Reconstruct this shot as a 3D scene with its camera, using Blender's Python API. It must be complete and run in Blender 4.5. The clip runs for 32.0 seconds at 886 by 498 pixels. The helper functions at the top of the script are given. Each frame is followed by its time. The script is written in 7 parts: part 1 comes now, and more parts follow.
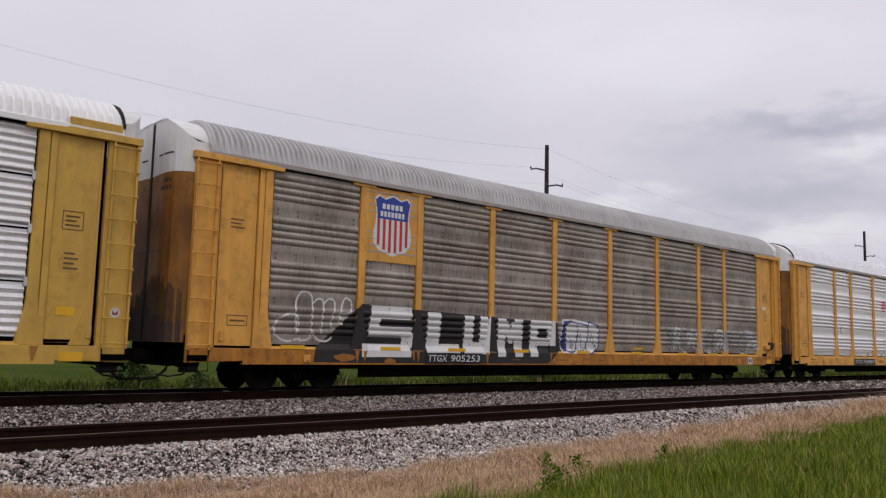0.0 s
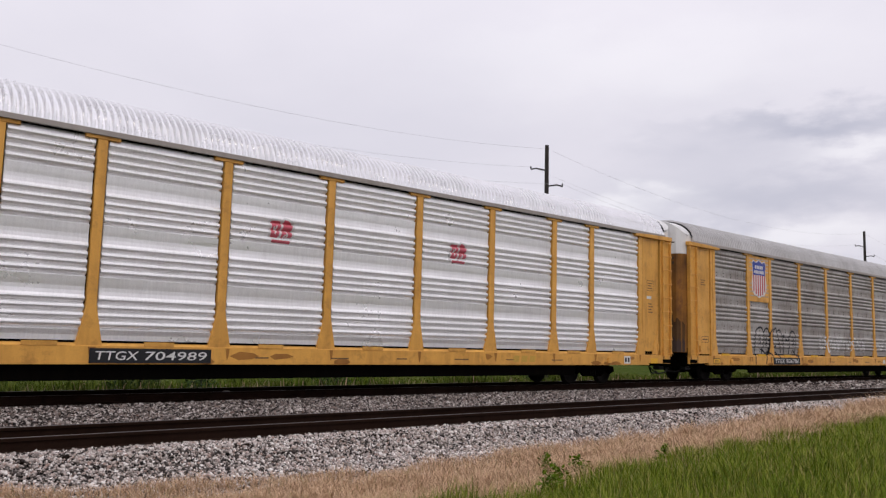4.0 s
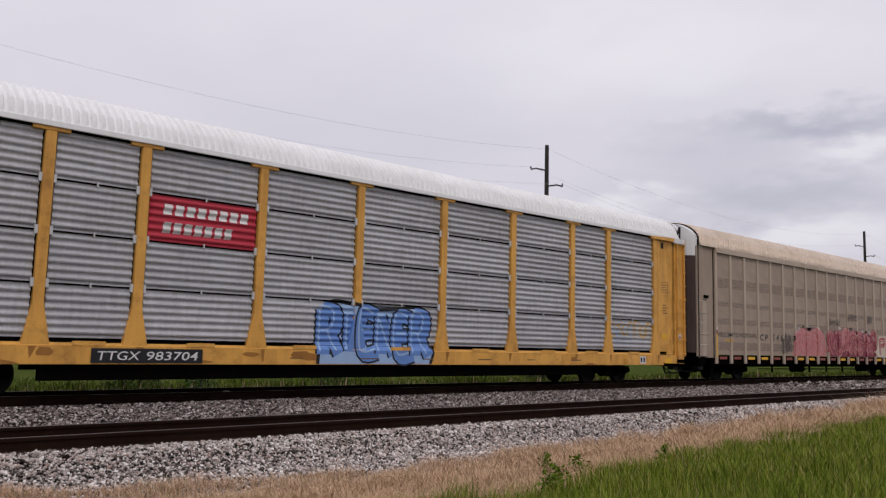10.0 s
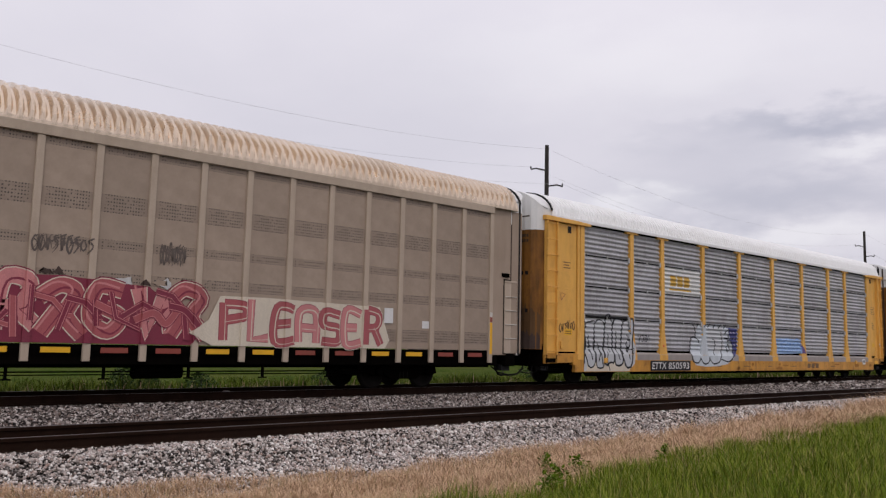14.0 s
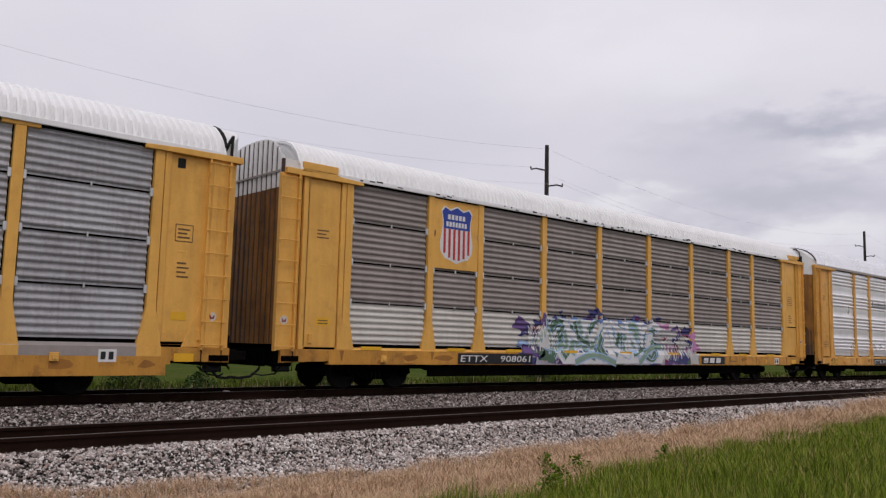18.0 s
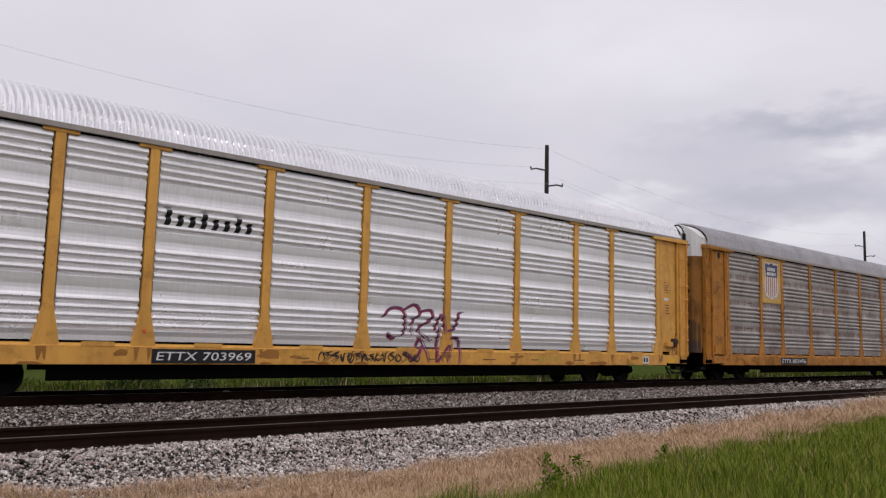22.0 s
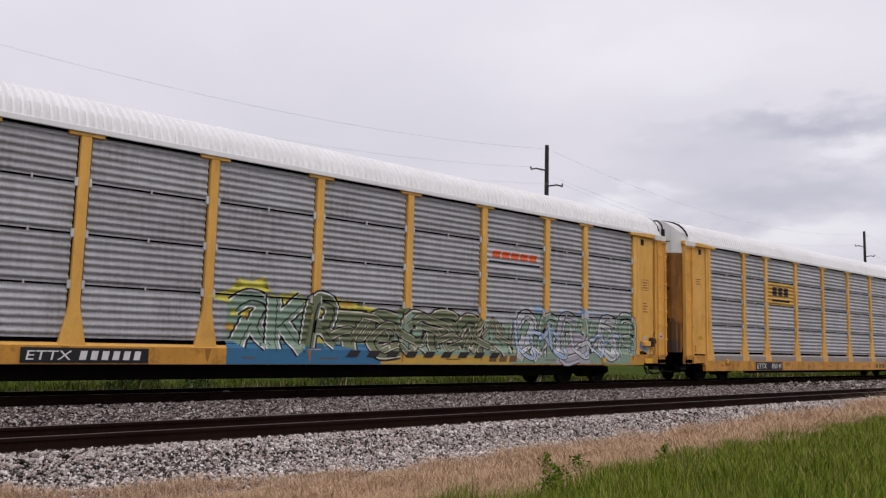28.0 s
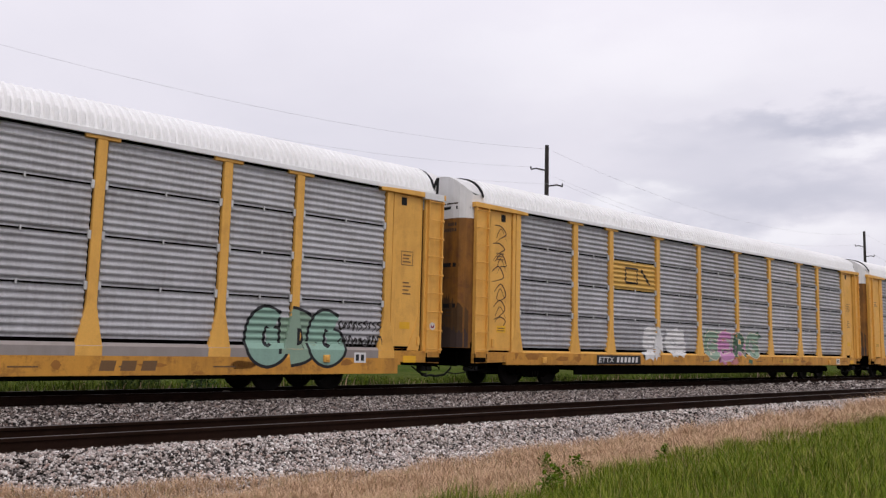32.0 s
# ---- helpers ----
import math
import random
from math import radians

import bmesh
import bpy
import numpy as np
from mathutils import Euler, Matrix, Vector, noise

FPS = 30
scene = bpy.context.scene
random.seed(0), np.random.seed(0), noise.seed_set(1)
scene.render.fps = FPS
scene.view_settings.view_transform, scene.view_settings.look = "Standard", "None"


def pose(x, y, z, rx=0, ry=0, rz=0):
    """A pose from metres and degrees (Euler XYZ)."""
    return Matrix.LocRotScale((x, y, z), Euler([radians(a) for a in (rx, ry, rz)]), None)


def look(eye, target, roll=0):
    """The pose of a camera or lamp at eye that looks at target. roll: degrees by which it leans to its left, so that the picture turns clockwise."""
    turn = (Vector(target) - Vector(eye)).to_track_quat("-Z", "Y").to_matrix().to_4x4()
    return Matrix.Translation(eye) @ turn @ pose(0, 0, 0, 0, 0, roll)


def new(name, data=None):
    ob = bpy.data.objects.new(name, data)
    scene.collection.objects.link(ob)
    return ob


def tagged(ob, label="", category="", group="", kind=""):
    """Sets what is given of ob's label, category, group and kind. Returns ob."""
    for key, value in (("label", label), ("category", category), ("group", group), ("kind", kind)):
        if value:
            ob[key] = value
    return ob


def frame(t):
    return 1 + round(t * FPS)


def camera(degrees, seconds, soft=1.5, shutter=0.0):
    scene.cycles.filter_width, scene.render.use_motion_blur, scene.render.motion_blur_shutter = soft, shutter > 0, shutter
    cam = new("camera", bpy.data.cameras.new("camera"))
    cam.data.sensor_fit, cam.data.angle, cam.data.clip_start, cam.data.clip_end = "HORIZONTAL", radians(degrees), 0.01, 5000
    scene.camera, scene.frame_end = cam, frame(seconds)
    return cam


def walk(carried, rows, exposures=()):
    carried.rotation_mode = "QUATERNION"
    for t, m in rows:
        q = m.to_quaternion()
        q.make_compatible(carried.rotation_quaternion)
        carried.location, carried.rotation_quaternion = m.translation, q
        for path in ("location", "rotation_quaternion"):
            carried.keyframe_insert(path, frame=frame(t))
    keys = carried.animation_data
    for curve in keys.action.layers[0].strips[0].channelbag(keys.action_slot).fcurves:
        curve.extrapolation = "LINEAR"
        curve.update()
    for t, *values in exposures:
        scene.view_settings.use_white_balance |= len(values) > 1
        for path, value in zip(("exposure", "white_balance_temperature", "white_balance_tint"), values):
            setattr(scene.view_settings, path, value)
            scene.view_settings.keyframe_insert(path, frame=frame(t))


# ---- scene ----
# ---------------------------------------------------------------- camera
SECONDS = 32.0
EYE = pose(0, 0, 1.240, 96.618, -1.367, -42.005)
cam = camera(56.88, SECONDS, soft=1.3)
walk(cam, [(0.0, EYE), (SECONDS, EYE)], [(t, v, 6640, 12) for t, v in ((0, -0.08), (1, 0.10), (2, 0.14), (3.5, 0.14), (6, -0.02), (9, -0.03), (11, -0.05), (13, 0.02), (16, 0.0), (20, -0.07), (23, -0.03), (26, -0.08), (29, 0.12), (32, 0.18))])

# ---------------------------------------------------------------- sky, sun
SUN_ELEVATION, SUN_AZIMUTH = 52.0, 215.0


def node(tree, kind, **inputs):
    n = tree.nodes.new(kind)
    for key, value in inputs.items():
        key = key.replace("_", " ")
        sock = n.inputs[int(key)] if key.isdigit() else n.inputs[key]
        if isinstance(value, bpy.types.NodeSocket):
            tree.links.new(value, sock)
        else:
            sock.default_value = value
    return n


def math_node(tree, op, a, b=0.0, clamp=False):
    n = tree.nodes.new("ShaderNodeMath")
    n.operation, n.use_clamp = op, clamp
    for sock, value in zip(n.inputs, (a, b)):
        if isinstance(value, bpy.types.NodeSocket):
            tree.links.new(value, sock)
        else:
            sock.default_value = value
    return n.outputs[0]


def mix_rgb(tree, fac, a, b, blend="MIX"):
    n = tree.nodes.new("ShaderNodeMix")
    n.data_type, n.blend_type = "RGBA", blend
    for sock, value in ((n.inputs[0], fac), (n.inputs[6], a), (n.inputs[7], b)):
        if isinstance(value, bpy.types.NodeSocket):
            tree.links.new(value, sock)
        else:
            sock.default_value = (*value, 1) if isinstance(value, tuple) and len(value) == 3 else value
    return n.outputs[2]


def ramp(tree, fac, stops):
    n = tree.nodes.new("ShaderNodeValToRGB")
    tree.links.new(fac, n.inputs[0])
    e = n.color_ramp.elements
    while len(e) < len(stops):
        e.new(0.5)
    for el, (pos, col) in zip(e, stops):
        el.position = pos
        el.color = (*col, 1) if isinstance(col, tuple) else (col, col, col, 1)
    return n.outputs[0]


def make_world():
    w = bpy.data.worlds.new("overcast_sky")
    scene.world = w
    w.use_nodes = True
    t = w.node_tree
    t.nodes.clear()
    sky = node(t, "ShaderNodeTexSky")
    sky.sky_type, sky.sun_disc = "NISHITA", False
    sky.sun_elevation, sky.sun_rotation = radians(SUN_ELEVATION), radians(SUN_AZIMUTH)
    sky_col = mix_rgb(t, 1.0, sky.outputs[0], (0.1, 0.1, 0.1), "MULTIPLY")
    co = node(t, "ShaderNodeTexCoord")
    sep = node(t, "ShaderNodeSeparateXYZ", Vector=co.outputs["Generated"])
    # cloud layer seen in perspective: direction divided by its height
    up = math_node(t, "ADD", math_node(t, "MAXIMUM", sep.outputs[2], 0.0), 0.16)
    comb = node(t, "ShaderNodeCombineXYZ", X=math_node(t, "DIVIDE", sep.outputs[0], up), Y=math_node(t, "DIVIDE", sep.outputs[1], up), Z=0.0)
    big = node(t, "ShaderNodeTexNoise", Vector=comb.outputs[0], Scale=0.75, Detail=6.0, Roughness=0.52, Distortion=0.25)
    # banks and bright heads low over the far end of the line: u along the horizon, v up
    u = math_node(t, "ADD", math_node(t, "MULTIPLY", sep.outputs[0], 0.4743), math_node(t, "MULTIPLY", sep.outputs[1], -0.8804))
    flat = node(t, "ShaderNodeCombineXYZ", X=math_node(t, "MULTIPLY", u, 1.0), Y=math_node(t, "MULTIPLY", sep.outputs[2], 2.6), Z=math_node(t, "MULTIPLY", sep.outputs[1], 0.4))
    puff = node(t, "ShaderNodeTexNoise", Vector=flat.outputs[0], Scale=9.0, Detail=6.0, Roughness=0.55)
    wisp = node(t, "ShaderNodeTexNoise", Vector=flat.outputs[0], Scale=4.0, Detail=5.0, Roughness=0.5)
    wu = math_node(t, "ADD", u, math_node(t, "MULTIPLY", math_node(t, "SUBTRACT", wisp.outputs[0], 0.5), 0.30))
    wv = math_node(t, "ADD", sep.outputs[2], math_node(t, "MULTIPLY", math_node(t, "SUBTRACT", puff.outputs[0], 0.5), 0.10))

    def bank(cu, cv, ru, rv, amount):
        du = math_node(t, "DIVIDE", math_node(t, "SUBTRACT", wu, cu), ru)
        dv = math_node(t, "DIVIDE", math_node(t, "SUBTRACT", wv, cv), rv)
        r = math_node(t, "ADD", math_node(t, "MULTIPLY", du, du), math_node(t, "MULTIPLY", dv, dv))
        return math_node(t, "MULTIPLY", math_node(t, "POWER", 2.718, math_node(t, "MULTIPLY", r, -1.0)), amount)

    def total(items):
        out = bank(*items[0])
        for q in items[1:]:
            out = math_node(t, "ADD", out, bank(*q))
        return math_node(t, "MINIMUM", out, 1.0)
    dark = total(((0.07, 0.250, 0.15, 0.018, 0.62), (-0.02, 0.222, 0.12, 0.022, 0.28), (0.06, 0.180, 0.20, 0.026, 0.48), (0.02, 0.150, 0.10, 0.018, 0.22)))
    heads = total(((0.12, 0.218, 0.08, 0.011, 0.75), (-0.075, 0.170, 0.05, 0.016, 0.85), (0.10, 0.128, 0.12, 0.018, 0.8), (-0.10, 0.33, 0.22, 0.05, 0.5)))
    thin = ramp(t, big.outputs[0], [(0.34, 0.20), (0.58, 0.0)])
    shade = math_node(t, "MAXIMUM", dark, thin)
    cloud = mix_rgb(t, shade, (0.755, 0.745, 0.825), (0.34, 0.37, 0.48))
    cloud = mix_rgb(t, math_node(t, "MULTIPLY", heads, 0.9), cloud, (0.86, 0.865, 0.92))
    # an overcast sky is brighter overhead
    lift = ramp(t, sep.outputs[2], [(0.0, 0.92), (0.30, 1.0), (0.6, 1.15), (1.0, 1.35)])
    cloud = mix_rgb(t, 1.0, cloud, lift, "MULTIPLY")
    col = mix_rgb(t, 0.97, sky_col, cloud)
    bg = node(t, "ShaderNodeBackground", Color=col, Strength=1.0)
    out = node(t, "ShaderNodeOutputWorld")
    t.links.new(bg.outputs[0], out.inputs[0])


make_world()
sun = new("sun", bpy.data.lights.new("sun", "SUN"))
sun.data.energy, sun.data.angle, sun.data.color = 0.75, radians(14), (1.0, 0.95, 0.88)
az, el = radians(SUN_AZIMUTH), radians(SUN_ELEVATION)
sun.matrix_world = look((0, 0, 50), Vector((0, 0, 50)) - Vector((math.sin(az) * math.cos(el), math.cos(az) * math.cos(el), math.sin(el))))

# ---------------------------------------------------------------- materials


def material(name, build):
    m = bpy.data.materials.new(name)
    m.use_nodes = True
    t = m.node_tree
    bsdf = t.nodes["Principled BSDF"]
    build(t, bsdf)
    return m


def coords(t, kind="Object", scale=(1, 1, 1)):
    co = node(t, "ShaderNodeTexCoord")
    mp = node(t, "ShaderNodeMapping", Vector=co.outputs[kind], Scale=scale)
    return mp.outputs[0]


def weathered(name, colour, dirt=(0.10, 0.075, 0.05), amount=0.35, rough=0.55, metal=0.0, streak=(1.5, 1.5, 0.25), grain=0.035, rust=0.0, vary=0.0, bump=0.08, gloss=0.3, bands=0.0):
    """Paint or sheet metal with broad stains, downward streaks and fine grain; bands: grime held on the plain bands between rib groups."""
    def build(t, b):
        geo = node(t, "ShaderNodeNewGeometry")
        info = node(t, "ShaderNodeObjectInfo")
        off = node(t, "ShaderNodeVectorMath")
        off.operation = "ADD"
        co = node(t, "ShaderNodeTexCoord")
        t.links.new(co.outputs["Object"], off.inputs[0])
        rnd = node(t, "ShaderNodeCombineXYZ", X=math_node(t, "MULTIPLY", info.outputs["Random"], 37.0), Y=math_node(t, "MULTIPLY", info.outputs["Random"], 11.0), Z=0.0)
        t.links.new(rnd.outputs[0], off.inputs[1])
        broad = node(t, "ShaderNodeTexNoise", Vector=off.outputs[0], Scale=0.7, Detail=5.0, Roughness=0.6)
        mp = node(t, "ShaderNodeMapping", Vector=off.outputs[0], Scale=streak)
        streaks = node(t, "ShaderNodeTexNoise", Vector=mp.outputs[0], Scale=3.0, Detail=5.0, Roughness=0.6)
        fine = node(t, "ShaderNodeTexNoise", Vector=off.outputs[0], Scale=38.0, Detail=3.0, Roughness=0.7)
        f = math_node(t, "MULTIPLY", broad.outputs[0], streaks.outputs[0])
        f = math_node(t, "MULTIPLY", ramp(t, f, [(0.16, 0.0), (0.46, 1.0)]), amount, True)
        base = colour
        if vary:
            base = mix_rgb(t, math_node(t, "MULTIPLY", info.outputs["Random"], vary), colour, tuple(0.55 * c for c in colour))
        c = mix_rgb(t, f, base, dirt)
        if bands:
            pos = node(t, "ShaderNodeSeparateXYZ", Vector=co.outputs["Object"])
            wave = math_node(t, "ABSOLUTE", math_node(t, "SUBTRACT", math_node(t, "FRACT", math_node(t, "DIVIDE", math_node(t, "SUBTRACT", pos.outputs[2], 1.635), 1.07)), 0.5))
            held = math_node(t, "MULTIPLY", ramp(t, wave, [(0.07, 1.0), (0.19, 0.0)]), ramp(t, broad.outputs[0], [(0.36, 0.35), (0.60, 1.0)]))
            c = mix_rgb(t, math_node(t, "MULTIPLY", held, bands), c, dirt)
        if rust:
            spots = node(t, "ShaderNodeTexNoise", Vector=off.outputs[0], Scale=2.6, Detail=8.0, Roughness=0.72)
            r = math_node(t, "MULTIPLY", ramp(t, spots.outputs[0], [(0.52, 0.0), (0.64, 1.0)]), rust)
            c = mix_rgb(t, r, c, (0.13, 0.048, 0.018))
        g = ramp(t, fine.outputs[0], [(0.3, 1.0 - grain * 2), (0.7, 1.0 + grain)])
        c = mix_rgb(t, 1.0, c, g, "MULTIPLY")
        t.links.new(c, b.inputs["Base Color"])
        t.links.new(ramp(t, broad.outputs[0], [(0.3, max(rough - 0.12, 0.05)), (0.7, min(rough + 0.18, 1.0))]), b.inputs["Roughness"])
        b.inputs["Metallic"].default_value = metal
        b.inputs["Specular IOR Level"].default_value = gloss
        bp = node(t, "ShaderNodeBump", Height=streaks.outputs[0], Strength=bump, Distance=0.01)
        t.links.new(bp.outputs[0], b.inputs["Normal"])
    return material(name, build)


def ground_mix(name, stops, scale, rough=0.95, bump=0.6, dist=0.05, detail=8.0, second=None):
    def build(t, b):
        v = coords(t)
        n1 = node(t, "ShaderNodeTexNoise", Vector=v, Scale=scale, Detail=detail, Roughness=0.7)
        n2 = node(t, "ShaderNodeTexNoise", Vector=v, Scale=scale * 0.06, Detail=4.0, Roughness=0.6)
        c = ramp(t, n1.outputs[0], stops)
        if second:
            c = mix_rgb(t, ramp(t, n2.outputs[0], [(0.42, 0.0), (0.6, 0.8)]), c, second)
        t.links.new(c, b.inputs["Base Color"])
        b.inputs["Roughness"].default_value = rough
        b.inputs["Specular IOR Level"].default_value = 0.02
        bp = node(t, "ShaderNodeBump", Height=n1.outputs[0], Strength=bump, Distance=dist)
        t.links.new(bp.outputs[0], b.inputs["Normal"])
    return material(name, build)


def island_mat(name, stops, rough=0.9, bump=0.0, translucent=0.0):
    """Colour varied from piece to piece of a joined mesh and from object to object."""
    def build(t, b):
        geo = node(t, "ShaderNodeNewGeometry")
        info = node(t, "ShaderNodeObjectInfo")
        r = math_node(t, "FRACT", math_node(t, "ADD", geo.outputs["Random Per Island"], info.outputs["Random"]))
        n = node(t, "ShaderNodeTexNoise", Vector=coords(t), Scale=60.0, Detail=3.0)
        c = mix_rgb(t, 1.0, ramp(t, r, stops), ramp(t, n.outputs[0], [(0.3, 0.75), (0.7, 1.15)]), "MULTIPLY")
        t.links.new(c, b.inputs["Base Color"])
        b.inputs["Roughness"].default_value = rough
        b.inputs["Specular IOR Level"].default_value = 0.12
        if bump:
            bp = node(t, "ShaderNodeBump", Height=n.outputs[0], Strength=bump, Distance=0.01)
            t.links.new(bp.outputs[0], b.inputs["Normal"])
    return material(name, build)


YELLOW = weathered("freight_yellow", (0.74, 0.378, 0.078), (0.29, 0.128, 0.03), 0.55, 0.5, rust=0.28)
YELLOW_PALE = weathered("freight_yellow_pale", (0.79, 0.425, 0.092), (0.36, 0.175, 0.04), 0.42, 0.5, rust=0.12)
YELLOW_OLD = weathered("freight_yellow_old", (0.50, 0.205, 0.027), (0.13, 0.055, 0.02), 0.65, 0.6, rust=0.8)
YELLOW_OLIVE = weathered("freight_yellow_olive", (0.60, 0.365, 0.07), (0.25, 0.15, 0.05), 0.45, 0.5, rust=0.2)
# darker copy of the car yellow: gap shade put into the colour, plus grime
DOOR_YELLOW_SHADED = weathered("end_door_yellow_shaded", (0.29, 0.120, 0.018), (0.045, 0.022, 0.010), 0.95, 0.6, rust=0.6)
SILVER = weathered("galvanised_bright", (0.95, 0.935, 0.93), (0.60, 0.585, 0.58), 0.4, 0.34, 0.62, streak=(6, 6, 0.5), bump=0.02, vary=0.1)
GREY_BROWN = weathered("panel_grey_brown", (0.47, 0.415, 0.36), (0.12, 0.097, 0.078), 0.9, 0.55, 0.25, streak=(7, 7, 0.8), vary=0.2, bands=0.55)
GREY = weathered("panel_grey", (0.50, 0.50, 0.52), (0.22, 0.20, 0.20), 0.75, 0.5, 0.3, streak=(4, 4, 0.6), vary=0.32)
GREY_PALE = weathered("panel_grey_pale", (0.53, 0.53, 0.55), (0.27, 0.255, 0.255), 0.7, 0.5, 0.3, streak=(4, 4, 0.6), vary=0.28)
GREY_RUST = weathered("panel_grey_rust", (0.50, 0.475, 0.455), (0.17, 0.138, 0.112), 0.9, 0.5, 0.3, streak=(6, 6, 0.7), vary=0.2, rust=0.12, bands=0.4)
GREY_STREAK = weathered("panel_grey_streaked", (0.50, 0.47, 0.45), (0.17, 0.12, 0.095), 0.85, 0.5, 0.3, streak=(5, 5, 0.8), vary=0.2, rust=0.22, bands=0.75)
SILL_YELLOW = weathered("sill_yellow", (0.60, 0.285, 0.045), (0.20, 0.09, 0.025), 0.65, 0.5, rust=0.5)
GREY_DARK = weathered("panel_grey_dark", (0.345, 0.305, 0.285), (0.17, 0.145, 0.13), 0.5, 0.55, 0.1, vary=0.3)
OFFWHITE = weathered("panel_offwhite", (0.60, 0.575, 0.53), (0.3, 0.27, 0.23), 0.4, 0.55)
ROOF_GREY = weathered("roof_grey", (0.52, 0.51, 0.51), (0.28, 0.265, 0.26), 0.5, 0.5, 0.3)
ROOF_WHITE = weathered("roof_white", (0.85, 0.85, 0.85), (0.55, 0.53, 0.51), 0.28, 0.5)
ROOF_SILVER = weathered("roof_silver", (0.86, 0.855, 0.86), (0.52, 0.51, 0.51), 0.35, 0.20, 0.92, bump=0.02)
ROOF_TAN = weathered("roof_tan", (0.70, 0.565, 0.43), (0.30, 0.235, 0.19), 0.5, 0.24, 0.85)
TAN = weathered("car_tan", (0.37, 0.285, 0.22), (0.25, 0.185, 0.135), 0.5, 0.6, vary=0.2)
BROWN_DARK = weathered("car_brown_dark", (0.075, 0.052, 0.045), (0.035, 0.025, 0.022), 0.5, 0.75, gloss=0.08)
ROOF_DARK = weathered("roof_dark_grey", (0.42, 0.41, 0.43), (0.22, 0.205, 0.205), 0.5, 0.5, 0.3)
DOOR_WHITE = weathered("door_white", (0.74, 0.735, 0.73), (0.34, 0.33, 0.32), 0.4, 0.5)
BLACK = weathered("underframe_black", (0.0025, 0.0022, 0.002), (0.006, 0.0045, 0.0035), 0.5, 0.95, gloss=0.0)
BLACK_PAINT = weathered("black_paint", (0.012, 0.012, 0.013), (0.03, 0.025, 0.02), 0.3, 0.6, gloss=0.15)
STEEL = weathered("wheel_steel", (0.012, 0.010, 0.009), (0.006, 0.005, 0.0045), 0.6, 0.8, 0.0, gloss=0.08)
# ---------------------------------------------------------------- geometry helpers


class Geo:
    """Collects boxes, prisms and tubes into one mesh."""

    def __init__(self):
        self.v, self.f = [], []

    def add(self, verts, faces):
        n = len(self.v)
        self.v += [tuple(p) for p in verts]
        self.f += [tuple(i + n for i in q) for q in faces]
        return self

    def box(self, x0, x1, y0, y1, z0, z1):
        v = [(x, y, z) for z in (z0, z1) for x, y in ((x0, y0), (x1, y0), (x1, y1), (x0, y1))]
        return self.add(v, [(3, 2, 1, 0), (4, 5, 6, 7), (0, 1, 5, 4), (1, 2, 6, 5), (2, 3, 7, 6), (3, 0, 4, 7)])

    def prism(self, poly, a0, a1, axis="y"):
        """A polygon of (u, w) pairs pushed along an axis; y: (x, z), x: (y, z), z: (x, y)."""
        put = {"y": lambda p, a: (p[0], a, p[1]), "x": lambda p, a: (a, p[0], p[1]), "z": lambda p, a: (p[0], p[1], a)}[axis]
        n = len(poly)
        v = [put(p, a0) for p in poly] + [put(p, a1) for p in poly]
        f = [tuple(range(n))[::-1], tuple(range(n, 2 * n))] + [(i, (i + 1) % n, n + (i + 1) % n, n + i) for i in range(n)]
        return self.add(v, f)

    def strip(self, prof, a0, a1, axis="x"):
        """An open profile of (y, z) pairs pushed along x."""
        n = len(prof)
        v = [(a0, *p) for p in prof] + [(a1, *p) for p in prof]
        return self.add(v, [(i, i + 1, n + i + 1, n + i) for i in range(n - 1)])

    def tube(self, pts, r, n=6, closed=True):
        pts = [Vector(p) for p in pts]
        base = len(self.v)
        rad = r if isinstance(r, (list, tuple)) else [r] * len(pts)
        for i, p in enumerate(pts):
            d = (pts[min(i + 1, len(pts) - 1)] - pts[max(i - 1, 0)]).normalized()
            a = d.cross(Vector((0, 0, 1)) if abs(d.z) < 0.9 else Vector((1, 0, 0))).normalized()
            b = d.cross(a)
            self.v += [tuple(p + rad[i] * (math.cos(k * math.tau / n) * a + math.sin(k * math.tau / n) * b)) for k in range(n)]
        for i in range(len(pts) - 1):
            for k in range(n):
                self.f.append((base + i * n + k, base + i * n + (k + 1) % n, base + (i + 1) * n + (k + 1) % n, base + (i + 1) * n + k))
        if closed:
            self.f += [tuple(base + k for k in range(n))[::-1], tuple(base + (len(pts) - 1) * n + k for k in range(n))]
        return self

    def lathe(self, prof, centre, n=20):
        """A profile of (radius, y) turned about the y axis."""
        cx, cy, cz = centre
        base, m = len(self.v), len(prof)
        for k in range(n):
            c, s = math.cos(k * math.tau / n), math.sin(k * math.tau / n)
            self.v += [(cx + r * c, cy + y, cz + r * s) for r, y in prof]
        for k in range(n):
            for i in range(m - 1):
                a, b = base + k * m, base + (k + 1) % n * m
                self.f.append((a + i, a + i + 1, b + i + 1, b + i))
        return self

    def mesh(self, name, bevel=0.0, smooth=False):
        me = bpy.data.meshes.new(name)
        me.from_pydata(self.v, [], self.f)
        bm = bmesh.new()
        bm.from_mesh(me)
        if bevel:
            bmesh.ops.bevel(bm, geom=[e for e in bm.edges if e.is_manifold and e.calc_face_angle(0) > 0.5], offset=bevel, segments=1, affect="EDGES", clamp_overlap=True)
        bmesh.ops.recalc_face_normals(bm, faces=bm.faces)
        bm.to_mesh(me)
        bm.free()
        if smooth:
            me.polygons.foreach_set("use_smooth", [True] * len(me.polygons))
        return me


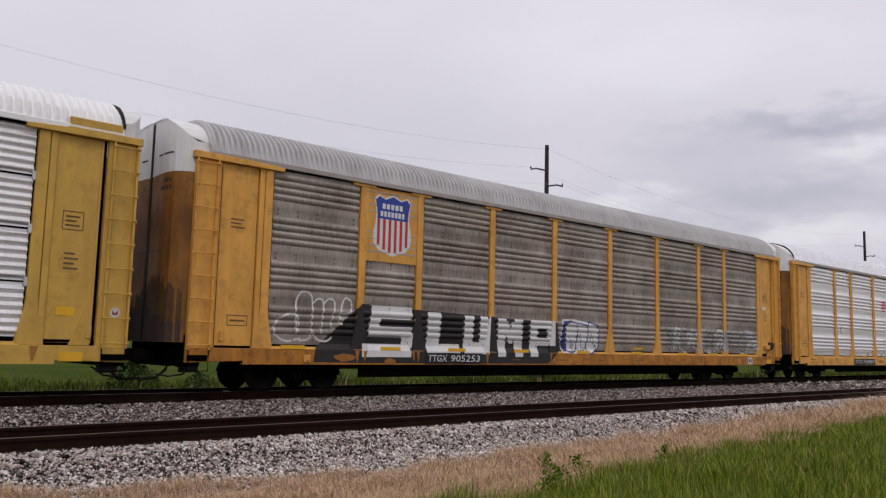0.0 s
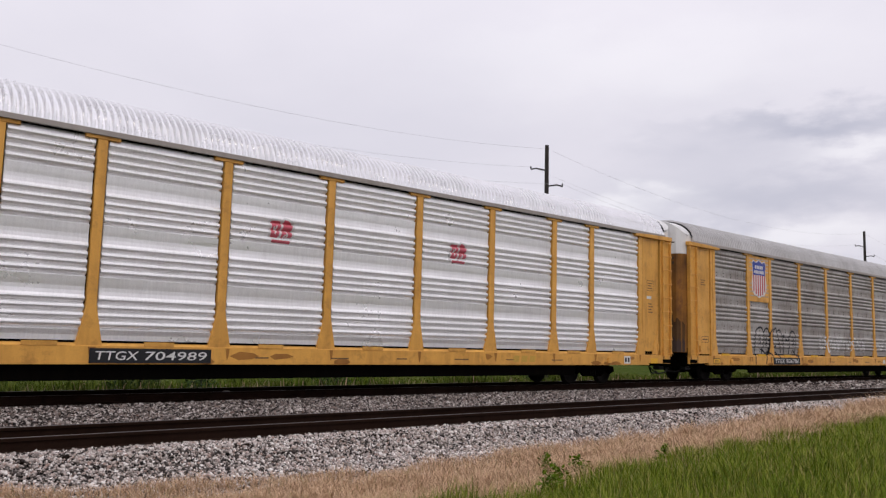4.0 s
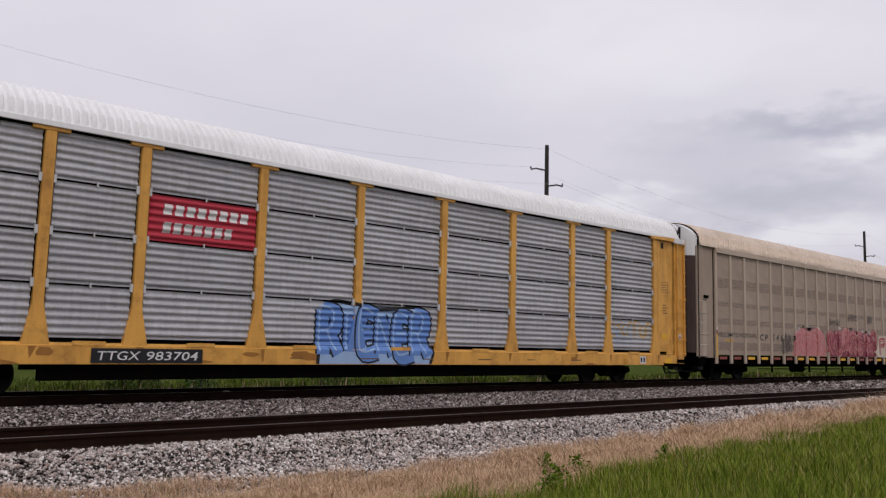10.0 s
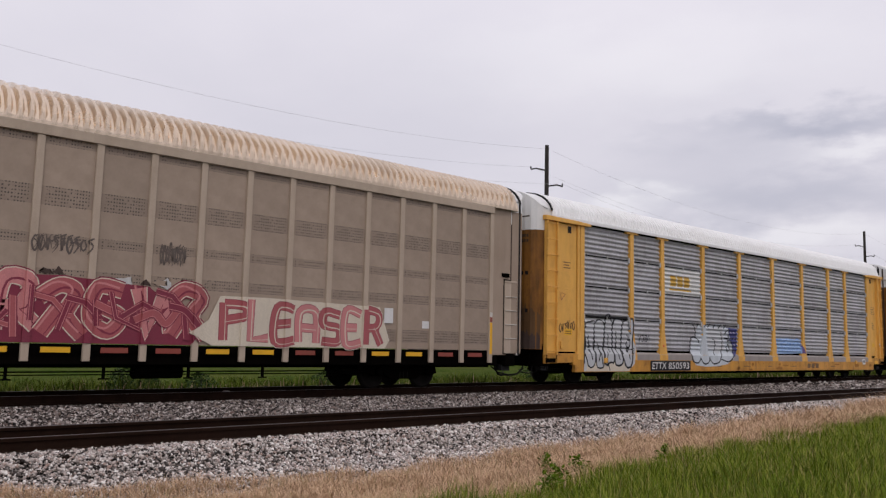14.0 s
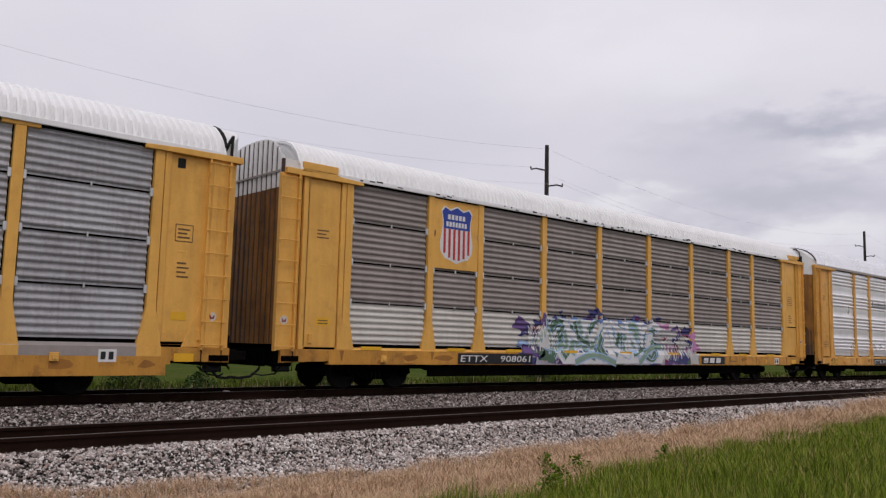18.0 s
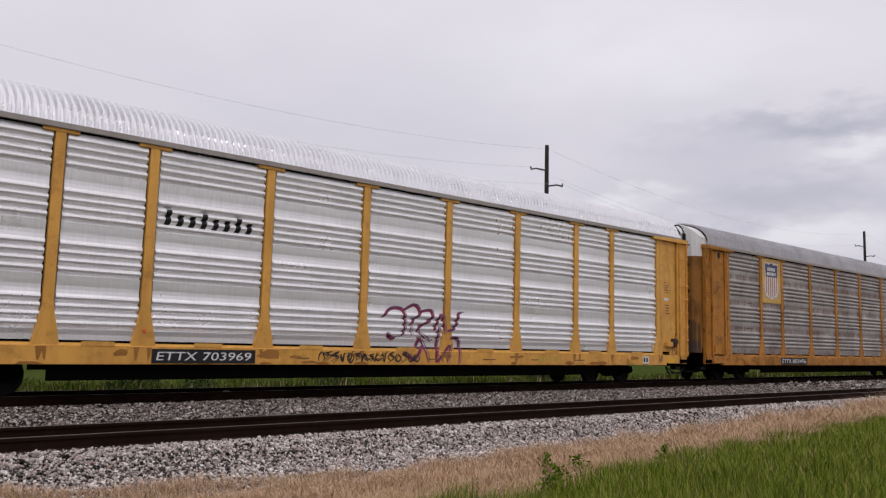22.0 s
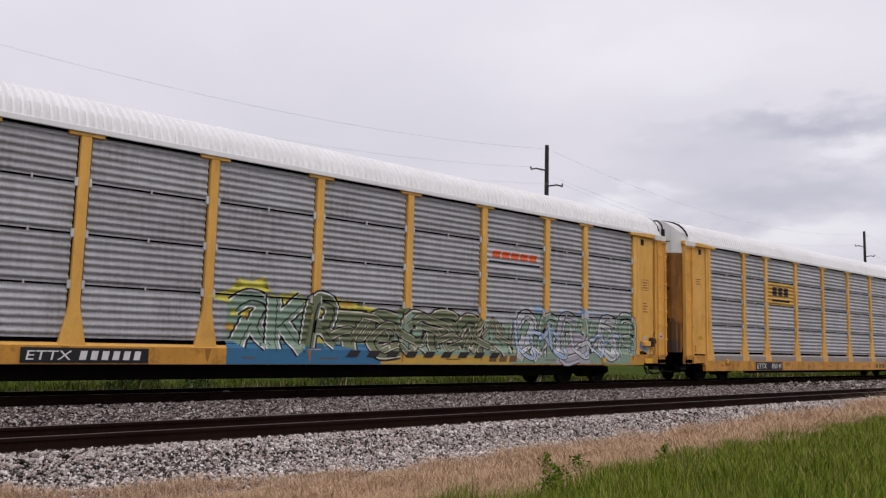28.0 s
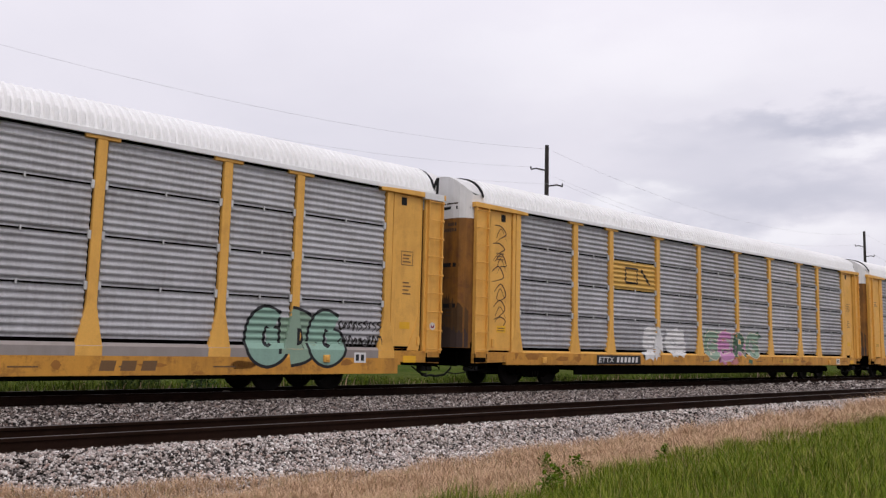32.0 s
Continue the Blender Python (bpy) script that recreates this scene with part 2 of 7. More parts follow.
def part(name, me, mat, parent=None, label="", at=None):
    """One mesh object, with its own material on a mesh that others may share."""
    if isinstance(me, Geo):
        me = me.mesh(name)
    if not me.materials:
        me.materials.append(mat)
    ob = new(name, me)
    if me.materials[0] != mat:
        ob.material_slots[0].link = "OBJECT"
        ob.material_slots[0].material = mat
    if parent:
        ob.parent = parent
    if at:
        ob.matrix_basis = at if isinstance(at, Matrix) else Matrix.Translation(at)
    if label:
        ob["label"] = label
    return ob


# ---------------------------------------------------------------- ground, tracks
NEAR_RAIL, FAR_TRACK_RAIL, GAUGE = 10.541, 17.916, 1.505
TRAIN_Y = FAR_TRACK_RAIL + GAUGE / 2
TOP = -0.20          # top of the ballast, under the rail head

BALLAST_MAT = ground_mix("ballast_bed", [(0.38, (0.010, 0.009, 0.008)), (0.48, (0.05, 0.044, 0.040)), (0.57, (0.22, 0.20, 0.185)), (0.68, (0.50, 0.47, 0.44))], 22.0, bump=1.0, dist=0.08, second=(0.10, 0.085, 0.078))
SOIL_MAT = ground_mix("field_soil_grass", [(0.3, (0.010, 0.024, 0.002)), (0.5, (0.034, 0.060, 0.005)), (0.7, (0.078, 0.10, 0.012))], 3.0, bump=0.8, dist=0.1, second=(0.066, 0.076, 0.014))
STRAW_SOIL = ground_mix("straw_litter", [(0.3, (0.14, 0.085, 0.04)), (0.5, (0.32, 0.205, 0.105)), (0.7, (0.50, 0.35, 0.19))], 9.0, bump=0.8, dist=0.05)
RAIL_MAT = weathered("rail_rust", (0.020, 0.0098, 0.0062), (0.005, 0.003, 0.002), 0.7, 0.85, 0.0, grain=0.1, gloss=0.06)
RAIL_TOP = weathered("rail_running_face", (0.12, 0.11, 0.108), (0.05, 0.043, 0.04), 0.5, 0.5, 0.7)
TIE_MAT = weathered("creosoted_tie", (0.014, 0.0085, 0.006), (0.006, 0.005, 0.004), 0.6, 0.95, grain=0.15, gloss=0.04)


def ground_height(x, y):
    """Cross-section of the line: verge, ballast bank, far verge, field."""
    ys = (-400, 2.0, 7.4, 8.6, 9.6, 9.95, 21.3, 22.1, 24.2, 27.0, 40.0, 1200.0)
    zs = (-0.40, -0.42, -0.52, -0.56, -0.40, TOP, TOP, -0.35, -0.85, -0.95, -0.80, 1.0)
    return np.interp(y, ys, zs)


def build_ground():
    xs = np.unique(np.concatenate([np.linspace(-900, -20, 24), np.linspace(-20, 60, 161), np.linspace(60, 160, 51), np.linspace(160, 2500, 40)]))
    ys = np.unique(np.concatenate([np.linspace(-500, -5, 14), np.linspace(-5, 28, 133), np.linspace(28, 60, 17), np.linspace(60, 1200, 24)]))
    gx, gy = np.meshgrid(xs, ys)
    gz = ground_height(gx, gy)
    rough = np.sin(gx * 1.7 + np.sin(gy * 2.3) * 1.3) * np.cos(gy * 1.9 + np.sin(gx * 0.7)) * 0.02
    gz = gz + rough * np.where((gy > 10.1) & (gy < 21.8), 0.5, 1.3)
    me = bpy.data.meshes.new("ground")
    ny, nx = gx.shape
    idx = np.arange(nx * ny).reshape(ny, nx)
    quads = np.stack([idx[:-1, :-1], idx[:-1, 1:], idx[1:, 1:], idx[1:, :-1]], -1).reshape(-1, 4)
    me.from_pydata(np.stack([gx, gy, gz], -1).reshape(-1, 3).tolist(), [], quads.tolist())
    for m in (SOIL_MAT, STRAW_SOIL, BALLAST_MAT):
        me.materials.append(m)
    cy = (ys[:-1] + ys[1:]) / 2
    cx = (xs[:-1] + xs[1:]) / 2
    kind = np.zeros((ny - 1, nx - 1), int)
    yy, xx = np.meshgrid(cy, cx, indexing="ij")
    kind[(yy > green_edge(xx)) & (yy < 8.75)] = 1
    kind[(yy >= 8.75) & (yy < 22.6)] = 2
    kind[(yy >= 22.6) & (yy < 23.4)] = 1
    me.polygons.foreach_set("material_index", kind.reshape(-1).tolist())
    me.polygons.foreach_set("use_smooth", [True] * len(me.polygons))
    return tagged(new("ground", me), "grass verge and gravel track bed on flat farmland", "ground", kind="structure")


def green_edge(x):
    return 6.0 + 0.11 * (np.clip(x, -20, 30) - 6)


ground = build_ground()

RAIL_PROFILE = [(-0.07, -0.185), (0.07, -0.185), (0.07, -0.17), (0.012, -0.145), (0.010, -0.05), (0.036, -0.04), (0.037, -0.008), (0.028, 0.0), (-0.028, 0.0), (-0.037, -0.008), (-0.036, -0.04), (-0.010, -0.05), (-0.012, -0.145), (-0.07, -0.17)]
TIE = Geo().box(-0.115, 0.115, -1.3, 1.3, -0.355, -0.187).mesh("tie", bevel=0.012)


def railway_track(y_near, label, cant=0.0):
    track = tagged(new("railway_track"), label, "railway track", "parallel railway tracks", "structure")
    track.matrix_basis = pose(0, y_near + GAUGE / 2, cant * GAUGE / 2, -math.degrees(cant))
    for side in (-1, 1):
        rail = part("rail", Geo().prism(RAIL_PROFILE, -80, 900, "x").mesh("rail"), RAIL_MAT, track, "rust-brown steel rail with a worn top", (0, side * GAUGE / 2, 0))
        part("running_face", Geo().prism([(-0.027, 0.0005), (0.027, 0.0005), (0.024, 0.003), (-0.024, 0.003)], -80, 900, "x"), RAIL_TOP, rail, "worn running face")
    for i in range(170):
        x = -16 + i * 0.55
        part("tie", TIE, TIE_MAT, track, at=pose(x, random.uniform(-0.05, 0.05), random.uniform(-0.012, 0.004), 0, 0, random.uniform(-1.5, 1.5)))
    return track


railway_track(NEAR_RAIL, "empty railway track of rusty rails on dark ties", 0.022)
railway_track(FAR_TRACK_RAIL, "railway track carrying the freight train")
# ---------------------------------------------------------------- rack cars
HALF = 14.04                      # the car's middle, from its leading end
PITCH = 28.962                    # coupled length
POSTS = (2.09, 4.895, 6.845, 9.70, 12.57, 15.51, 18.38, 21.235, 23.185, 25.99)
SILL = (0.66, 1.03)
PANEL_Z = (1.14, 5.345)
FACE, RIB, POST_FACE, SILL_FACE = -1.430, 0.044, -1.530, -1.545
SEAMS = (1.17, 2.25, 3.29, 4.34, 5.35)


def rib_profile(z0, z1, starts, shape=((0.0, 0.0), (0.022, 0.006), (0.052, 0.8 * RIB), (0.078, RIB), (0.100, 0.85 * RIB), (0.128, 0.006), (0.146, 0.0))):
    """(z, outward) breakpoints of a sheet with trapezoid ribs that begin at the given heights."""
    pts = [(z0, 0.0)]
    for s in starts:
        for dz, o in shape:
            if z0 + 0.01 < s + dz < z1 - 0.01:
                pts.append((s + dz, o))
    pts.append((z1, 0.0))
    return pts


def sheet_rows(style):
    """The sheets of one bay from the bottom up, as rib profiles."""
    if style == "grouped":
        prof = [(PANEL_Z[0], 0.030), (1.25, 0.034)]
        for g in range(4):
            for i in range(4):
                z = 1.38 + g * 1.07 + i * 0.17
                prof += [(z - 0.024, 0.056), (z - 0.010, 0.0), (z + 0.008, 0.0), (z + 0.028, 0.040), (z + 0.055, 0.068), (z + 0.092, 0.080), (z + 0.122, 0.074)]
            # a wider last rib, then the plain band
            z = 1.38 + g * 1.07 + 0.51
            if g < 3:
                prof += [(z + 0.17, 0.040), (z + 0.25, 0.034), (z + 0.33, 0.036), (z + 0.42, 0.046)]
        prof += [(5.32, 0.045)]
        return [[q for q in prof if q[0] < PANEL_Z[1]] + [(PANEL_Z[1], 0.030)]]
    rows = []
    for a, b in zip(SEAMS[:-1], SEAMS[1:]):
        rows.append(rib_profile(a + 0.016, b - 0.016, [a + 0.050 + i * 0.160 for i in range(6)]))
    return rows


ROWS = {s: sheet_rows(s) for s in ("grouped", "stacked")}
SHEETS = {}


def sheet_mesh(style, row, width):
    key = (style, row, round(width, 2))
    if key not in SHEETS:
        prof = ROWS[style][row]
        g = Geo()
        g.strip([(-o, z) for z, o in prof], -width / 2, width / 2)
        z0, z1 = prof[0][0], prof[-1][0]
        g.box(-width / 2, width / 2, 0.004, 0.03, z0, z1)
        SHEETS[key] = g.mesh("panel")
    return SHEETS[key]


def post_half(z):
    return 0.105 + 0.165 * max(0.0, min(1.0, (1.85 - z) / 0.75))


def side_face(style, x, z, posts=POSTS):
    """How far out (y) the near side of a car stands at x from its end and height z."""
    if style == "smooth":
        for p in TAN_POSTS:
            if abs(x - p) < 0.075:
                return POST_FACE
        return -1.475
    if z < SILL[1]:
        return SILL_FACE
    if x < 1.98 or x > 26.1:
        return -1.477
    for p in posts:
        if abs(x - p) < post_half(z):
            return POST_FACE
    if z < 1.17:
        return -1.545 + (z - 1.03) * 0.6
    for prof in ROWS[style]:
        if prof[0][0] <= z <= prof[-1][0]:
            return FACE - float(np.interp(z, [q[0] for q in prof], [q[1] for q in prof]))
    return FACE - 0.02


POST = Geo().prism([(-0.27, 1.03), (0.27, 1.03), (0.25, 1.12), (0.115, 1.80), (0.105, 1.9), (0.105, 5.36), (-0.105, 5.36), (-0.105, 1.9), (-0.115, 1.80), (-0.25, 1.12)], POST_FACE, -1.40).mesh("post", bevel=0.010)
POST_PLATE = Geo().box(-0.36, 0.36, POST_FACE - 0.012, -1.42, 5.29, 5.385).mesh("post_plate", bevel=0.008)
ROOF_PROF = [(-1.55, 5.37), (-1.55, 5.46), (-1.50, 5.60), (-1.41, 5.78), (-1.27, 5.94), (-1.08, 6.08), (-0.82, 6.19), (-0.45, 6.27), (0.0, 6.30)]
ROOF_PROF = ROOF_PROF + [(-y, z) for y, z in ROOF_PROF[-2::-1]]


def roof_mesh(x0, x1, pitch, height):
    """Curved sheet roof with transverse ribs."""
    g = Geo()
    xs = []
    n = int((x1 - x0) / pitch)
    for i in range(n):
        a = x0 + i * pitch
        xs += [(a, 0), (a + 0.22 * pitch, 1), (a + 0.52 * pitch, 1), (a + 0.74 * pitch, 0)]
    xs.append((x1, 0))
    m = len(ROOF_PROF)
    mids = []
    for i, (y, z) in enumerate(ROOF_PROF):
        ya, za = ROOF_PROF[max(i - 1, 0)]
        yb, zb = ROOF_PROF[min(i + 1, m - 1)]
        t = Vector((yb - ya, zb - za)).normalized()
        mids.append((y, z, -t.y if y < 0 or i < m // 2 else -t.y, t.x))
    for x, k in xs:
        for i, (y, z, ny, nz) in enumerate(mids):
            h = height * k * (0.08 if i in (1, m - 2) else 0.55 if i in (2, m - 3) else 1.0) if 0 < i < m - 1 else 0
            g.v.append((x, y + ny * h, z + nz * h))
    for j in range(len(xs) - 1):
        for i in range(m - 1):
            g.f.append((j * m + i, (j + 1) * m + i, (j + 1) * m + i + 1, j * m + i + 1))
    # closed ends
    g.f.append(tuple(range(m)))
    g.f.append(tuple((len(xs) - 1) * m + i for i in range(m))[::-1])
    return g.mesh("roof")


ROOF = roof_mesh(0.56 - HALF, 27.52 - HALF, 0.175, 0.078)
ROOF_DEEP = roof_mesh(0.10 - HALF, 27.84 - HALF, 0.21, 0.10)
ROOF_FINE = roof_mesh(0.56 - HALF, 27.52 - HALF, 0.150, 0.085)
ROOF_TRIM = Geo().box(0.56 - HALF, 27.52 - HALF, -1.585, -1.54, 5.365, 5.485).mesh("roof_trim", bevel=0.008)
SILL_NEAR = Geo().prism([(SILL_FACE, 0.66), (SILL_FACE, 1.03), (-1.36, 1.03), (-1.36, 0.99), (-1.50, 0.99), (-1.50, 0.70), (-1.36, 0.70), (-1.36, 0.66)], 1.6 - HALF, 26.48 - HALF, "x").mesh("side_sill", bevel=0.006)
SILL_END = Geo().prism([(-0.70, 0.70), (0.70, 0.74), (0.70, 1.03), (-0.70, 1.03)], SILL_FACE + 0.01, -1.36).mesh("sill_end", bevel=0.01)
FAR_WALL = Geo().strip([(-FACE + o, z) for z, o in ROWS["grouped"][0]], 2.1 - HALF, 26.0 - HALF).box(1.6 - HALF, 26.48 - HALF, 1.40, 1.545, 0.66, 1.03).box(0.3 - HALF, 2.1 - HALF, 1.40, 1.5, 0.9, 5.37).box(26.0 - HALF, 27.8 - HALF, 1.40, 1.5, 0.9, 5.37).mesh("far_side")
DECK = Geo().box(0.35 - HALF, 27.73 - HALF, -1.38, 1.38, 0.93, 1.02).box(0.35 - HALF, 27.73 - HALF, -1.36, 1.36, 3.05, 3.10).mesh("deck")
CENTRE = Geo().prism([(0.28 - HALF, 0.78), (5.6 - HALF, 0.78), (6.6 - HALF, 0.42), (21.6 - HALF, 0.42), (22.6 - HALF, 0.78), (27.8 - HALF, 0.78), (27.8 - HALF, 0.94), (0.28 - HALF, 0.94)], -0.62, 0.62).box(5.0 - HALF, 22.4 - HALF, -1.44, -1.34, 0.335, 0.70).box(5.4 - HALF, 22.2 - HALF, 1.34, 1.40, 0.44, 0.655).mesh("centre_sill")
CENTRE_OPEN = Geo().box(0.28 - HALF, 27.8 - HALF, -0.40, 0.40, 0.55, 0.94).mesh("centre_sill")
FLOOR_EDGE = Geo().box(1.0 - HALF, 27.08 - HALF, -1.46, -1.38, 0.66, 0.93).mesh("floor_edge")
HANGER = Geo().box(-0.025, 0.025, -1.30, -1.24, 0.36, 0.72).box(-0.10, 0.10, -1.31, -1.25, 0.34, 0.37).mesh("hanger")
CYLINDER = Geo().tube([(-0.55, -1.0, 0.48), (0.55, -1.0, 0.48)], 0.15, 12).mesh("brake_cylinder", bevel=0.02)
END_PANEL = Geo().box(-0.525, 0.432, -1.475, -1.44, 1.085, 5.27).box(-0.525, -0.48, -1.49, -1.44, 1.085, 5.27).box(-0.1, 0.1, -1.479, -1.47, 3.1, 3.14).mesh("end_panel", bevel=0.006)
END_POST = Geo().box(-0.065, 0.065, -1.522, -1.42, 1.03, 5.32).mesh("end_post", bevel=0.008)
HEADER = Geo().prism([(-1.15, 5.28), (1.15, 5.28), (1.15, 5.37), (0.3, 5.41), (-1.15, 5.43)], -1.60, -1.44).mesh("header_beam", bevel=0.008)
STILE = Geo().box(-0.022, 0.022, -1.60, -1.46, 0.98, 5.28).mesh("stile", bevel=0.005)
RUNG = Geo().tube([(-0.285, -1.585, 0.012), (-0.275, -1.62, 0), (0.275, -1.62, 0), (0.285, -1.585, 0.012)], 0.0135, 6).box(-0.29, -0.235, -1.612, -1.60, -0.03, 0.03).box(0.235, 0.29, -1.612, -1.60, -0.03, 0.03).mesh("rung")
DOOR_RUNG = Geo().tube([(-0.20, -1.585, 0), (0.20, -1.585, 0)], 0.013, 6).mesh("rung")
LADDER_BACK = Geo().box(-0.225, 0.225, -1.515, -1.46, 1.0, 5.28).mesh("ladder_plate", bevel=0.006)
CORNER = Geo().box(-0.14, 0.30, -0.03, 0.03, 1.0, 5.35).mesh("corner_wall", bevel=0.01)
STEP = Geo().tube([(-0.24, -1.58, 0.98), (-0.24, -1.58, 0.52), (0.24, -1.58, 0.52), (0.24, -1.58, 0.98)], 0.014, 6).mesh("step_stirrup")
END_SILL = Geo().box(-0.12, 0.30, -1.44, 1.44, 0.62, 1.32).box(-0.20, -0.12, -0.95, 0.95, 0.60, 1.02).mesh("end_sill", bevel=0.02)
HEADER_BLOCK = Geo().box(-0.50, 0.55, -1.585, -1.44, 5.42, 5.64).box(-0.54, 0.59, -1.60, -1.44, 5.39, 5.43).mesh("header_block", bevel=0.008)
SILL_POCKET = Geo().box(-0.24, 0.24, SILL_FACE - 0.004, -1.36, 0.735, 0.87).mesh("sill_pocket")
COUPLER = Geo().box(-0.45, 0.0, -0.09, 0.09, 0.72, 0.94).prism([(-0.72, -0.14), (-0.45, -0.16), (-0.45, 0.16), (-0.62, 0.17), (-0.72, 0.06)], 0.70, 0.98, "z").mesh("coupler", bevel=0.015)
HOSE = Geo().tube([(-0.05, -0.55, 0.75), (-0.14, -0.60, 0.52), (-0.34, -0.55, 0.34), (-0.60, -0.45, 0.30), (-0.77, -0.4, 0.33)], 0.034, 7).tube([(0.35, -0.9, 0.60), (0.1, -0.95, 0.42), (-0.2, -0.9, 0.38), (-0.4, -0.7, 0.42)], 0.022, 6).box(-0.05, 0.30, -1.30, -1.05, 0.48, 0.66).mesh("air_hose")
UNCOUPLE = Geo().tube([(0.03, -1.50, 0.72), (-0.10, -1.52, 0.55), (-0.16, -1.40, 0.60), (-0.2, -0.9, 0.66), (-0.3, -0.3, 0.72)], 0.014, 5).mesh("uncoupling_lever")


# End doors: two bowed leaves that wrap round the corner and meet at a seam on the centre line.
DOOR_PLAN = ((0.0, -0.165), (0.40, -0.19), (0.75, -0.21), (1.0, -0.205), (1.20, -0.14), (1.34, 0.0), (1.425, 0.175), (1.445, 0.26), (1.44, 0.60))
DOOR_CREST = ((0.0, 6.29), (0.45, 6.275), (0.80, 6.22), (1.06, 6.10), (1.26, 5.95), (1.39, 5.78), (1.445, 5.66))
WHITE_EDGE = 4.95


def door_mesh(name, side, upper, base=1.14, ribs=0):
    """One leaf's lower or upper sheet; side is -1 for the near leaf. x runs inward from the car's end."""
    y_max = 1.445
    plan = list(DOOR_PLAN)
    if ribs:
        plan = []
        for i in range(ribs):
            w = 1.44 / ribs
            plan += [(0.02 + i * w, 0.16), (0.045 + i * w, 0.075), (0.75 * w + i * w, 0.075), (0.75 * w + 0.025 + i * w, 0.16)]
        plan += [(1.44, 0.19), (1.44, 0.60)]
    plan[0] = (0.014, plan[0][1])
    g, n = Geo(), len(plan)
    for inset in (0.0, 0.035):
        for top in (0, 1):
            for y, x in plan:
                z = (WHITE_EDGE + 0.003 if top == 0 else float(np.interp(y, [q[0] for q in DOOR_CREST], [q[1] for q in DOOR_CREST]))) if upper else (base if top == 0 else WHITE_EDGE - 0.003)
                # towards the roof the cheek follows the eave
                g.v.append((x + inset * (x < 0.3), side * (y - inset * (y > 1.3)), z))
    a, b, c, d = 0, n, 2 * n, 3 * n
    for i in range(n - 1):
        g.f += [(a + i, a + i + 1, b + i + 1, b + i), (c + i, d + i, d + i + 1, c + i + 1), (b + i, b + i + 1, d + i + 1, d + i), (a + i, c + i, c + i + 1, a + i + 1)]
    g.f += [(a, b, d, c), (a + n - 1, c + n - 1, d + n - 1, b + n - 1)]
    return g.mesh(name)


LEAF_LOW = {s: door_mesh("door_leaf", s, False) for s in (-1, 1)}
LEAF_TOP = {s: door_mesh("door_top", s, True) for s in (-1, 1)}
LEAF_LOW_RIBBED = {s: door_mesh("door_leaf", s, False, ribs=6) for s in (-1, 1)}
LEAF_TOP_RIBBED = {s: door_mesh("door_top", s, True, ribs=6) for s in (-1, 1)}


def door_x(y):
    return float(np.interp(abs(y), [q[0] for q in DOOR_PLAN], [q[1] for q in DOOR_PLAN]))


def door_strip(name, y0, y1, z0, z1, proud=0.004):
    """A thin sheet that follows the bow of the door."""
    ys = np.linspace(y0, y1, 6)
    g = Geo()
    g.v = [(door_x(y) - proud, y, z) for z in (z0, z1) for y in ys]
    g.f = [(i, i + 1, 7 + i, 6 + i) for i in range(5)]
    return g.mesh(name)


def hood_mesh():
    """Sheet hood from the roof's end down to the top edge of the bowed doors."""
    g = Geo()
    ys = [s * q[0] for s, row in ((-1, DOOR_CREST[::-1]), (1, DOOR_CREST[1:])) for q in row]
    zs = [float(np.interp(abs(y), [q[0] for q in DOOR_CREST], [q[1] for q in DOOR_CREST])) for y in ys]
    for lift in (0.0, -0.03):
        for front in (0, 1):
            g.v += [(door_x(y) - 0.012 if front else 0.62, y, z + lift) for y, z in zip(ys, zs)]
    n = len(ys)
    for i in range(n - 1):
        g.f += [(i, i + 1, n + i + 1, n + i), (2 * n + i, 3 * n + i, 3 * n + i + 1, 2 * n + i + 1), (n + i, n + i + 1, 3 * n + i + 1, 3 * n + i), (i, 2 * n + i, 2 * n + i + 1, i + 1)]
    g.f += [(0, n, 3 * n, 2 * n), (n - 1, 3 * n - 1, 4 * n - 1, 2 * n - 1)]
    return g.mesh("hood")


HOOD = hood_mesh()
def shade_grime_mesh(seed, low, high, proud):
    """Ragged dark sheet on the doors' foot: gap shade painted in, with grime."""
    rng = random.Random(seed)
    ys = np.linspace(-1.40, 1.40, 57)
    level = [low + (high - low) * (0.35 + 0.3 * math.sin(y * 2.1 + seed) + 0.35 * rng.random()) for y in ys]
    g = Geo()
    g.v = [(door_x(y) - proud, y, z) for zs in ([1.15] * len(ys), level) for y, z in zip(ys, zs)]
    n = len(ys)
    g.f = [(i, i + 1, n + i + 1, n + i) for i in range(n - 1)]
    return g.mesh("door_grime")


DOOR_SHADE_GRIME = [(shade_grime_mesh(3, 1.75, 2.75, 0.0025), 0), (shade_grime_mesh(8, 1.45, 2.05, 0.0050), 1)]
DOOR_SLOTS = [door_strip("door_slot", a, b, z, z + 0.12, 0.006) for z in (2.30, 3.50) for a, b in ((-1.22, -0.36), (0.36, 1.22))]
DOOR_WELD = [door_strip("weld_line", a, b, 3.17, 3.185) for a, b in ((-1.40, -0.03), (0.03, 1.40))]
DOOR_BAND = door_strip("dark_band", -1.40, -0.05, 5.22, 5.31, 0.006)
DOOR_WORDS = [door_strip("stencil_line", a, a + w, z, z + h) for a, w, z, h in ((-1.15, 0.42, 5.37, 0.045), (-0.68, 0.26, 5.37, 0.045), (0.25, 0.30, 5.37, 0.045))]
DOOR_MARK = [door_strip("stencil_line", -1.12 + i * 0.085, -1.06 + i * 0.085, z, z + 0.10) for z, n in ((4.72, 4), (4.55, 6)) for i in range(n)]
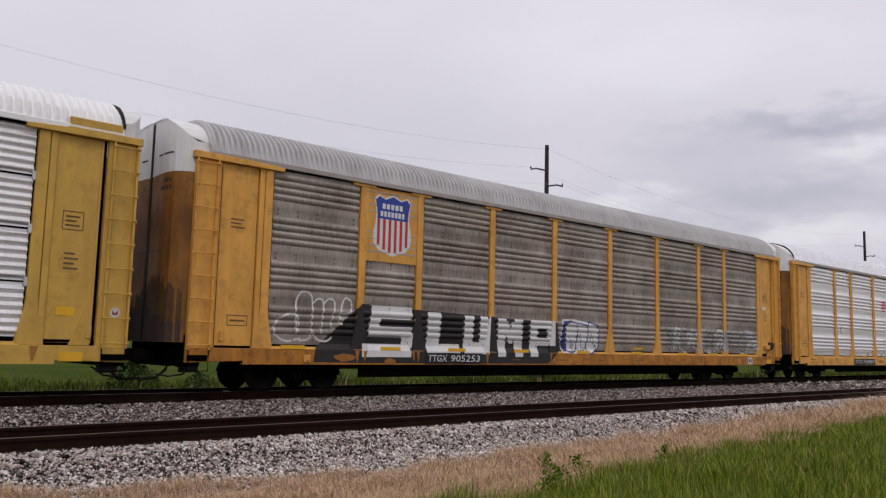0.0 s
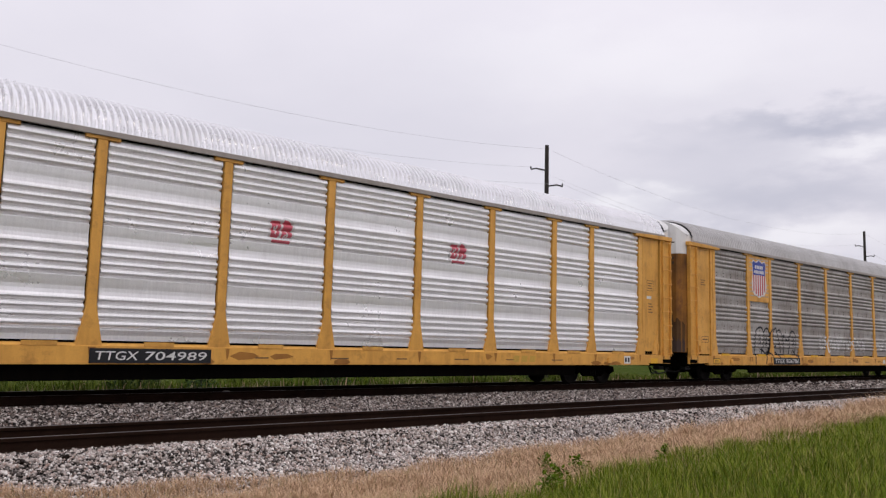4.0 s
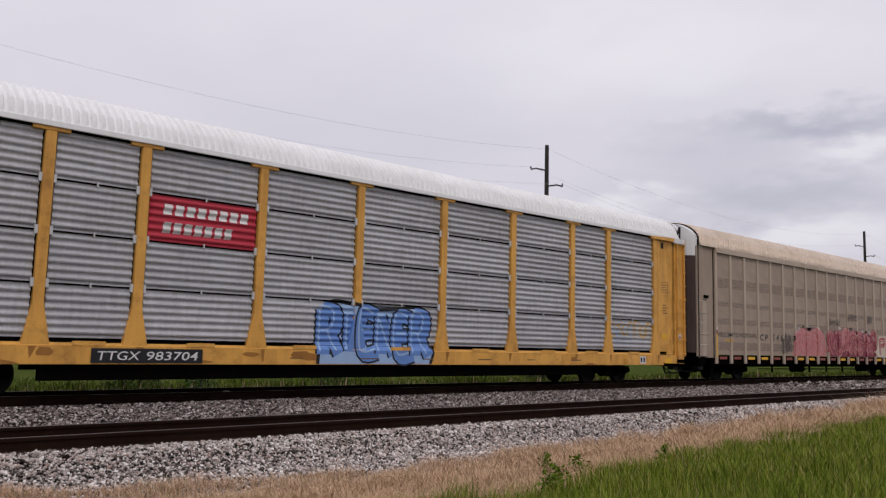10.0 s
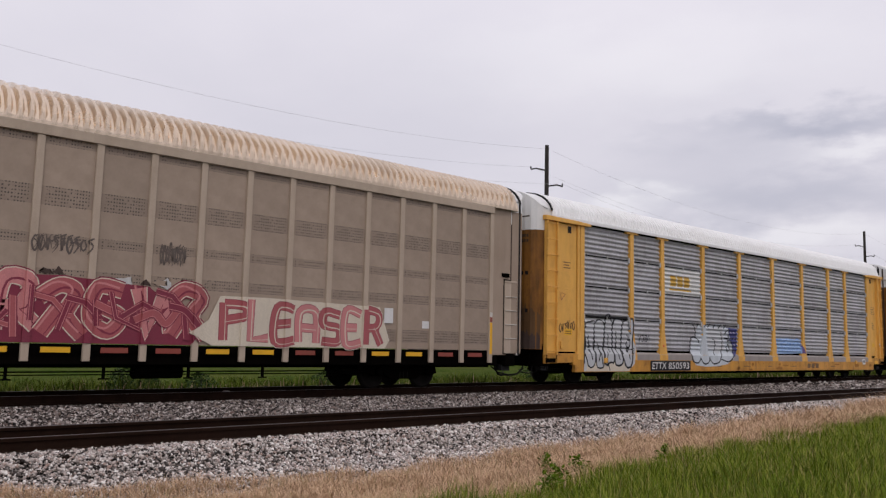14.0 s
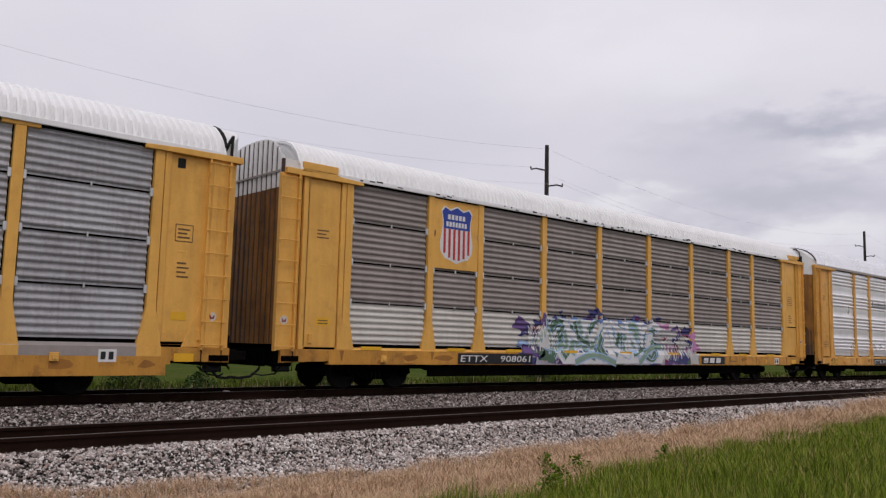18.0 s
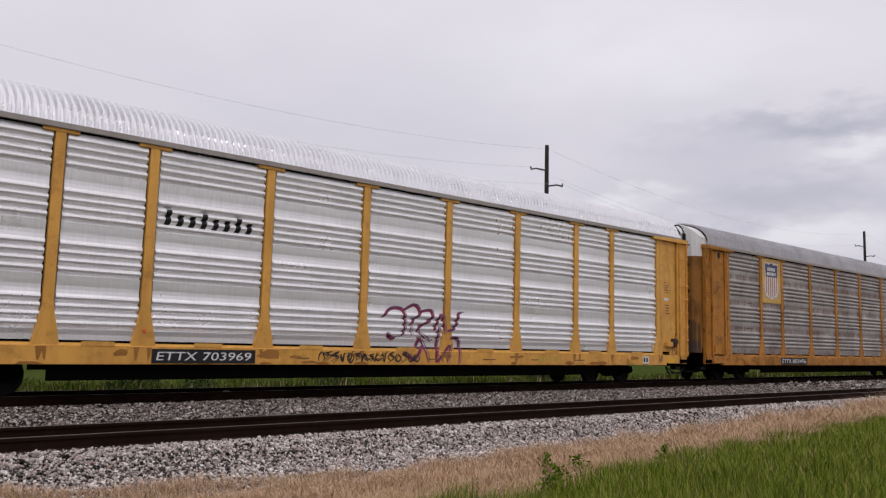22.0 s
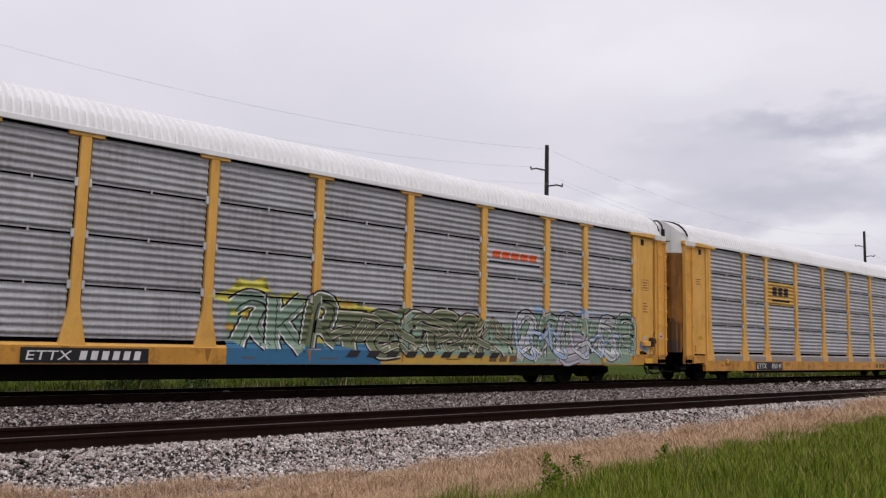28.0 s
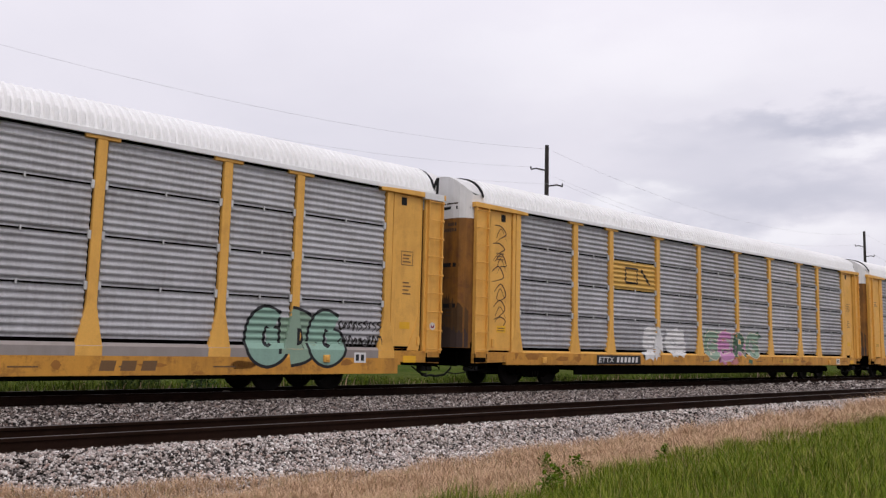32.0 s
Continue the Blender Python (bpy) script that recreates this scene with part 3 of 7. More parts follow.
DOOR_SMALL = [door_strip("stencil_line", -1.02, -0.72 - 0.07 * (i % 2), 2.05 + i * 0.10, 2.085 + i * 0.10) for i in range(3)]
DOOR_ROD = Geo().tube([(0, 0, 1.3), (0, 0, 5.1)], 0.013, 6).box(-0.03, 0.03, -0.03, 0.03, 2.3, 2.75).box(-0.03, 0.03, -0.03, 0.03, 4.1, 4.45).mesh("lock_rod")
DOOR_PEG = Geo().box(-0.02, 0.01, -0.015, 0.015, 5.62, 5.95).mesh("door_peg")
SEAL = Geo().box(-0.185, -0.13, -0.05, 0.05, 1.10, 6.22).mesh("door_seal")
SEAL_THIN = Geo().box(-0.178, -0.13, -0.018, 0.018, 1.10, 6.24).mesh("door_seal")
LIP = Geo()
lip = [(y, z + 0.045) for y, z in ROOF_PROF if -1.52 < y < 1.52]
for (ya, za), (yb, zb) in zip(lip[:-1], lip[1:]):
    LIP.prism([(ya, za + 0.028), (yb, zb + 0.028), (yb, zb - 0.05), (ya, za - 0.05)], -0.045, 0.015, "x")
LIP = LIP.mesh("roof_edge")
WHEEL = Geo()
for s in (-1, 1):
    WHEEL.lathe([(0.0, s * 0.70), (0.10, s * 0.69), (0.14, s * 0.745), (0.33, s * 0.745), (0.35, s * 0.80), (0.415, s * 0.80), (0.42, s * 0.715), (0.445, s * 0.70), (0.44, s * 0.675), (0.34, s * 0.675), (0.12, s * 0.70), (0.085, s * 0.66)], (0, 0, 0), 24)
WHEEL.tube([(0, -0.97, 0), (0, 0.97, 0)], 0.085, 12)
WHEEL = WHEEL.mesh("wheelset", smooth=True)
FRAME_POLY = [(-1.22, 0.42), (-1.16, 0.60), (-0.62, 0.62), (-0.42, 0.74), (0.42, 0.74), (0.62, 0.62), (1.16, 0.60), (1.22, 0.42), (1.0, 0.34), (0.72, 0.44), (0.45, 0.26), (-0.45, 0.26), (-0.72, 0.44), (-1.0, 0.34)]
TRUCK_FRAME = Geo().prism(FRAME_POLY, -0.06, 0.06).mesh("side_frame", bevel=0.015)
BOLSTER = Geo().box(-0.2, 0.2, -1.0, 1.0, 0.40, 0.72).mesh("bolster", bevel=0.02)
SPRING = Geo()
for dx in (-0.13, 0.0, 0.13):
    SPRING.tube([(dx, -1.0, 0.28), (dx, -1.0, 0.46)], 0.055, 8)
SPRING = SPRING.mesh("spring_nest")
BEARING = Geo().lathe([(0.0, -0.09), (0.09, -0.09), (0.115, -0.04), (0.115, 0.06), (0.0, 0.06)], (0, -1.06, 0.46), 12).mesh("bearing_cap")
BRACKET = Geo().box(-0.035, 0.035, -1.505, -1.43, -0.09, 0.09).mesh("panel_clip", bevel=0.006)
BOLT_TAB = Geo().box(-0.016, 0.016, -1.50, -1.46, -0.05, 0.05).mesh("seam_clip")
# black sheets behind the panels paint the shade seen in gaps beside posts
END_BACK = Geo().box(-0.86, 0.80, -1.425, -1.40, 1.04, 5.33).mesh("end_backing")
BACKING = Geo().box(2.1 - HALF, 25.98 - HALF, -1.405, -1.395, 1.04, 5.36).mesh("inner_backing")
RIVETS = Geo()
for _a, _b in zip(POSTS[:-1], POSTS[1:]):
    _n = 5 if _b - _a > 2.3 else 3
    for _i in range(_n):
        for _z in (1.24, 2.12, 2.23, 3.19, 3.30, 4.26, 4.37, 5.29):
            _x = _a + (_i + 0.5) * (_b - _a) / _n - HALF
            RIVETS.box(_x - 0.011, _x + 0.011, FACE - 0.052, FACE, _z - 0.018, _z + 0.018)
RIVETS = RIVETS.mesh("rivet_row")
LEDGE = Geo().prism([(-1.46, 1.03), (-1.545, 1.03), (-1.46, 1.105)], 2.3 - HALF, 25.8 - HALF, "x").mesh("panel_ledge")
EDGE_PLATE = Geo().box(-0.14, 0.14, -1.468, -1.43, 1.035, 5.30).mesh("edge_plate", bevel=0.004)
# proud black strips paint the shade of the row gaps and the eave slit
SEAM_STRIP = Geo().box(2.1 - HALF, 25.98 - HALF, FACE - 0.034, FACE, -0.017, 0.017).mesh("seam_strip")
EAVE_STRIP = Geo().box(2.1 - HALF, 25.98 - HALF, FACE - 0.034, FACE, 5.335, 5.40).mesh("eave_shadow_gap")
ROOF_HOOK = Geo().prism([(-0.16, 5.42), (-0.10, 5.42), (0.13, 5.93), (0.07, 5.93), (0.0, 5.80)], -1.50, -1.45).prism([(0.04, 5.38), (0.10, 5.38), (0.12, 5.93), (0.06, 5.93)], -1.52, -1.47).box(-0.18, 0.22, -1.54, -1.42, 5.37, 5.42).mesh("roof_hook", bevel=0.006)
ROOF_ROD = Geo().tube([(-0.30, -1.42, 5.98), (-0.12, -1.46, 6.0), (0.10, -1.50, 5.88), (0.16, -1.53, 5.62), (0.12, -1.53, 5.40)], 0.03, 6).box(0.08, 0.20, -1.58, -1.50, 5.37, 5.70).mesh("roof_hook")
DECAL = Geo().lathe([(0.0, -0.002), (0.105, -0.002), (0.105, 0.002)], (0, 0, 0), 20).mesh("round_sticker")
DECAL_MARK = Geo().prism([(-0.07, 0.06), (0.0, -0.02), (0.07, 0.06), (0.05, -0.05), (-0.05, -0.05)], -0.004, -0.0025).mesh("sticker_mark")
GAP_PLATE = Geo().box(-0.05, 0.05, -1.49, -1.43, 1.04, 5.28).mesh("gap_plate")
SILL_SEAM = Geo()
for _a, _b in zip(POSTS[:-1], POSTS[1:]):
    SILL_SEAM.box(_a + 0.275 - HALF, _b - 0.275 - HALF, -1.482, -1.42, 1.098, 1.142)
SILL_SEAM = SILL_SEAM.mesh("sill_seam")
LOW_SILL = Geo().box(1.7 - HALF, 26.38 - HALF, -1.5475, -1.40, 0.43, 0.83).mesh("low_sill", bevel=0.004)
SKIRT = Geo().box(1.95 - HALF, 26.13 - HALF, -1.5470, -1.40, 0.835, 1.032).mesh("panel_skirt")
POST_FOOT = Geo().box(-0.27, 0.27, -1.5482, -1.40, 0.832, 1.034).mesh("post_foot", bevel=0.004)
DOOR_BAR = Geo().box(0.05, 0.07, -1.40, 1.40, 5.32, 5.37).mesh("door_bar")
# dark strips put shade and rust streaks into the ribbed door's grooves
GROOVES = []
for _i in range(-6, 7):
    _y = abs(_i) * 0.24
    _top = float(np.interp(_y, [q[0] for q in DOOR_CREST], [q[1] for q in DOOR_CREST]))
    GROOVES.append(Geo().box(0.085, 0.155, math.copysign(_y, _i) - 0.034, math.copysign(_y, _i) + 0.022, 1.15, _top - 0.02).mesh("door_groove"))
CORNER_CAP = Geo().box(-0.30, 0.42, -1.606, -1.45, 5.24, 5.43).mesh("corner_cap", bevel=0.008)


def end_doors(car, end, spec, turn, sx):
    """Both leaves of one end, with their tops, seam and fittings."""
    face = Matrix.Translation((sx(spec.get("door_in", 0.25 if end and spec["style"] == "stacked" else 0.0)), 0, 0)) @ turn
    ribbed = spec.get("ribbed_end")
    low, high = (LEAF_LOW_RIBBED, LEAF_TOP_RIBBED) if ribbed else (LEAF_LOW, LEAF_TOP)
    leaves = {}
    for side in (-1, 1):
        leaves[side] = part("door_leaf", low[side], spec.get("door", DOOR_YELLOW_SHADED), car, "tall bowed end door leaf", face)
        part("door_top", high[side], spec.get("door_top", DOOR_WHITE), car, "pale painted top of the end door", face)
    near = leaves[-1]
    if not ribbed:
        part("hood", HOOD, spec.get("door_top", DOOR_WHITE), car, "pale sheet hood over the end doors", face)
    if ribbed:
        part("door_bar", DOOR_BAR, GREY_DARK, near)
        for i, g in enumerate(GROOVES):
            part("door_groove", g, BROWN_DARK, near)
        return near
    part("door_seal", SEAL_THIN if spec.get("slots") else SEAL, BLACK_PAINT, near)
    if spec.get("tan"):
        return near
    for me, i in DOOR_SHADE_GRIME:
        part("door_grime", me, (SHADE_GRIME_THIN, BROWN_DARK)[i], near, "ragged dark sheet of painted gap shade and grime")
    part("door_peg", DOOR_PEG, GREY_DARK, near, at=(-0.18, -0.62, 0))
    for me in DOOR_WORDS + DOOR_MARK + DOOR_SMALL:
        part("stencil_line", me, STENCIL_DARK, near)
    for me in DOOR_WELD:
        part("weld_line", me, STENCIL_DARK, near)
    if spec.get("slots"):
        for me in DOOR_SLOTS:
            part("door_slot", me, BLACK_PAINT, near)
        part("lock_rod", DOOR_ROD, BROWN_DARK, near, at=(-0.18, -0.06, 0))
    if spec.get("band"):
        part("dark_band", DOOR_BAND, BLACK_PAINT, near)
    return near

def bogie(car, x):
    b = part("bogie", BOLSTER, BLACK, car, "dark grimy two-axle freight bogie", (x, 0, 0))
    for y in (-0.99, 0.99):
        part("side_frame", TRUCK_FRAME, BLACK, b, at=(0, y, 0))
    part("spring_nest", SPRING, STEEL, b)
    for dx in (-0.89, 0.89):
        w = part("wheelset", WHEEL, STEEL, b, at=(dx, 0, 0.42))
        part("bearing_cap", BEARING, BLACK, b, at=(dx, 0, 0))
        WHEELS.append((w, car, x + dx, dx))


WHEELS = []


def ladder(car, x, mat, rungs=9):
    lad = part("ladder_plate", LADDER_BACK, mat, car, "yellow corner plate carrying the ladder", (x, 0, 0))
    for dx in (-0.247, 0.247):
        part("stile", STILE, mat, lad, at=(dx, 0, 0))
    for i in range(rungs):
        part("rung", RUNG, mat, lad, at=(0, 0, 1.09 + i * 0.512))
    part("step_stirrup", STEP, BLACK, car, at=(x, 0, 0))


def rack_car(spec):
    """A covered rack car; x runs from the leading end, the origin is on the rails under its middle."""
    style, body = spec["style"], spec["body"]
    car = tagged(new("rack_car"), spec["label"], "freight car", "coupled rack cars of the train")
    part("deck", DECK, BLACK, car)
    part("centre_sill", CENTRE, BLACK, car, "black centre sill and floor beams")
    part("far_side", FAR_WALL, spec["panel"], car, "corrugated far side wall")
    part("roof", ROOF_FINE if style == "grouped" else ROOF, spec["roof"], car, "ribbed sheet roof", Matrix.Translation((0, 0, -0.28)) @ Matrix.Diagonal((1, 1, 1.053, 1)) if style == "grouped" else None)
    part("roof_trim", ROOF_TRIM, TRIM_GREY if style == "grouped" else spec["roof"], car)
    sill = spec.get("sill", SILL_YELLOW if body == YELLOW_PALE else body)
    part("side_sill", SILL_NEAR, sill, car, "yellow side sill stained with rust")
    part("panel_ledge", LEDGE, spec.get("ledge", body), car)
    if spec.get("low"):
        part("low_sill", LOW_SILL, sill, car, "deep yellow lower sill")
        part("panel_skirt", SKIRT, GREY_DARK, car, "dark grey skirt under the panels")
        for p in POSTS:
            part("post_foot", POST_FOOT, body, car, at=(p - HALF, 0, 0))
    else:
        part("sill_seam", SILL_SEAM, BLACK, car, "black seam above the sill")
    part("inner_backing", BACKING, BLACK, car, "black sheet painting the shade behind the panels")
    if style == "grouped":
        if spec["panel"] != SILVER:
            tagged(part("rivet_row", RIVETS, RIVET_MAT, car), kind="stuff")
    edges = POSTS
    rows = len(ROWS[style])
    for i, (a, b) in enumerate(zip(edges[:-1], edges[1:])):
        w = b - a - 0.285
        for r in range(rows):
            mat = spec["rows"][r] if "rows" in spec else spec["panel"]
            mat = spec.get("odd", {}).get((i, r), mat)
            part("panel", sheet_mesh(style, r, w), mat, car, at=((a + b) / 2 - HALF, FACE, 0))
        if style == "stacked":
            for z in SEAMS[1:-1]:
                for x in (a + 0.135, b - 0.135):
                    part("panel_clip", BRACKET, spec.get("clip", GALV), car, at=(x - HALF, 0, z))
                part("seam_clip", BOLT_TAB, spec.get("clip", GALV), car, at=((a + b) / 2 - HALF, 0, z))
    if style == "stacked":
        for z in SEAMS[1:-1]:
            part("seam_strip", SEAM_STRIP, BLACK, car, "black strip painting the dark gap between two panel rows", (0, 0, z))
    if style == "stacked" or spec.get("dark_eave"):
        part("eave_gap", EAVE_STRIP, BLACK, car, "black strip painting the shade under the roof edge")
    for p in POSTS:
        part("post", POST, body, car, at=(p - HALF, 0, 0))
        if spec.get("plates", True):
            part("post_plate", POST_PLATE, body, car, at=(p - HALF, 0, 0))
    for end in (0, 1):
        def sx(x):
            return (x if end == 0 else 28.08 - x) - HALF
        turn = Matrix.Identity(4) if end == 0 else Matrix.Diagonal((-1, 1, 1, 1))
        part("end_backing", END_BACK, BLACK, car, "black sheet painting the shade behind the end panel", (sx(1.25), 0, 0))
        part("end_panel", END_PANEL, body, car, "flat yellow end panel", Matrix.Translation((sx(1.38 + 0.07 * end), 0, 0)) @ turn)
        part("end_post", END_POST, body, car, at=(sx(0.77), 0, 0))
        part("end_post", END_POST, body, car, at=(sx(1.90), 0, 0))
        if end == 0:
            part("gap_plate", GAP_PLATE, body, car, at=(sx(0.83), 0, 0))
        if spec.get("caps", (0, 0))[end]:
            part("corner_cap", CORNER_CAP, DOOR_WHITE, car, "white painted corner of the header", Matrix.Translation((sx(0.52), 0, 0)) @ turn)
        part("edge_plate", EDGE_PLATE, body, car, at=(sx(2.0), 0, 0))
        part("header_beam", HEADER, body, car, at=Matrix.Translation((sx(1.30), 0, 0)) @ turn)
        part("sill_pocket", SILL_POCKET, BLACK, car, "black step pocket in the sill end", Matrix.Translation((sx(0.48), 0, 0)) @ turn)
        if spec.get("blocks"):
            part("header_block", HEADER_BLOCK, body, car, at=Matrix.Translation((sx(1.1), 0, 0)) @ turn)
        part("sill_end", SILL_END, sill, car, at=Matrix.Translation((sx(0.92), 0, 0)) @ turn)
        ladder(car, sx(0.485 + spec.get("shift", (0, 0))[end]), body)
        end_doors(car, end, spec, turn, sx)
        part("roof_edge", LIP, spec.get("gasket", BLACK_PAINT), car, "dark gasket round the roof's end", Matrix.Translation((sx(0.56), 0, 0)) @ turn)
        for y in (-1.43, 1.43):
            part("corner_wall", CORNER, spec.get("body", TAN), car, at=Matrix.Translation((sx(0.38), y, 0)) @ turn)
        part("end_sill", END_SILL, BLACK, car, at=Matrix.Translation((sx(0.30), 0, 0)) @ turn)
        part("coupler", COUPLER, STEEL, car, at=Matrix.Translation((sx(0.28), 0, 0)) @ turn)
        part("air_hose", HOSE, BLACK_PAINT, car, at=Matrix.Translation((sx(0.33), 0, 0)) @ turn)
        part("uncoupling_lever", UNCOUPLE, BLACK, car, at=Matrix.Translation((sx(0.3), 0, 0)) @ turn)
        bogie(car, (3.45 if end == 0 else 23.85) - HALF)
    return car


# thinner layer of the shade and grime painted on the door feet
SHADE_GRIME_THIN = weathered("shade_grime_thin", (0.105, 0.052, 0.018), (0.04, 0.024, 0.012), 0.8, 0.75, streak=(6, 6, 0.5))
TRIM_GREY = weathered("trim_dull_grey", (0.36, 0.325, 0.30), (0.18, 0.15, 0.13), 0.5, 0.6)
STENCIL_DARK = weathered("stencil_dark", (0.05, 0.035, 0.025), (0.10, 0.06, 0.03), 0.5, 0.7)
RIVET_MAT = weathered("rivet_dark", (0.07, 0.06, 0.055), (0.03, 0.02, 0.02), 0.5, 0.7)
GALV = weathered("galvanised_clip", (0.62, 0.62, 0.62), (0.3, 0.28, 0.26), 0.4, 0.45, 0.5)
TAN_POSTS = [1.335 + i * 1.155 for i in range(23)]
TAN_POST = Geo().box(-0.075, 0.075, POST_FACE, -1.44, 0.72, 5.20).mesh("post", bevel=0.008)
TAN_PANEL = Geo().box(-0.51, 0.51, -1.475, -1.44, 1.08, 5.20).mesh("panel")
TAN_POCKET = Geo().box(-0.50, 0.50, -1.46, -1.42, 0.80, 1.06).mesh("pocket")
POCKET_PLATE = Geo().box(-0.28, 0.28, -1.468, -1.46, 0.89, 1.0).mesh("reflector_plate")
TAN_END = Geo().box(-0.50, 0.50, -1.43, -1.38, 0.95, 5.50).mesh("end_panel", bevel=0.01)
SIDE_DOOR = Geo().box(-0.27, 0.27, -1.455, -1.43, 1.0, 3.2).box(-0.27, 0.27, -1.47, -1.455, 3.14, 3.2).mesh("side_door", bevel=0.01)
SIDE_RUNG = Geo().tube([(-0.24, -1.475, 0), (0.24, -1.475, 0)], 0.012, 6).mesh("rung")
TAN_EAVE = Geo().box(1.26 - HALF, 26.82 - HALF, -1.555, -1.44, 5.18, 5.39).mesh("eave_rail", bevel=0.008)


TAN_SEAL = Geo().box(-0.028, 0.028, -1.475, -1.40, 0.95, 5.62).mesh("corner_seal")
TAN_EDGE = Geo().box(-0.02, 0.02, -1.46, -1.40, 0.95, 3.3).mesh("corner_edge")
TAN_GAP = Geo().box(-0.022, 0.022, -1.436, -1.40, 0.80, 5.30).mesh("frame_gap")
TAN_RECESS = Geo().box(-0.305, 0.305, -1.434, -1.40, 0.97, 3.24).mesh("door_recess")
TAN_HINGE = Geo().box(-0.10, -0.03, -0.18, 0.18, 5.42, 5.54).mesh("hinge", bevel=0.01)


def tan_car(spec):
    """An all-steel covered rack car with narrow bays of perforated sheet."""
    car = tagged(new("rack_car"), spec["label"], "freight car", "coupled rack cars of the train")
    part("deck", DECK, BLACK, car)
    part("centre_sill", CENTRE_OPEN, BLACK, car, "black centre sill and floor beams")
    part("floor_edge", FLOOR_EDGE, BLACK, car, "black floor edge below the pockets")
    for z, r in ((0.50, 0.016), (0.44, 0.012)):
        part("brake_rod", Geo().tube([(5.2 - HALF, -1.25, z), (22.6 - HALF, -1.25, z)], r, 5), BLACK, car)
    for i in range(9):
        part("hanger", HANGER, BLACK, car, at=(6.4 + i * 1.85 - HALF, 0, 0))
    for x in (9.4, 16.9):
        part("brake_cylinder", CYLINDER, BLACK, car, at=(x - HALF, 0, 0))
    part("far_side", FAR_WALL, TAN, car, "tan far side wall")
    part("roof", ROOF_DEEP, ROOF_TAN, car, "shiny tan ribbed roof")
    part("eave_rail", TAN_EAVE, TAN_LIGHT, car)
    for i, p in enumerate(TAN_POSTS):
        part("post", TAN_POST, TAN_LIGHT, car, at=(p - HALF, 0, 0))
        if i < 22:
            x = p + 0.5775 - HALF
            part("panel", TAN_PANEL, TAN_PERF, car, at=(x, 0, 0))
            pocket = part("pocket", TAN_POCKET, BLACK, car, at=(x, 0, 0))
            part("reflector_plate", POCKET_PLATE, (REFLECT_RED, YELLOW_STRIPE)[(i % 4) >= 2], pocket)
    for end in (0, 1):
        def sx(x):
            return (x if end == 0 else 28.08 - x) - HALF
        turn = Matrix.Identity(4) if end == 0 else Matrix.Diagonal((-1, 1, 1, 1))
        part("end_panel", TAN_END, TAN, car, at=(sx(0.77), 0, 0))
        part("corner_seal", TAN_SEAL, BLACK_PAINT, car, "black seal down the corner", (sx(0.075), 0, 0))
        part("corner_edge", TAN_EDGE, OFFWHITE, car, "pale edge beside the seal", (sx(0.13), 0, 0))
        part("frame_gap", TAN_GAP, BLACK, car, at=(sx(1.235), 0, 0))
        part("door_recess", TAN_RECESS, BLACK, car, at=(sx(0.42), 0, 0))
        door = part("side_door", SIDE_DOOR, TAN_LIGHT, car, "pale narrow side door with rungs", (sx(0.42), 0, 0))
        for i in range(4):
            part("rung", SIDE_RUNG, OFFWHITE, door, at=(0, 0, 1.45 + i * 0.42))
        part("grab_bar", Geo().box(-0.16, 0.16, -1.475, -1.43, 3.30, 3.42).mesh("grab_bar", bevel=0.01), BLACK, car, at=(sx(0.66), 0, 0))
        part("stripe_top", Geo().box(-0.05, 0.05, -1.533, -1.528, 1.91, 2.06).mesh("stripe_top"), REFLECT_RED, car, at=(sx(1.33), 0, 0))
        part("stripe_top", Geo().box(-0.05, 0.05, -1.533, -1.528, 2.065, 2.20).mesh("stripe_top"), OFFWHITE, car, at=(sx(1.33), 0, 0))
        part("safety_stripe", Geo().box(-0.05, 0.05, -1.533, -1.528, 0.98, 1.9).mesh("safety_stripe"), YELLOW_STRIPE, car, at=(sx(1.33), 0, 0))
        near = end_doors(car, end, dict(door=BROWN_DARK, tan=True, door_in=-0.17, style="smooth"), turn, sx)
        for i in range(8):
            part("rung", DOOR_RUNG, OFFWHITE, near, at=pose(-1.62, -0.62, 1.4 + i * 0.42, 0, 0, 90))
        for y in (-1.05, 0.75):
            part("hinge", TAN_HINGE, BLACK_PAINT, near, at=(0.10, y, 0))
        part("roof_edge", LIP, BLACK_PAINT, car, at=Matrix.Translation((sx(0.10), 0, 0)) @ turn)
        for y in (-1.43, 1.43):
            part("corner_wall", CORNER, spec.get("body", TAN), car, at=Matrix.Translation((sx(0.10), y, 0)) @ turn)
        part("end_sill", END_SILL, BLACK, car, at=Matrix.Translation((sx(0.30), 0, 0)) @ turn)
        part("coupler", COUPLER, STEEL, car, at=Matrix.Translation((sx(0.28), 0, 0)) @ turn)
        part("air_hose", HOSE, BLACK_PAINT, car, at=Matrix.Translation((sx(0.33), 0, 0)) @ turn)
        bogie(car, (3.45 if end == 0 else 23.85) - HALF)
    return car


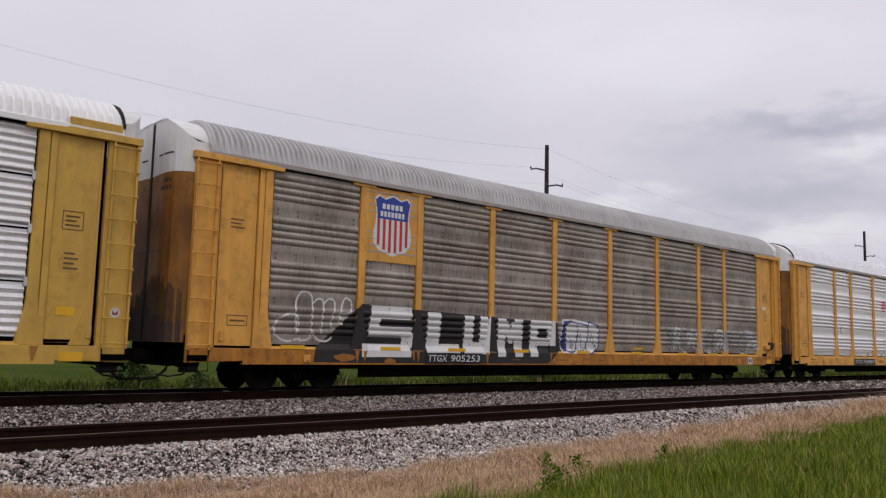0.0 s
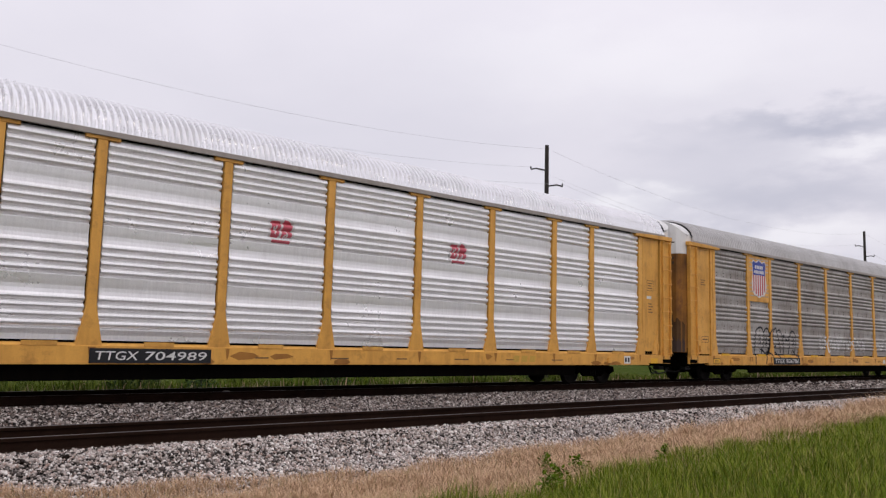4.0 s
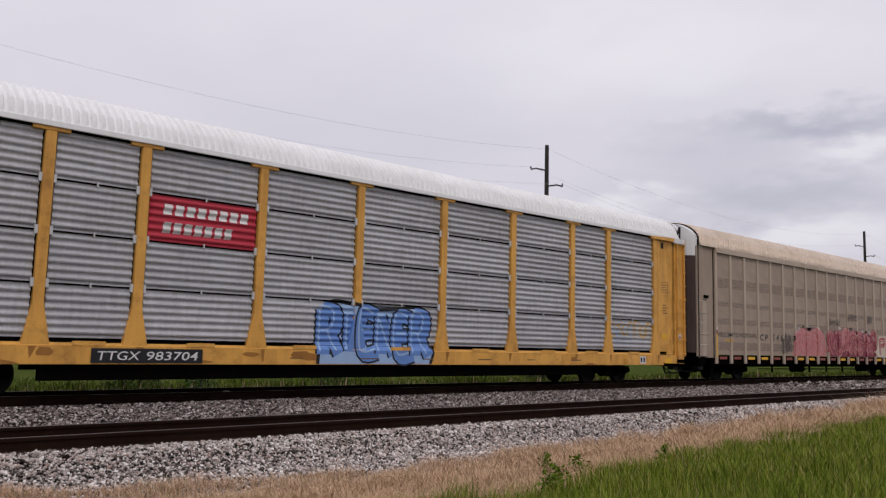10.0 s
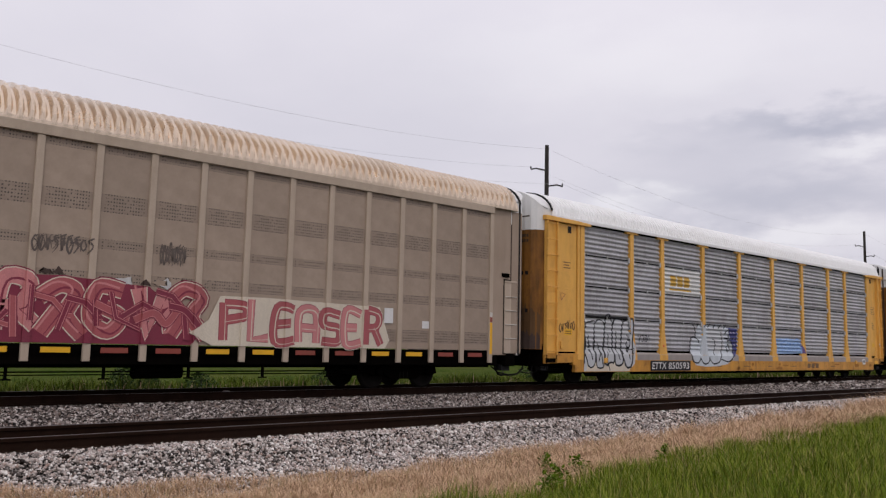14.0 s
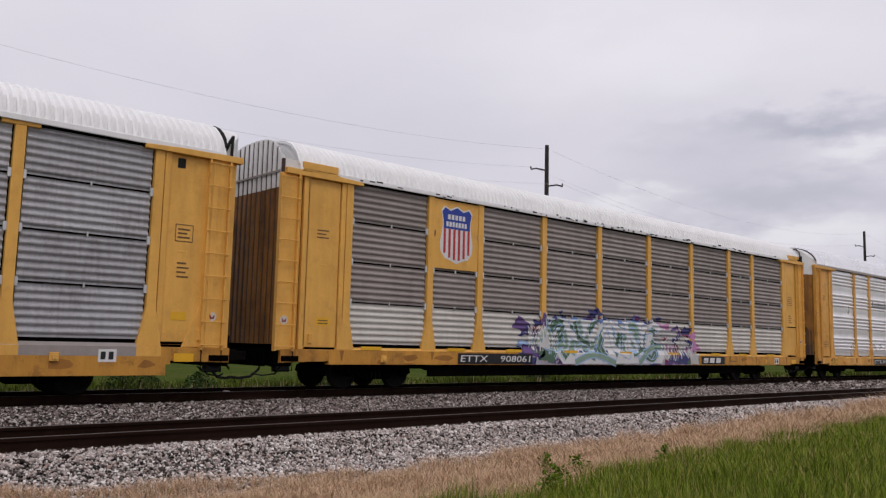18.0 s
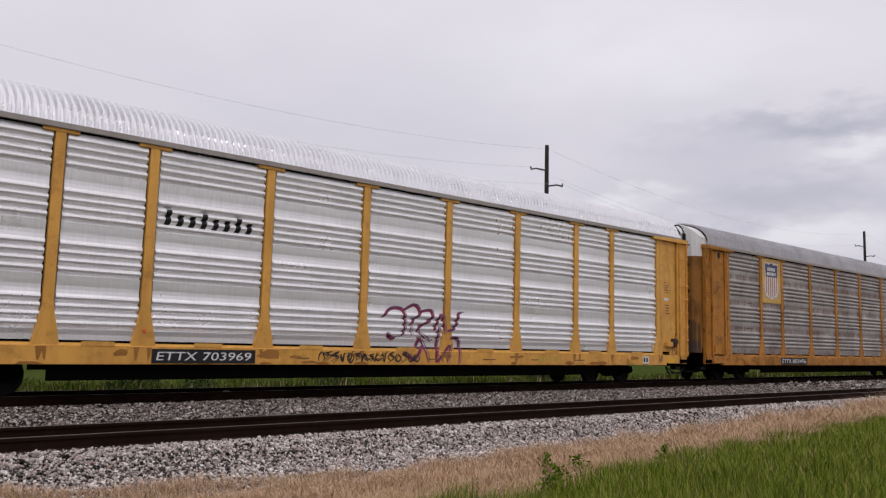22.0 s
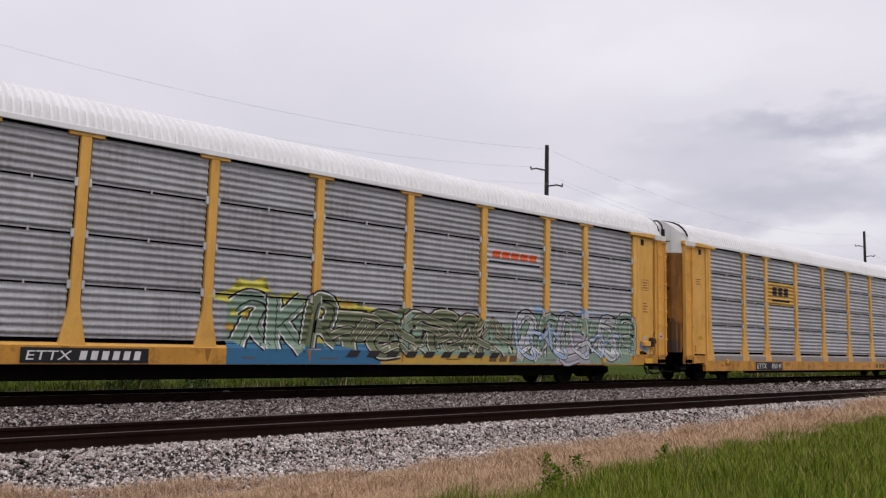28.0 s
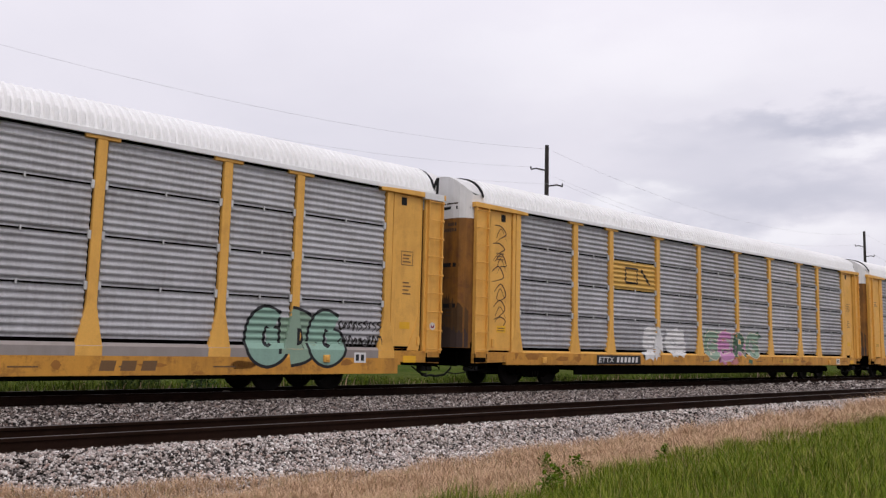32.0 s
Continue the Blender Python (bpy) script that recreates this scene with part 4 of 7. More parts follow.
def perforated(name, colour, dirt):
    """Sheet with four bands of small punched holes and large faded patches."""
    def build(t, b):
        co = node(t, "ShaderNodeTexCoord")
        info = node(t, "ShaderNodeObjectInfo")
        sep = node(t, "ShaderNodeSeparateXYZ", Vector=co.outputs["Object"])
        band = None
        for z, h in ((1.42, 0.17), (2.42, 0.12), (3.12, 0.10), (3.98, 0.19), (5.12, 0.10)):
            d = math_node(t, "LESS_THAN", math_node(t, "ABSOLUTE", math_node(t, "SUBTRACT", sep.outputs[2], z)), h)
            band = d if band is None else math_node(t, "MAXIMUM", band, d)
        inside = math_node(t, "LESS_THAN", math_node(t, "ABSOLUTE", sep.outputs[0]), 0.43)
        fx = math_node(t, "FRACT", math_node(t, "MULTIPLY", sep.outputs[0], 17.0))
        fz = math_node(t, "FRACT", math_node(t, "MULTIPLY", sep.outputs[2], 14.0))
        hole = math_node(t, "MULTIPLY", math_node(t, "LESS_THAN", fx, 0.5), math_node(t, "LESS_THAN", fz, 0.42))
        hole = math_node(t, "MULTIPLY", math_node(t, "MULTIPLY", hole, band), inside)
        n = node(t, "ShaderNodeTexNoise", Vector=co.outputs["Object"], Scale=3.0, Detail=6.0, Roughness=0.65)
        gaps = node(t, "ShaderNodeTexNoise", Vector=co.outputs["Object"], Scale=14.0, Detail=2.0)
        hole = math_node(t, "MULTIPLY", hole, math_node(t, "GREATER_THAN", gaps.outputs[0], 0.44))
        fade = math_node(t, "MULTIPLY", ramp(t, n.outputs[0], [(0.35, 0.0), (0.65, 1.0)]), 0.5)
        c = mix_rgb(t, fade, colour, dirt)
        c = mix_rgb(t, math_node(t, "MULTIPLY", info.outputs["Random"], 0.30), c, tuple(0.6 * q for q in colour))
        c = mix_rgb(t, math_node(t, "MULTIPLY", band, 0.28), c, (0.12, 0.09, 0.075))
        c = mix_rgb(t, math_node(t, "MULTIPLY", hole, 0.85), c, (0.035, 0.03, 0.03))
        t.links.new(c, b.inputs["Base Color"])
        b.inputs["Roughness"].default_value = 0.6
        b.inputs["Specular IOR Level"].default_value = 0.3
        bp = node(t, "ShaderNodeBump", Height=math_node(t, "SUBTRACT", n.outputs[0], hole), Strength=0.35, Distance=0.01)
        t.links.new(bp.outputs[0], b.inputs["Normal"])
    return material(name, build)


TAN_LIGHT = weathered("car_tan_light", (0.46, 0.37, 0.29), (0.28, 0.215, 0.16), 0.45, 0.55)
TAN_PERF = perforated("perforated_tan", (0.385, 0.298, 0.232), (0.255, 0.193, 0.147))
REFLECT_RED = weathered("red_white_reflector", (0.27, 0.055, 0.04), (0.15, 0.08, 0.05), 0.5, 0.5)
YELLOW_STRIPE = weathered("yellow_reflector", (0.78, 0.42, 0.02), (0.4, 0.2, 0.03), 0.3, 0.4)

SPECS = [
    dict(label="yellow rack car with silver ribbed panels and a white roof", blocks=True, style="stacked", body=YELLOW_OLIVE, panel=SILVER, roof=ROOF_WHITE),
    dict(label="weathered yellow rack car with brown-grey panels and block-letter graffiti", gasket=ROOF_GREY, style="grouped", sill=YELLOW_OLD, body=YELLOW, panel=GREY_BROWN, roof=ROOF_GREY),
    dict(label="yellow rack car with bright silver ribbed panels and silver roof", style="grouped", body=YELLOW, panel=SILVER, roof=ROOF_SILVER),
    dict(label="yellow rack car with dull grey panels and black graffiti outlines", style="grouped", body=YELLOW, panel=GREY_RUST, roof=ROOF_GREY),
    dict(label="yellow rack car with light grey panels and blue graffiti", caps=(1, 1), style="stacked", body=YELLOW, panel=GREY_PALE, roof=ROOF_WHITE, slots=True),
    dict(label="tan steel rack car with perforated panels and pink graffiti", style="smooth", tan=True),
    dict(label="yellow rack car with grey panels and silver-white graffiti", shift=(0, 0.2), style="stacked", low=True, ledge=GREY_DARK, body=YELLOW_PALE, panel=GREY, roof=ROOF_WHITE, slots=True),
    dict(label="yellow rack car with dark panels, pale bottom row, colourful graffiti", gasket=ROOF_WHITE, blocks=True, shift=(-0.2, 0), style="stacked", body=YELLOW_PALE, panel=GREY_DARK, rows=[OFFWHITE, GREY_DARK, GREY_DARK, GREY_DARK], roof=ROOF_WHITE, ribbed_end=True, plates=False),
    dict(label="yellow rack car with bright silver panels and purple graffiti", style="grouped", body=YELLOW, panel=SILVER, roof=ROOF_SILVER),
    dict(label="rusty yellow rack car with streaked grey panels and a shield emblem", dark_eave=True, style="grouped", body=YELLOW_OLD, panel=GREY_STREAK, roof=ROOF_DARK, slots=True),
    dict(label="yellow rack car with grey panels and a long yellow-green graffiti", caps=(1, 1), band=True, style="stacked", body=YELLOW_PALE, panel=GREY, roof=ROOF_WHITE, slots=True),
    dict(label="clean yellow rack car with pale grey panels", caps=(1, 1), style="stacked", low=True, ledge=GREY_DARK, body=YELLOW_PALE, panel=GREY_PALE, roof=ROOF_WHITE, slots=True),
    dict(label="yellow rack car with grey panels and patchy white graffiti", band=True, style="stacked", body=YELLOW_PALE, panel=GREY, roof=ROOF_WHITE, slots=True),
    dict(label="yellow rack car with grey panels and a white roof", style="stacked", body=YELLOW_PALE, panel=GREY, roof=ROOF_WHITE),
]
# ---------------------------------------------------------------- paint on the cars


def paint_mat(name, colour, rough=0.55, wear=0.35):
    return weathered(name, colour, tuple(0.45 * c + 0.05 for c in colour), wear, rough, 0.0, grain=0.08, bump=0.05)


WHITE_P = paint_mat("paint_white", (0.72, 0.71, 0.70))
CHALK = paint_mat("paint_chalk_white", (0.55, 0.54, 0.53), wear=0.6)
SILVER_P = paint_mat("paint_silver", (0.52, 0.53, 0.55))
BLACK_P = paint_mat("paint_black", (0.012, 0.012, 0.014), wear=0.15)
SOOT_P = paint_mat("paint_dark_brown", (0.022, 0.018, 0.017), wear=0.3)
BLUE_P = paint_mat("paint_blue", (0.13, 0.26, 0.60))
BLUE_PALE = paint_mat("paint_pale_blue", (0.33, 0.48, 0.72))
LILAC_P = paint_mat("paint_lilac_grey", (0.42, 0.40, 0.46))
NAVY_P = paint_mat("paint_navy", (0.045, 0.05, 0.18))
PURPLE_P = paint_mat("paint_purple", (0.13, 0.07, 0.22))
MAROON_P = paint_mat("paint_maroon", (0.22, 0.028, 0.055))
PINK_P = paint_mat("paint_pink", (0.58, 0.22, 0.22))
ROSE_P = paint_mat("paint_rose", (0.40, 0.10, 0.11))
MAGENTA_P = paint_mat("paint_magenta", (0.55, 0.24, 0.45))
RED_PALE = paint_mat("paint_pale_red", (0.66, 0.13, 0.17), wear=0.4)
CREAM_P = paint_mat("paint_cream", (0.66, 0.58, 0.47))
GREEN_P = paint_mat("paint_dark_green", (0.085, 0.16, 0.10))
OLIVE_P = paint_mat("paint_olive", (0.16, 0.19, 0.10))
SAGE_P = paint_mat("paint_sage", (0.25, 0.36, 0.27))
MINT_P = paint_mat("paint_mint", (0.26, 0.42, 0.34))
LEMON_P = paint_mat("paint_lemon", (0.66, 0.60, 0.10))
OCHRE_P = paint_mat("paint_ochre", (0.60, 0.36, 0.06))
TEAL_P = paint_mat("paint_teal_blue", (0.035, 0.16, 0.30))
ORANGE_P = paint_mat("paint_orange", (0.75, 0.13, 0.035))
EMBLEM_BLUE = paint_mat("emblem_blue", (0.025, 0.055, 0.32), 0.45, 0.15)
EMBLEM_NAVY = paint_mat("emblem_faded_navy", (0.045, 0.055, 0.14), 0.5, 0.4)
EMBLEM_RED = paint_mat("emblem_red", (0.50, 0.035, 0.04), 0.45, 0.15)
EMBLEM_FADED = paint_mat("emblem_faded_red", (0.50, 0.19, 0.12), 0.5, 0.4)


def smooth_line(pts, per=5):
    """A curve through the given points."""
    pts = [Vector((p[0], p[1])) for p in pts]
    out = []
    for i in range(len(pts) - 1):
        a, b, c, d = pts[max(i - 1, 0)], pts[i], pts[i + 1], pts[min(i + 2, len(pts) - 1)]
        for k in range(per):
            t = k / per
            out.append(0.5 * ((2 * b) + (c - a) * t + (2 * a - 5 * b + 4 * c - d) * t * t + (3 * b - a - 3 * c + d) * t ** 3))
    return out + [pts[-1]]


GLYPHS = {}


def lettering(text):
    """Flat letters of the built-in font as points and faces, one unit high at the capitals."""
    if text not in GLYPHS:
        cu = bpy.data.curves.new("letters", "FONT")
        cu.body, cu.resolution_u, cu.offset = text, 3, 0.004
        ob = bpy.data.objects.new("letters", cu)
        scene.collection.objects.link(ob)
        me = bpy.data.meshes.new_from_object(ob)
        pts = [(v.co.x, v.co.y) for v in me.vertices]
        GLYPHS[text] = (pts, [tuple(p.vertices) for p in me.polygons])
        bpy.data.objects.remove(ob)
        bpy.data.curves.remove(cu)
        bpy.data.meshes.remove(me)
    return GLYPHS[text]


class Paint:
    """Layers of paint that follow ribs, posts and sill of a car's near side; x from the car's leading end."""

    def __init__(self, style):
        self.style, self.polys, self.mats, self.top = style, [], [], 0.004

    def slot(self, mat):
        if mat not in self.mats:
            self.mats.append(mat)
        return self.mats.index(mat)

    def poly(self, pts, mat):
        self.polys.append(([tuple(p) for p in pts], self.slot(mat), self.top))
        self.top += 0.00012
        return self

    def rect(self, x0, x1, z0, z1, mat, slant=0.0):
        return self.poly([(x0, z0), (x1, z0), (x1 + slant, z1), (x0 + slant, z1)], mat)

    def line(self, pts, width, mat, curve=True, taper=False):
        p = smooth_line(pts) if curve else [Vector(q) for q in pts]
        n = len(p)
        left, right = [], []
        for i in range(n):
            d = p[min(i + 1, n - 1)] - p[max(i - 1, 0)]
            d = d.normalized() if d.length > 1e-6 else Vector((1, 0))
            w = width / 2 * (1.0 if not taper else 0.35 + 0.65 * math.sin(math.pi * min(i / (n - 1) + 0.12, 1)))
            left.append(p[i] + Vector((-d.y, d.x)) * w)
            right.append(p[i] - Vector((-d.y, d.x)) * w)
        m = self.slot(mat)
        for i in range(n - 1):
            self.polys.append(([tuple(left[i]), tuple(right[i]), tuple(right[i + 1]), tuple(left[i + 1])], m, self.top))
        self.top += 0.00012
        return self

    def text(self, text, x0, x1, z0, z1, mat, slant=0.0):
        pts, faces = lettering(text)
        ax, bx = min(p[0] for p in pts), max(p[0] for p in pts)
        az, bz = min(p[1] for p in pts), max(p[1] for p in pts)
        put = [(x0 + (x - ax) / (bx - ax) * (x1 - x0) + slant * (z - az) / (bz - az), z0 + (z - az) / (bz - az) * (z1 - z0)) for x, z in pts]
        m = self.slot(mat)
        for f in faces:
            self.polys.append(([put[i] for i in f], m, self.top))
        self.top += 0.0003
        return self

    def bars(self, x0, x1, z0, z1, n, mat, slant=0.0, fill=0.72):
        w = (x1 - x0) / n
        for i in range(n):
            self.rect(x0 + i * w, x0 + (i + fill) * w, z0, z1, mat, slant)
        return self

    def put_each(self, car, name, label):
        """Every patch a part of its own."""
        for poly in self.polys:
            one = Paint(self.style)
            one.polys, one.mats = [poly], self.mats
            one.put(car, name, label)

    def put(self, car, name, label):
        bm = bmesh.new()
        lift = bm.verts.layers.float.new("lift")
        for pts, m, h in self.polys:
            vs = [bm.verts.new((x, 0, z)) for x, z in pts]
            for v in vs:
                v[lift] = h
            try:
                f = bm.faces.new(vs)
            except ValueError:
                continue
            f.material_index = m
        bmesh.ops.triangulate(bm, faces=[f for f in bm.faces if len(f.verts) > 4])
        x0, x1 = min(v.co.x for v in bm.verts), max(v.co.x for v in bm.verts)
        z0, z1 = min(v.co.z for v in bm.verts), max(v.co.z for v in bm.verts)

        def cut(co, no):
            bmesh.ops.bisect_plane(bm, geom=bm.verts[:] + bm.edges[:] + bm.faces[:], dist=1e-5, plane_co=co, plane_no=no)
        if self.style == "smooth":
            for p in TAN_POSTS:
                for e in (p - 0.079, p - 0.072, p + 0.072, p + 0.079):
                    if x0 < e < x1:
                        cut((e, 0, 0), (1, 0, 0))
        else:
            for e in (1.028, 1.034, 1.172):
                if z0 < e < z1:
                    cut((0, 0, e), (0, 0, 1))
            if z1 > 1.2 and x1 > 2.1 and x0 < 25.9:
                for prof in ROWS[self.style]:
                    for z, o in prof:
                        if z0 < z < z1:
                            cut((0, 0, z), (0, 0, 1))
            if z1 > 1.03:
                for p in POSTS:
                    if x0 < p + 0.3 and x1 > p - 0.3:
                        for e in (0.103, 0.109):
                            for s in (-1, 1):
                                cut((p + s * e, 0, 0), (1, 0, 0))
                                if z0 < 1.8:
                                    cut((p + s * (e + 0.0), 0, 1.85), (0.75, 0, s * 0.165))
        for v in bm.verts:
            v.co.y = side_face(self.style, v.co.x, v.co.z) - v[lift]
            v.co.x -= HALF
        me = bpy.data.meshes.new(name)
        bmesh.ops.recalc_face_normals(bm, faces=bm.faces)
        for f in bm.faces:
            if f.normal.y > 0:
                f.normal_flip()
        bm.to_mesh(me)
        bm.free()
        for m in self.mats:
            me.materials.append(m)
        ob = new(name, me)
        ob.parent = car
        if label:
            ob["label"] = label
        return ob


def plate(car, style, x0, x1, text, split=0.42, z=(0.69, 0.99), dark=BLACK_P, gap=0.12):
    """Reporting mark and number on a black field of the sill; None: not legible."""
    p = Paint(style)
    p.top = 0.024
    p.rect(x0, x1, z[0], z[1], dark)
    a, b = z[0] + 0.06, z[1] - 0.06
    words = text.split()
    m = x0 + split * (x1 - x0)
    p.text(words[0], x0 + 0.10, m - gap, a, b, WHITE_P, 0.03)
    if len(words) > 1:
        p.text(words[1], m + 0.02, x1 - 0.12, a, b, WHITE_P, 0.03)
    else:
        p.bars(m + 0.04, x1 - 0.1, a, b, 6, WHITE_P, 0.03, 0.6)
    p.put(car, "number_panel", "black panel with a white reporting mark")


def throw_up(p, x0, x1, z0, z1, n, fill, line, seed, width=0.05, inner=True, fills=None):
    """Bubble shapes side by side: bold rounded fields with a dark outline."""
    rng = random.Random(seed)
    w = (x1 - x0) / n
    for i in range(n):
        cx, cz = x0 + (i + 0.5) * w, (z0 + z1) / 2 + rng.uniform(-0.03, 0.06) * (z1 - z0)
        rx, rz = w * rng.uniform(0.50, 0.60), (z1 - z0) / 2 * rng.uniform(0.88, 1.0)
        ring, ph = [], rng.uniform(0, 6.28)
        for k in range(20):
            a = k / 20 * math.tau
            sx = math.copysign(abs(math.cos(a)) ** 0.6, math.cos(a))
            sz = math.copysign(abs(math.sin(a)) ** 0.6, math.sin(a))
            wob = 1 + 0.09 * math.sin(3 * a + ph) + 0.05 * math.sin(5 * a + 2 * ph)
            ring.append((cx + rx * sx * wob + 0.12 * w * (sz > 0), cz + rz * sz * wob))
        p.poly(ring, (fills or [fill])[i % len(fills or [fill])])
        p.line(ring + [ring[0]], width * rng.uniform(0.8, 1.25), line, curve=False)
        if inner:
            for _ in range(rng.choice((1, 2, 2))):
                ax, az = cx + rng.uniform(-0.3, 0.3) * rx, cz + rng.uniform(-0.5, 0.5) * rz
                p.line([(ax, az), (ax + rng.uniform(-0.2, 0.3) * rx, az - 0.35 * rz), (ax + rng.uniform(-0.3, 0.5) * rx, az - 0.75 * rz)], width * 0.8, line)


def scrawl(p, x0, x1, z0, z1, n, mat, seed, width=0.035):
    """Looping hand-drawn strokes."""
    rng = random.Random(seed)
    w = (x1 - x0) / n
    for i in range(n):
        cx, top, low = x0 + (i + 0.5) * w, z1 - rng.uniform(0, 0.3) * (z1 - z0), z0 + rng.uniform(0, 0.25) * (z1 - z0)
        kind = rng.randrange(4)
        if kind == 0:
            pts = [(cx - 0.4 * w, low), (cx - 0.35 * w, top - 0.1), (cx, top), (cx + 0.35 * w, top - 0.12), (cx + 0.4 * w, low)]
        elif kind == 1:
            pts = [(cx + 0.4 * w, top), (cx - 0.3 * w, top - 0.2 * (top - low)), (cx + 0.3 * w, (top + low) / 2), (cx - 0.4 * w, low)]
        elif kind == 2:
            pts = [(cx, top), (cx - 0.45 * w, (top + low) / 2), (cx, low), (cx + 0.45 * w, (top + low) / 2), (cx, top)]
        else:
            pts = [(cx - 0.4 * w, top), (cx - 0.1 * w, low), (cx + 0.1 * w, (top + low) / 2 + 0.1), (cx + 0.45 * w, top)]
        p.line(pts, width * rng.uniform(0.8, 1.3), mat, taper=True)


def splash(p, x0, x1, z0, z1, n, mats, seed, size=0.5):
    """Ragged patches of background colour."""
    rng = random.Random(seed)
    for i in range(n):
        cx, cz = rng.uniform(x0, x1), rng.uniform(z0, z1)
        r = size * rng.uniform(0.5, 1.2)
        m = rng.randint(7, 11)
        tilt = rng.uniform(0, 1.5)
        p.poly([(cx + r * (rng.uniform(1.0, 1.6) if k % 2 else rng.uniform(0.5, 0.9)) * math.cos(k / m * math.tau + tilt), max(cz + 0.6 * r * (rng.uniform(0.9, 1.4) if k % 2 else 0.6) * math.sin(k / m * math.tau + tilt), 0.67)) for k in range(m)], rng.choice(mats))


def wild_piece(p, x0, x1, z0, z1, n, fills, edge, line, seed, fat=0.27, outline=0.07):
    """Interlocked angular bars, wedges and hooks, each with a dark outline and a pale edge."""
    rng = random.Random(seed)
    w = (x1 - x0) / n
    h = z1 - z0
    for i in range(n * 3):
        cx = x0 + (i + 0.5) * w / 3
        lo, hi = z0 + rng.uniform(0.0, 0.45) * h, z1 - rng.uniform(0.0, 0.35) * h
        lean = rng.uniform(-0.45, 0.6) * w
        kind = rng.randrange(5)
        if kind == 0:
            s = [(cx - 0.5 * lean, lo), (cx + 0.5 * lean, hi)]
        elif kind == 1:
            s = [(cx - 0.3 * w, hi), (cx + 0.1 * w, hi - 0.08 * h), (cx + 0.4 * w, hi - 0.35 * h), (cx + 0.5 * w, lo)]
        elif kind == 2:
            s = [(cx - 0.45 * w, lo + 0.05 * h), (cx, lo + 0.2 * h), (cx + 0.3 * w, lo), (cx + 0.55 * w, lo + 0.25 * h)]
        elif kind == 3:
            s = [(cx - 0.4 * w, (lo + hi) / 2), (cx + 0.05 * w, hi), (cx + 0.45 * w, (lo + hi) / 2 + 0.1 * h)]
        else:
            s = [(cx - 0.35 * w, hi), (cx - 0.2 * w, lo + 0.2 * h), (cx + 0.35 * w, lo), (cx + 0.3 * w, hi - 0.3 * h)]
        f = fat * rng.uniform(0.6, 1.3)
        sharp = rng.random() < 0.55
        p.line(s, f + outline * 2, line, not sharp)
        p.line(s, f + outline * 0.8, edge, not sharp)
        p.line(s, f, rng.choice(fills), not sharp)
        ex, ez = s[-1]
        q = 0.5 * f + outline
        if rng.random() < 0.5:
            p.poly([(ex - q, ez), (ex + rng.uniform(-0.1, 0.25), min(ez + 1.7 * q, z1)), (ex + q, ez - 0.3 * q)], line)
            p.poly([(ex - 0.55 * q, ez), (ex + 0.08, min(ez + 1.1 * q, z1)), (ex + 0.6 * q, ez - 0.2 * q)], rng.choice(fills))


def strokes_of(ch):
    """Strokes of a drawn sign in a unit square; capitals are letters, the rest loose hooks and arrows."""
    shapes = {
        "R": [[(.1, 0), (.1, 1)], [(.1, 1), (.7, .95), (.8, .72), (.6, .52), (.15, .48)], [(.45, .5), (.9, 0)]],
        "I": [[(.5, 0), (.5, 1)]],
        "E": [[(.85, .95), (.15, 1), (.12, 0), (.9, .03)], [(.15, .5), (.7, .52)]],
        "N": [[(.1, 0), (.12, 1)], [(.12, 1), (.85, 0)], [(.85, 0), (.9, 1)]],
        "P": [[(.1, 0), (.1, 1)], [(.1, 1), (.8, .95), (.85, .65), (.15, .5)]],
        "L": [[(.15, 1), (.12, 0), (.85, .04)]],
        "A": [[(.08, 0), (.1, .95), (.85, .95), (.88, 0)], [(.15, .45), (.8, .45)]],
        "S": [[(.85, .92), (.2, .97), (.15, .6), (.8, .45), (.82, .05), (.1, .05)]],
        "G": [[(.85, .85), (.4, 1), (.1, .7), (.12, .2), (.5, 0), (.85, .2), (.8, .45), (.5, .45)]],
        "D": [[(.15, 0), (.15, 1)], [(.15, 1), (.7, .9), (.9, .5), (.7, .08), (.15, 0)]],
        "a": [[(.0, .75), (.35, 1), (.75, .85), (.55, .4), (.95, 0)], [(.4, .5), (.1, 0)]],
        "b": [[(.1, 0), (.2, .95), (.75, .9), (.6, .5), (.2, .45)], [(.5, .45), (.95, .1)]],
        "c": [[(.15, 1), (.45, .1), (.8, .95)], [(.85, .9), (1.0, .1)]],
        "d": [[(.9, .9), (.25, .95), (.1, .3), (.6, .02), (.9, .35), (.5, .5)]],
        "e": [[(.05, .05), (.5, 1), (.95, .0)], [(.3, .4), (1.05, .55)]],
        "f": [[(.1, 1), (.12, 0)], [(.12, .45), (.9, 1)], [(.3, .55), (.95, 0)]],
        "g": [[(.0, .95), (.95, .9)], [(.5, .9), (.35, 0)], [(.1, .45), (.85, .5)]],
    }
    return shapes[ch]


